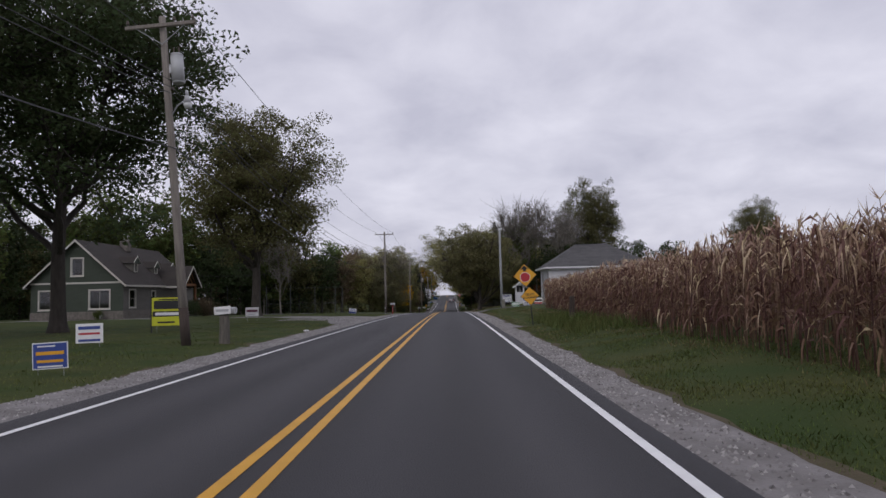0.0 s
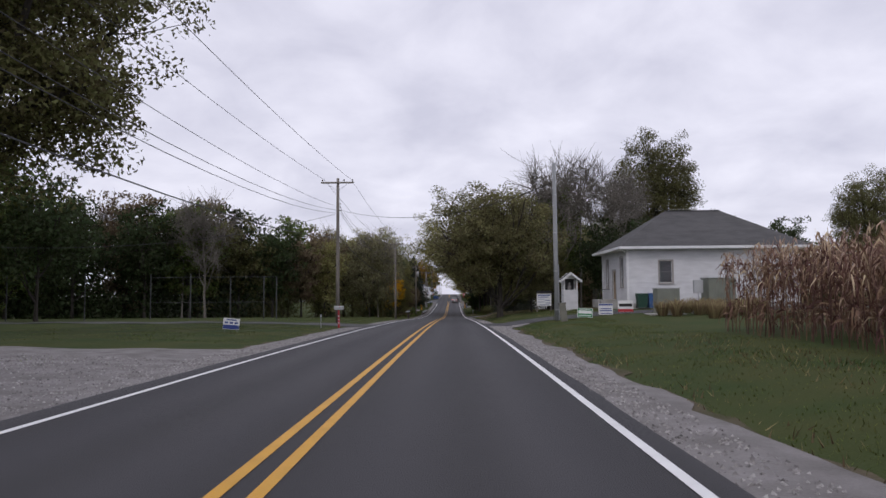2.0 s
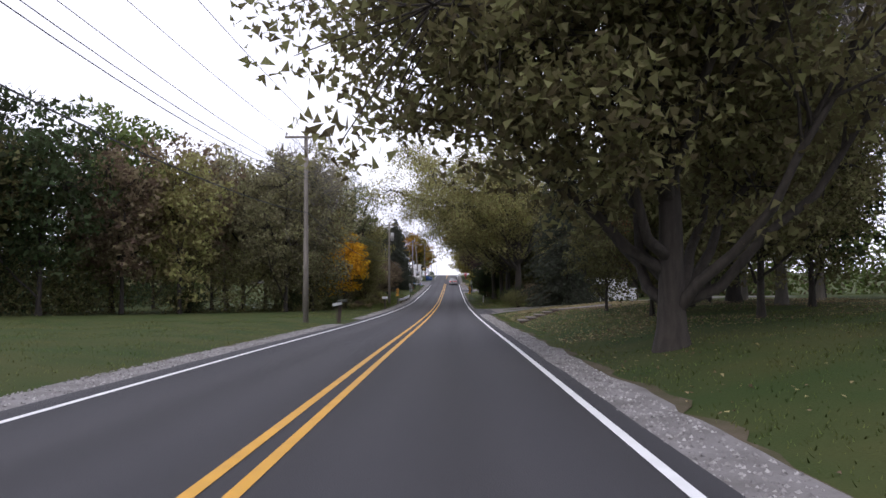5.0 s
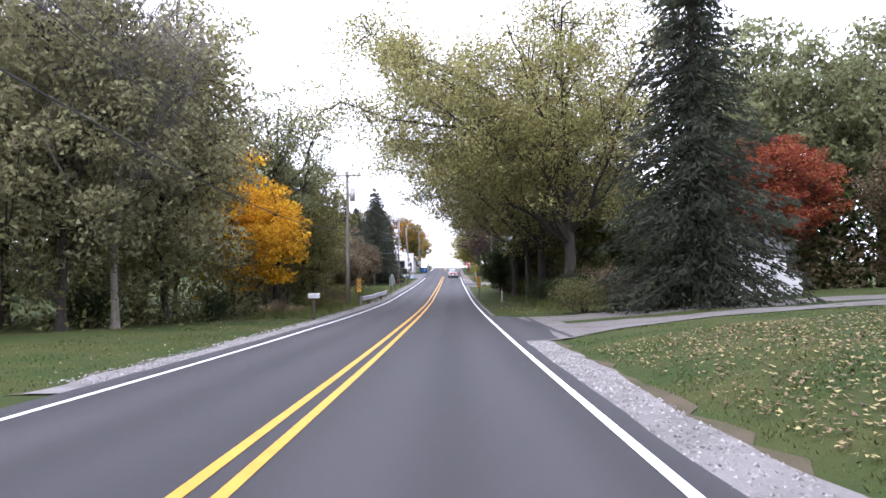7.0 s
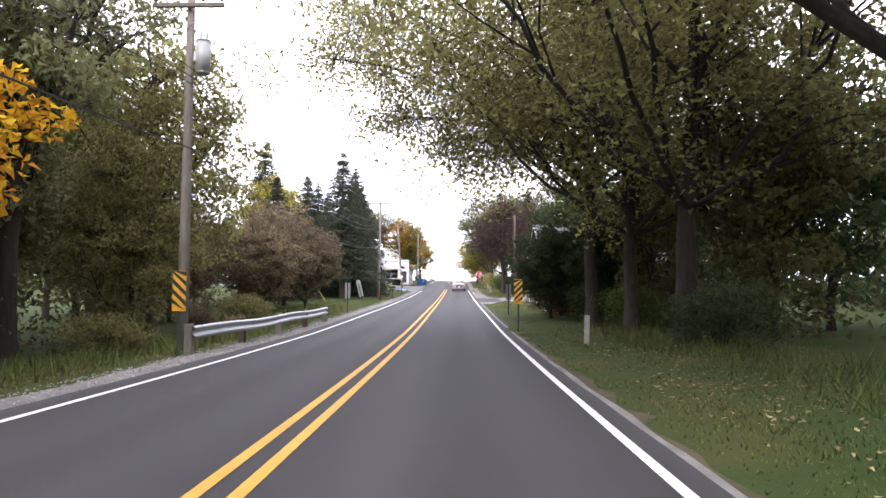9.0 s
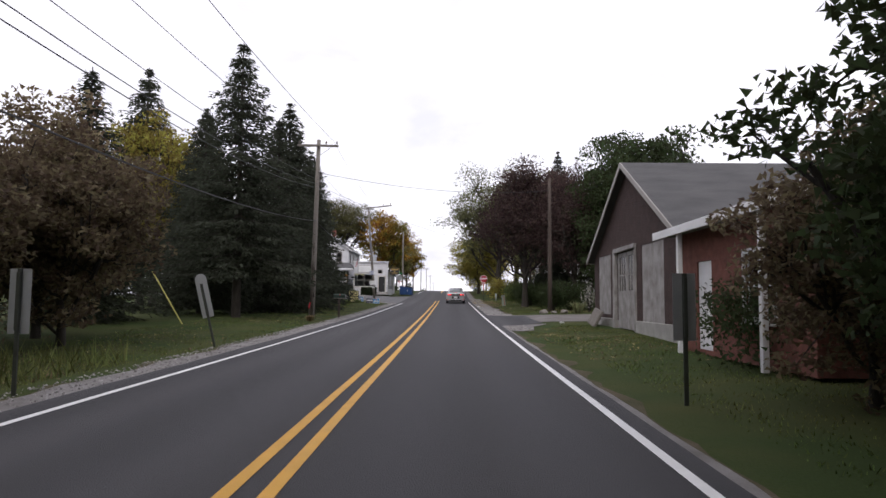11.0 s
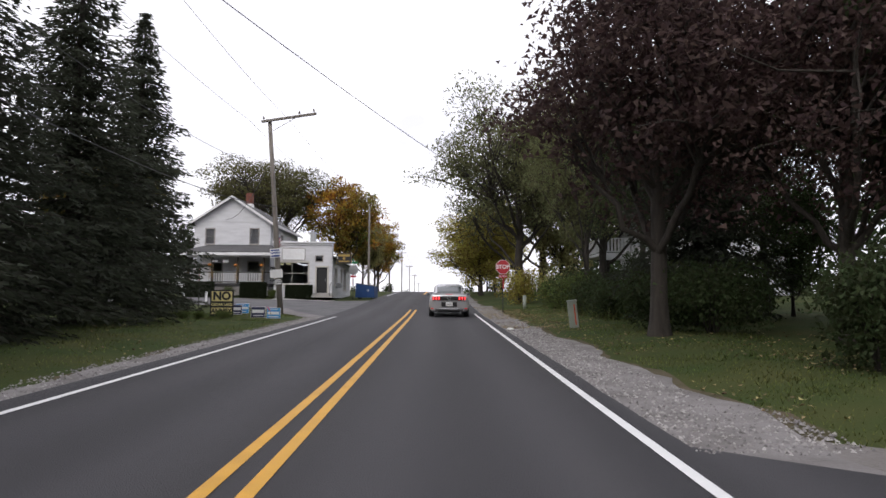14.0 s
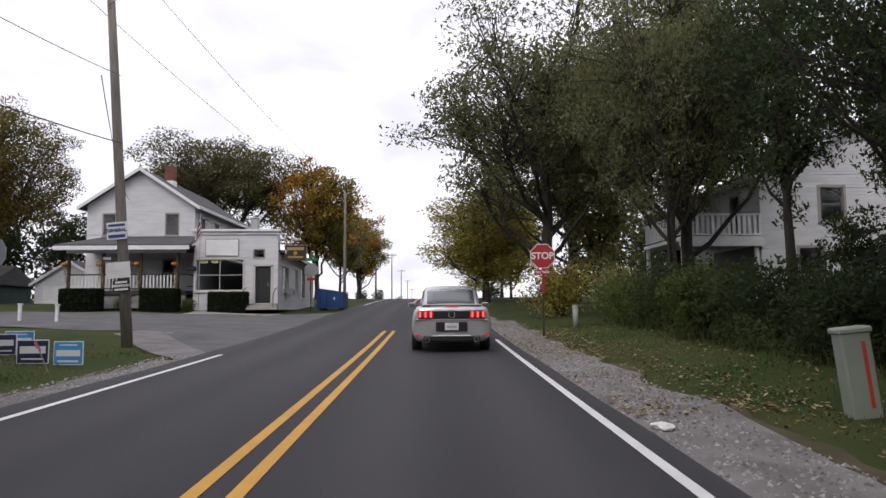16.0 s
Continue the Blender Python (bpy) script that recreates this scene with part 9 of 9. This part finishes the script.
part("emblem_ring", bar(B(), (0, RY - 0.02, 0.862), (0, RY - 0.035, 0.862), 0.082, 0.082, 24), CHROME, car, "round chrome emblem")
part("emblem_centre", bar(B(), (0, RY - 0.03, 0.862), (0, RY - 0.042, 0.862), 0.06, 0.06, 20), SIGNBLK, car)
part("spoiler", box(B(), (0, -2.28, 1.055), (1.36, 0.16, 0.03), 0.012, pose(0, 0, 0, -6, 0, 0)), SILVER, car)
part("plate_recess", box(B(), (0, RY + 0.0, 0.60), (0.72, 0.05, 0.20), 0.015), SIGNBLK, car)
pl = part("number_plate", box(B(), (0, RY - 0.03, 0.605), (0.31, 0.012, 0.155), 0.003), SIGNWHITE, car)
bars_on(pl, [(0, RY - 0.038, 0.60, 0.23, 0.045), (0, RY - 0.038, 0.655, 0.12, 0.012)], TANKGREY)
part("bumper_crease", box(B(), (0, RY + 0.03, 0.74), (1.66, 0.06, 0.02), 0.008), SILVER, car)
part("diffuser", box(B(), (0, -2.36, 0.34), (1.3, 0.12, 0.13), 0.03), SIGNBLK, car)
part("lower_trim", box(B(), (0, -2.415, 0.40), (0.9, 0.04, 0.03), 0.008), CHROME, car)
for s in (-1, 1):
    ex = part("exhaust_tip", bar(B(), (s * 0.56, -2.2, 0.33), (s * 0.56, -2.45, 0.33), 0.055, 0.058, 16), CHROME, car)
    part("bore", bar(B(), (s * 0.56, -2.44, 0.33), (s * 0.56, -2.455, 0.33), 0.044, 0.044, 16), SIGNBLK, ex)
    part("rear_reflector", box(B(), (s * 0.78, -2.36, 0.42), (0.12, 0.03, 0.035), 0.006), LAMPRED, car)
    mr = part("wing_mirror", box(B(), (s * 1.0, 0.62, 0.98), (0.2, 0.12, 0.13), 0.035), SILVER, car)
    part("mirror_glass", box(B(), (s * 1.0, 0.555, 0.98), (0.16, 0.01, 0.1), 0.003), CARGLASS, mr)
    for yy in (-1.33, 1.39):
        ty = part("wheel", bar(bar(B(), (s * 0.70, yy, 0.35), (s * 0.93, yy, 0.35), 0.335, 0.335, 28), (s * 0.72, yy, 0.35), (s * 0.91, yy, 0.35), 0.35, 0.35, 28), BLACK, car, "black tyre on a silver rim", True)
        part("rim", bar(B(), (s * 0.925, yy, 0.35), (s * 0.94, yy, 0.35), 0.23, 0.2, 20), CHROME, ty)
part("high_brake_lamp", box(B(), (0, -2.385, 1.035), (0.3, 0.02, 0.02), 0.004), LAMPRED, car)
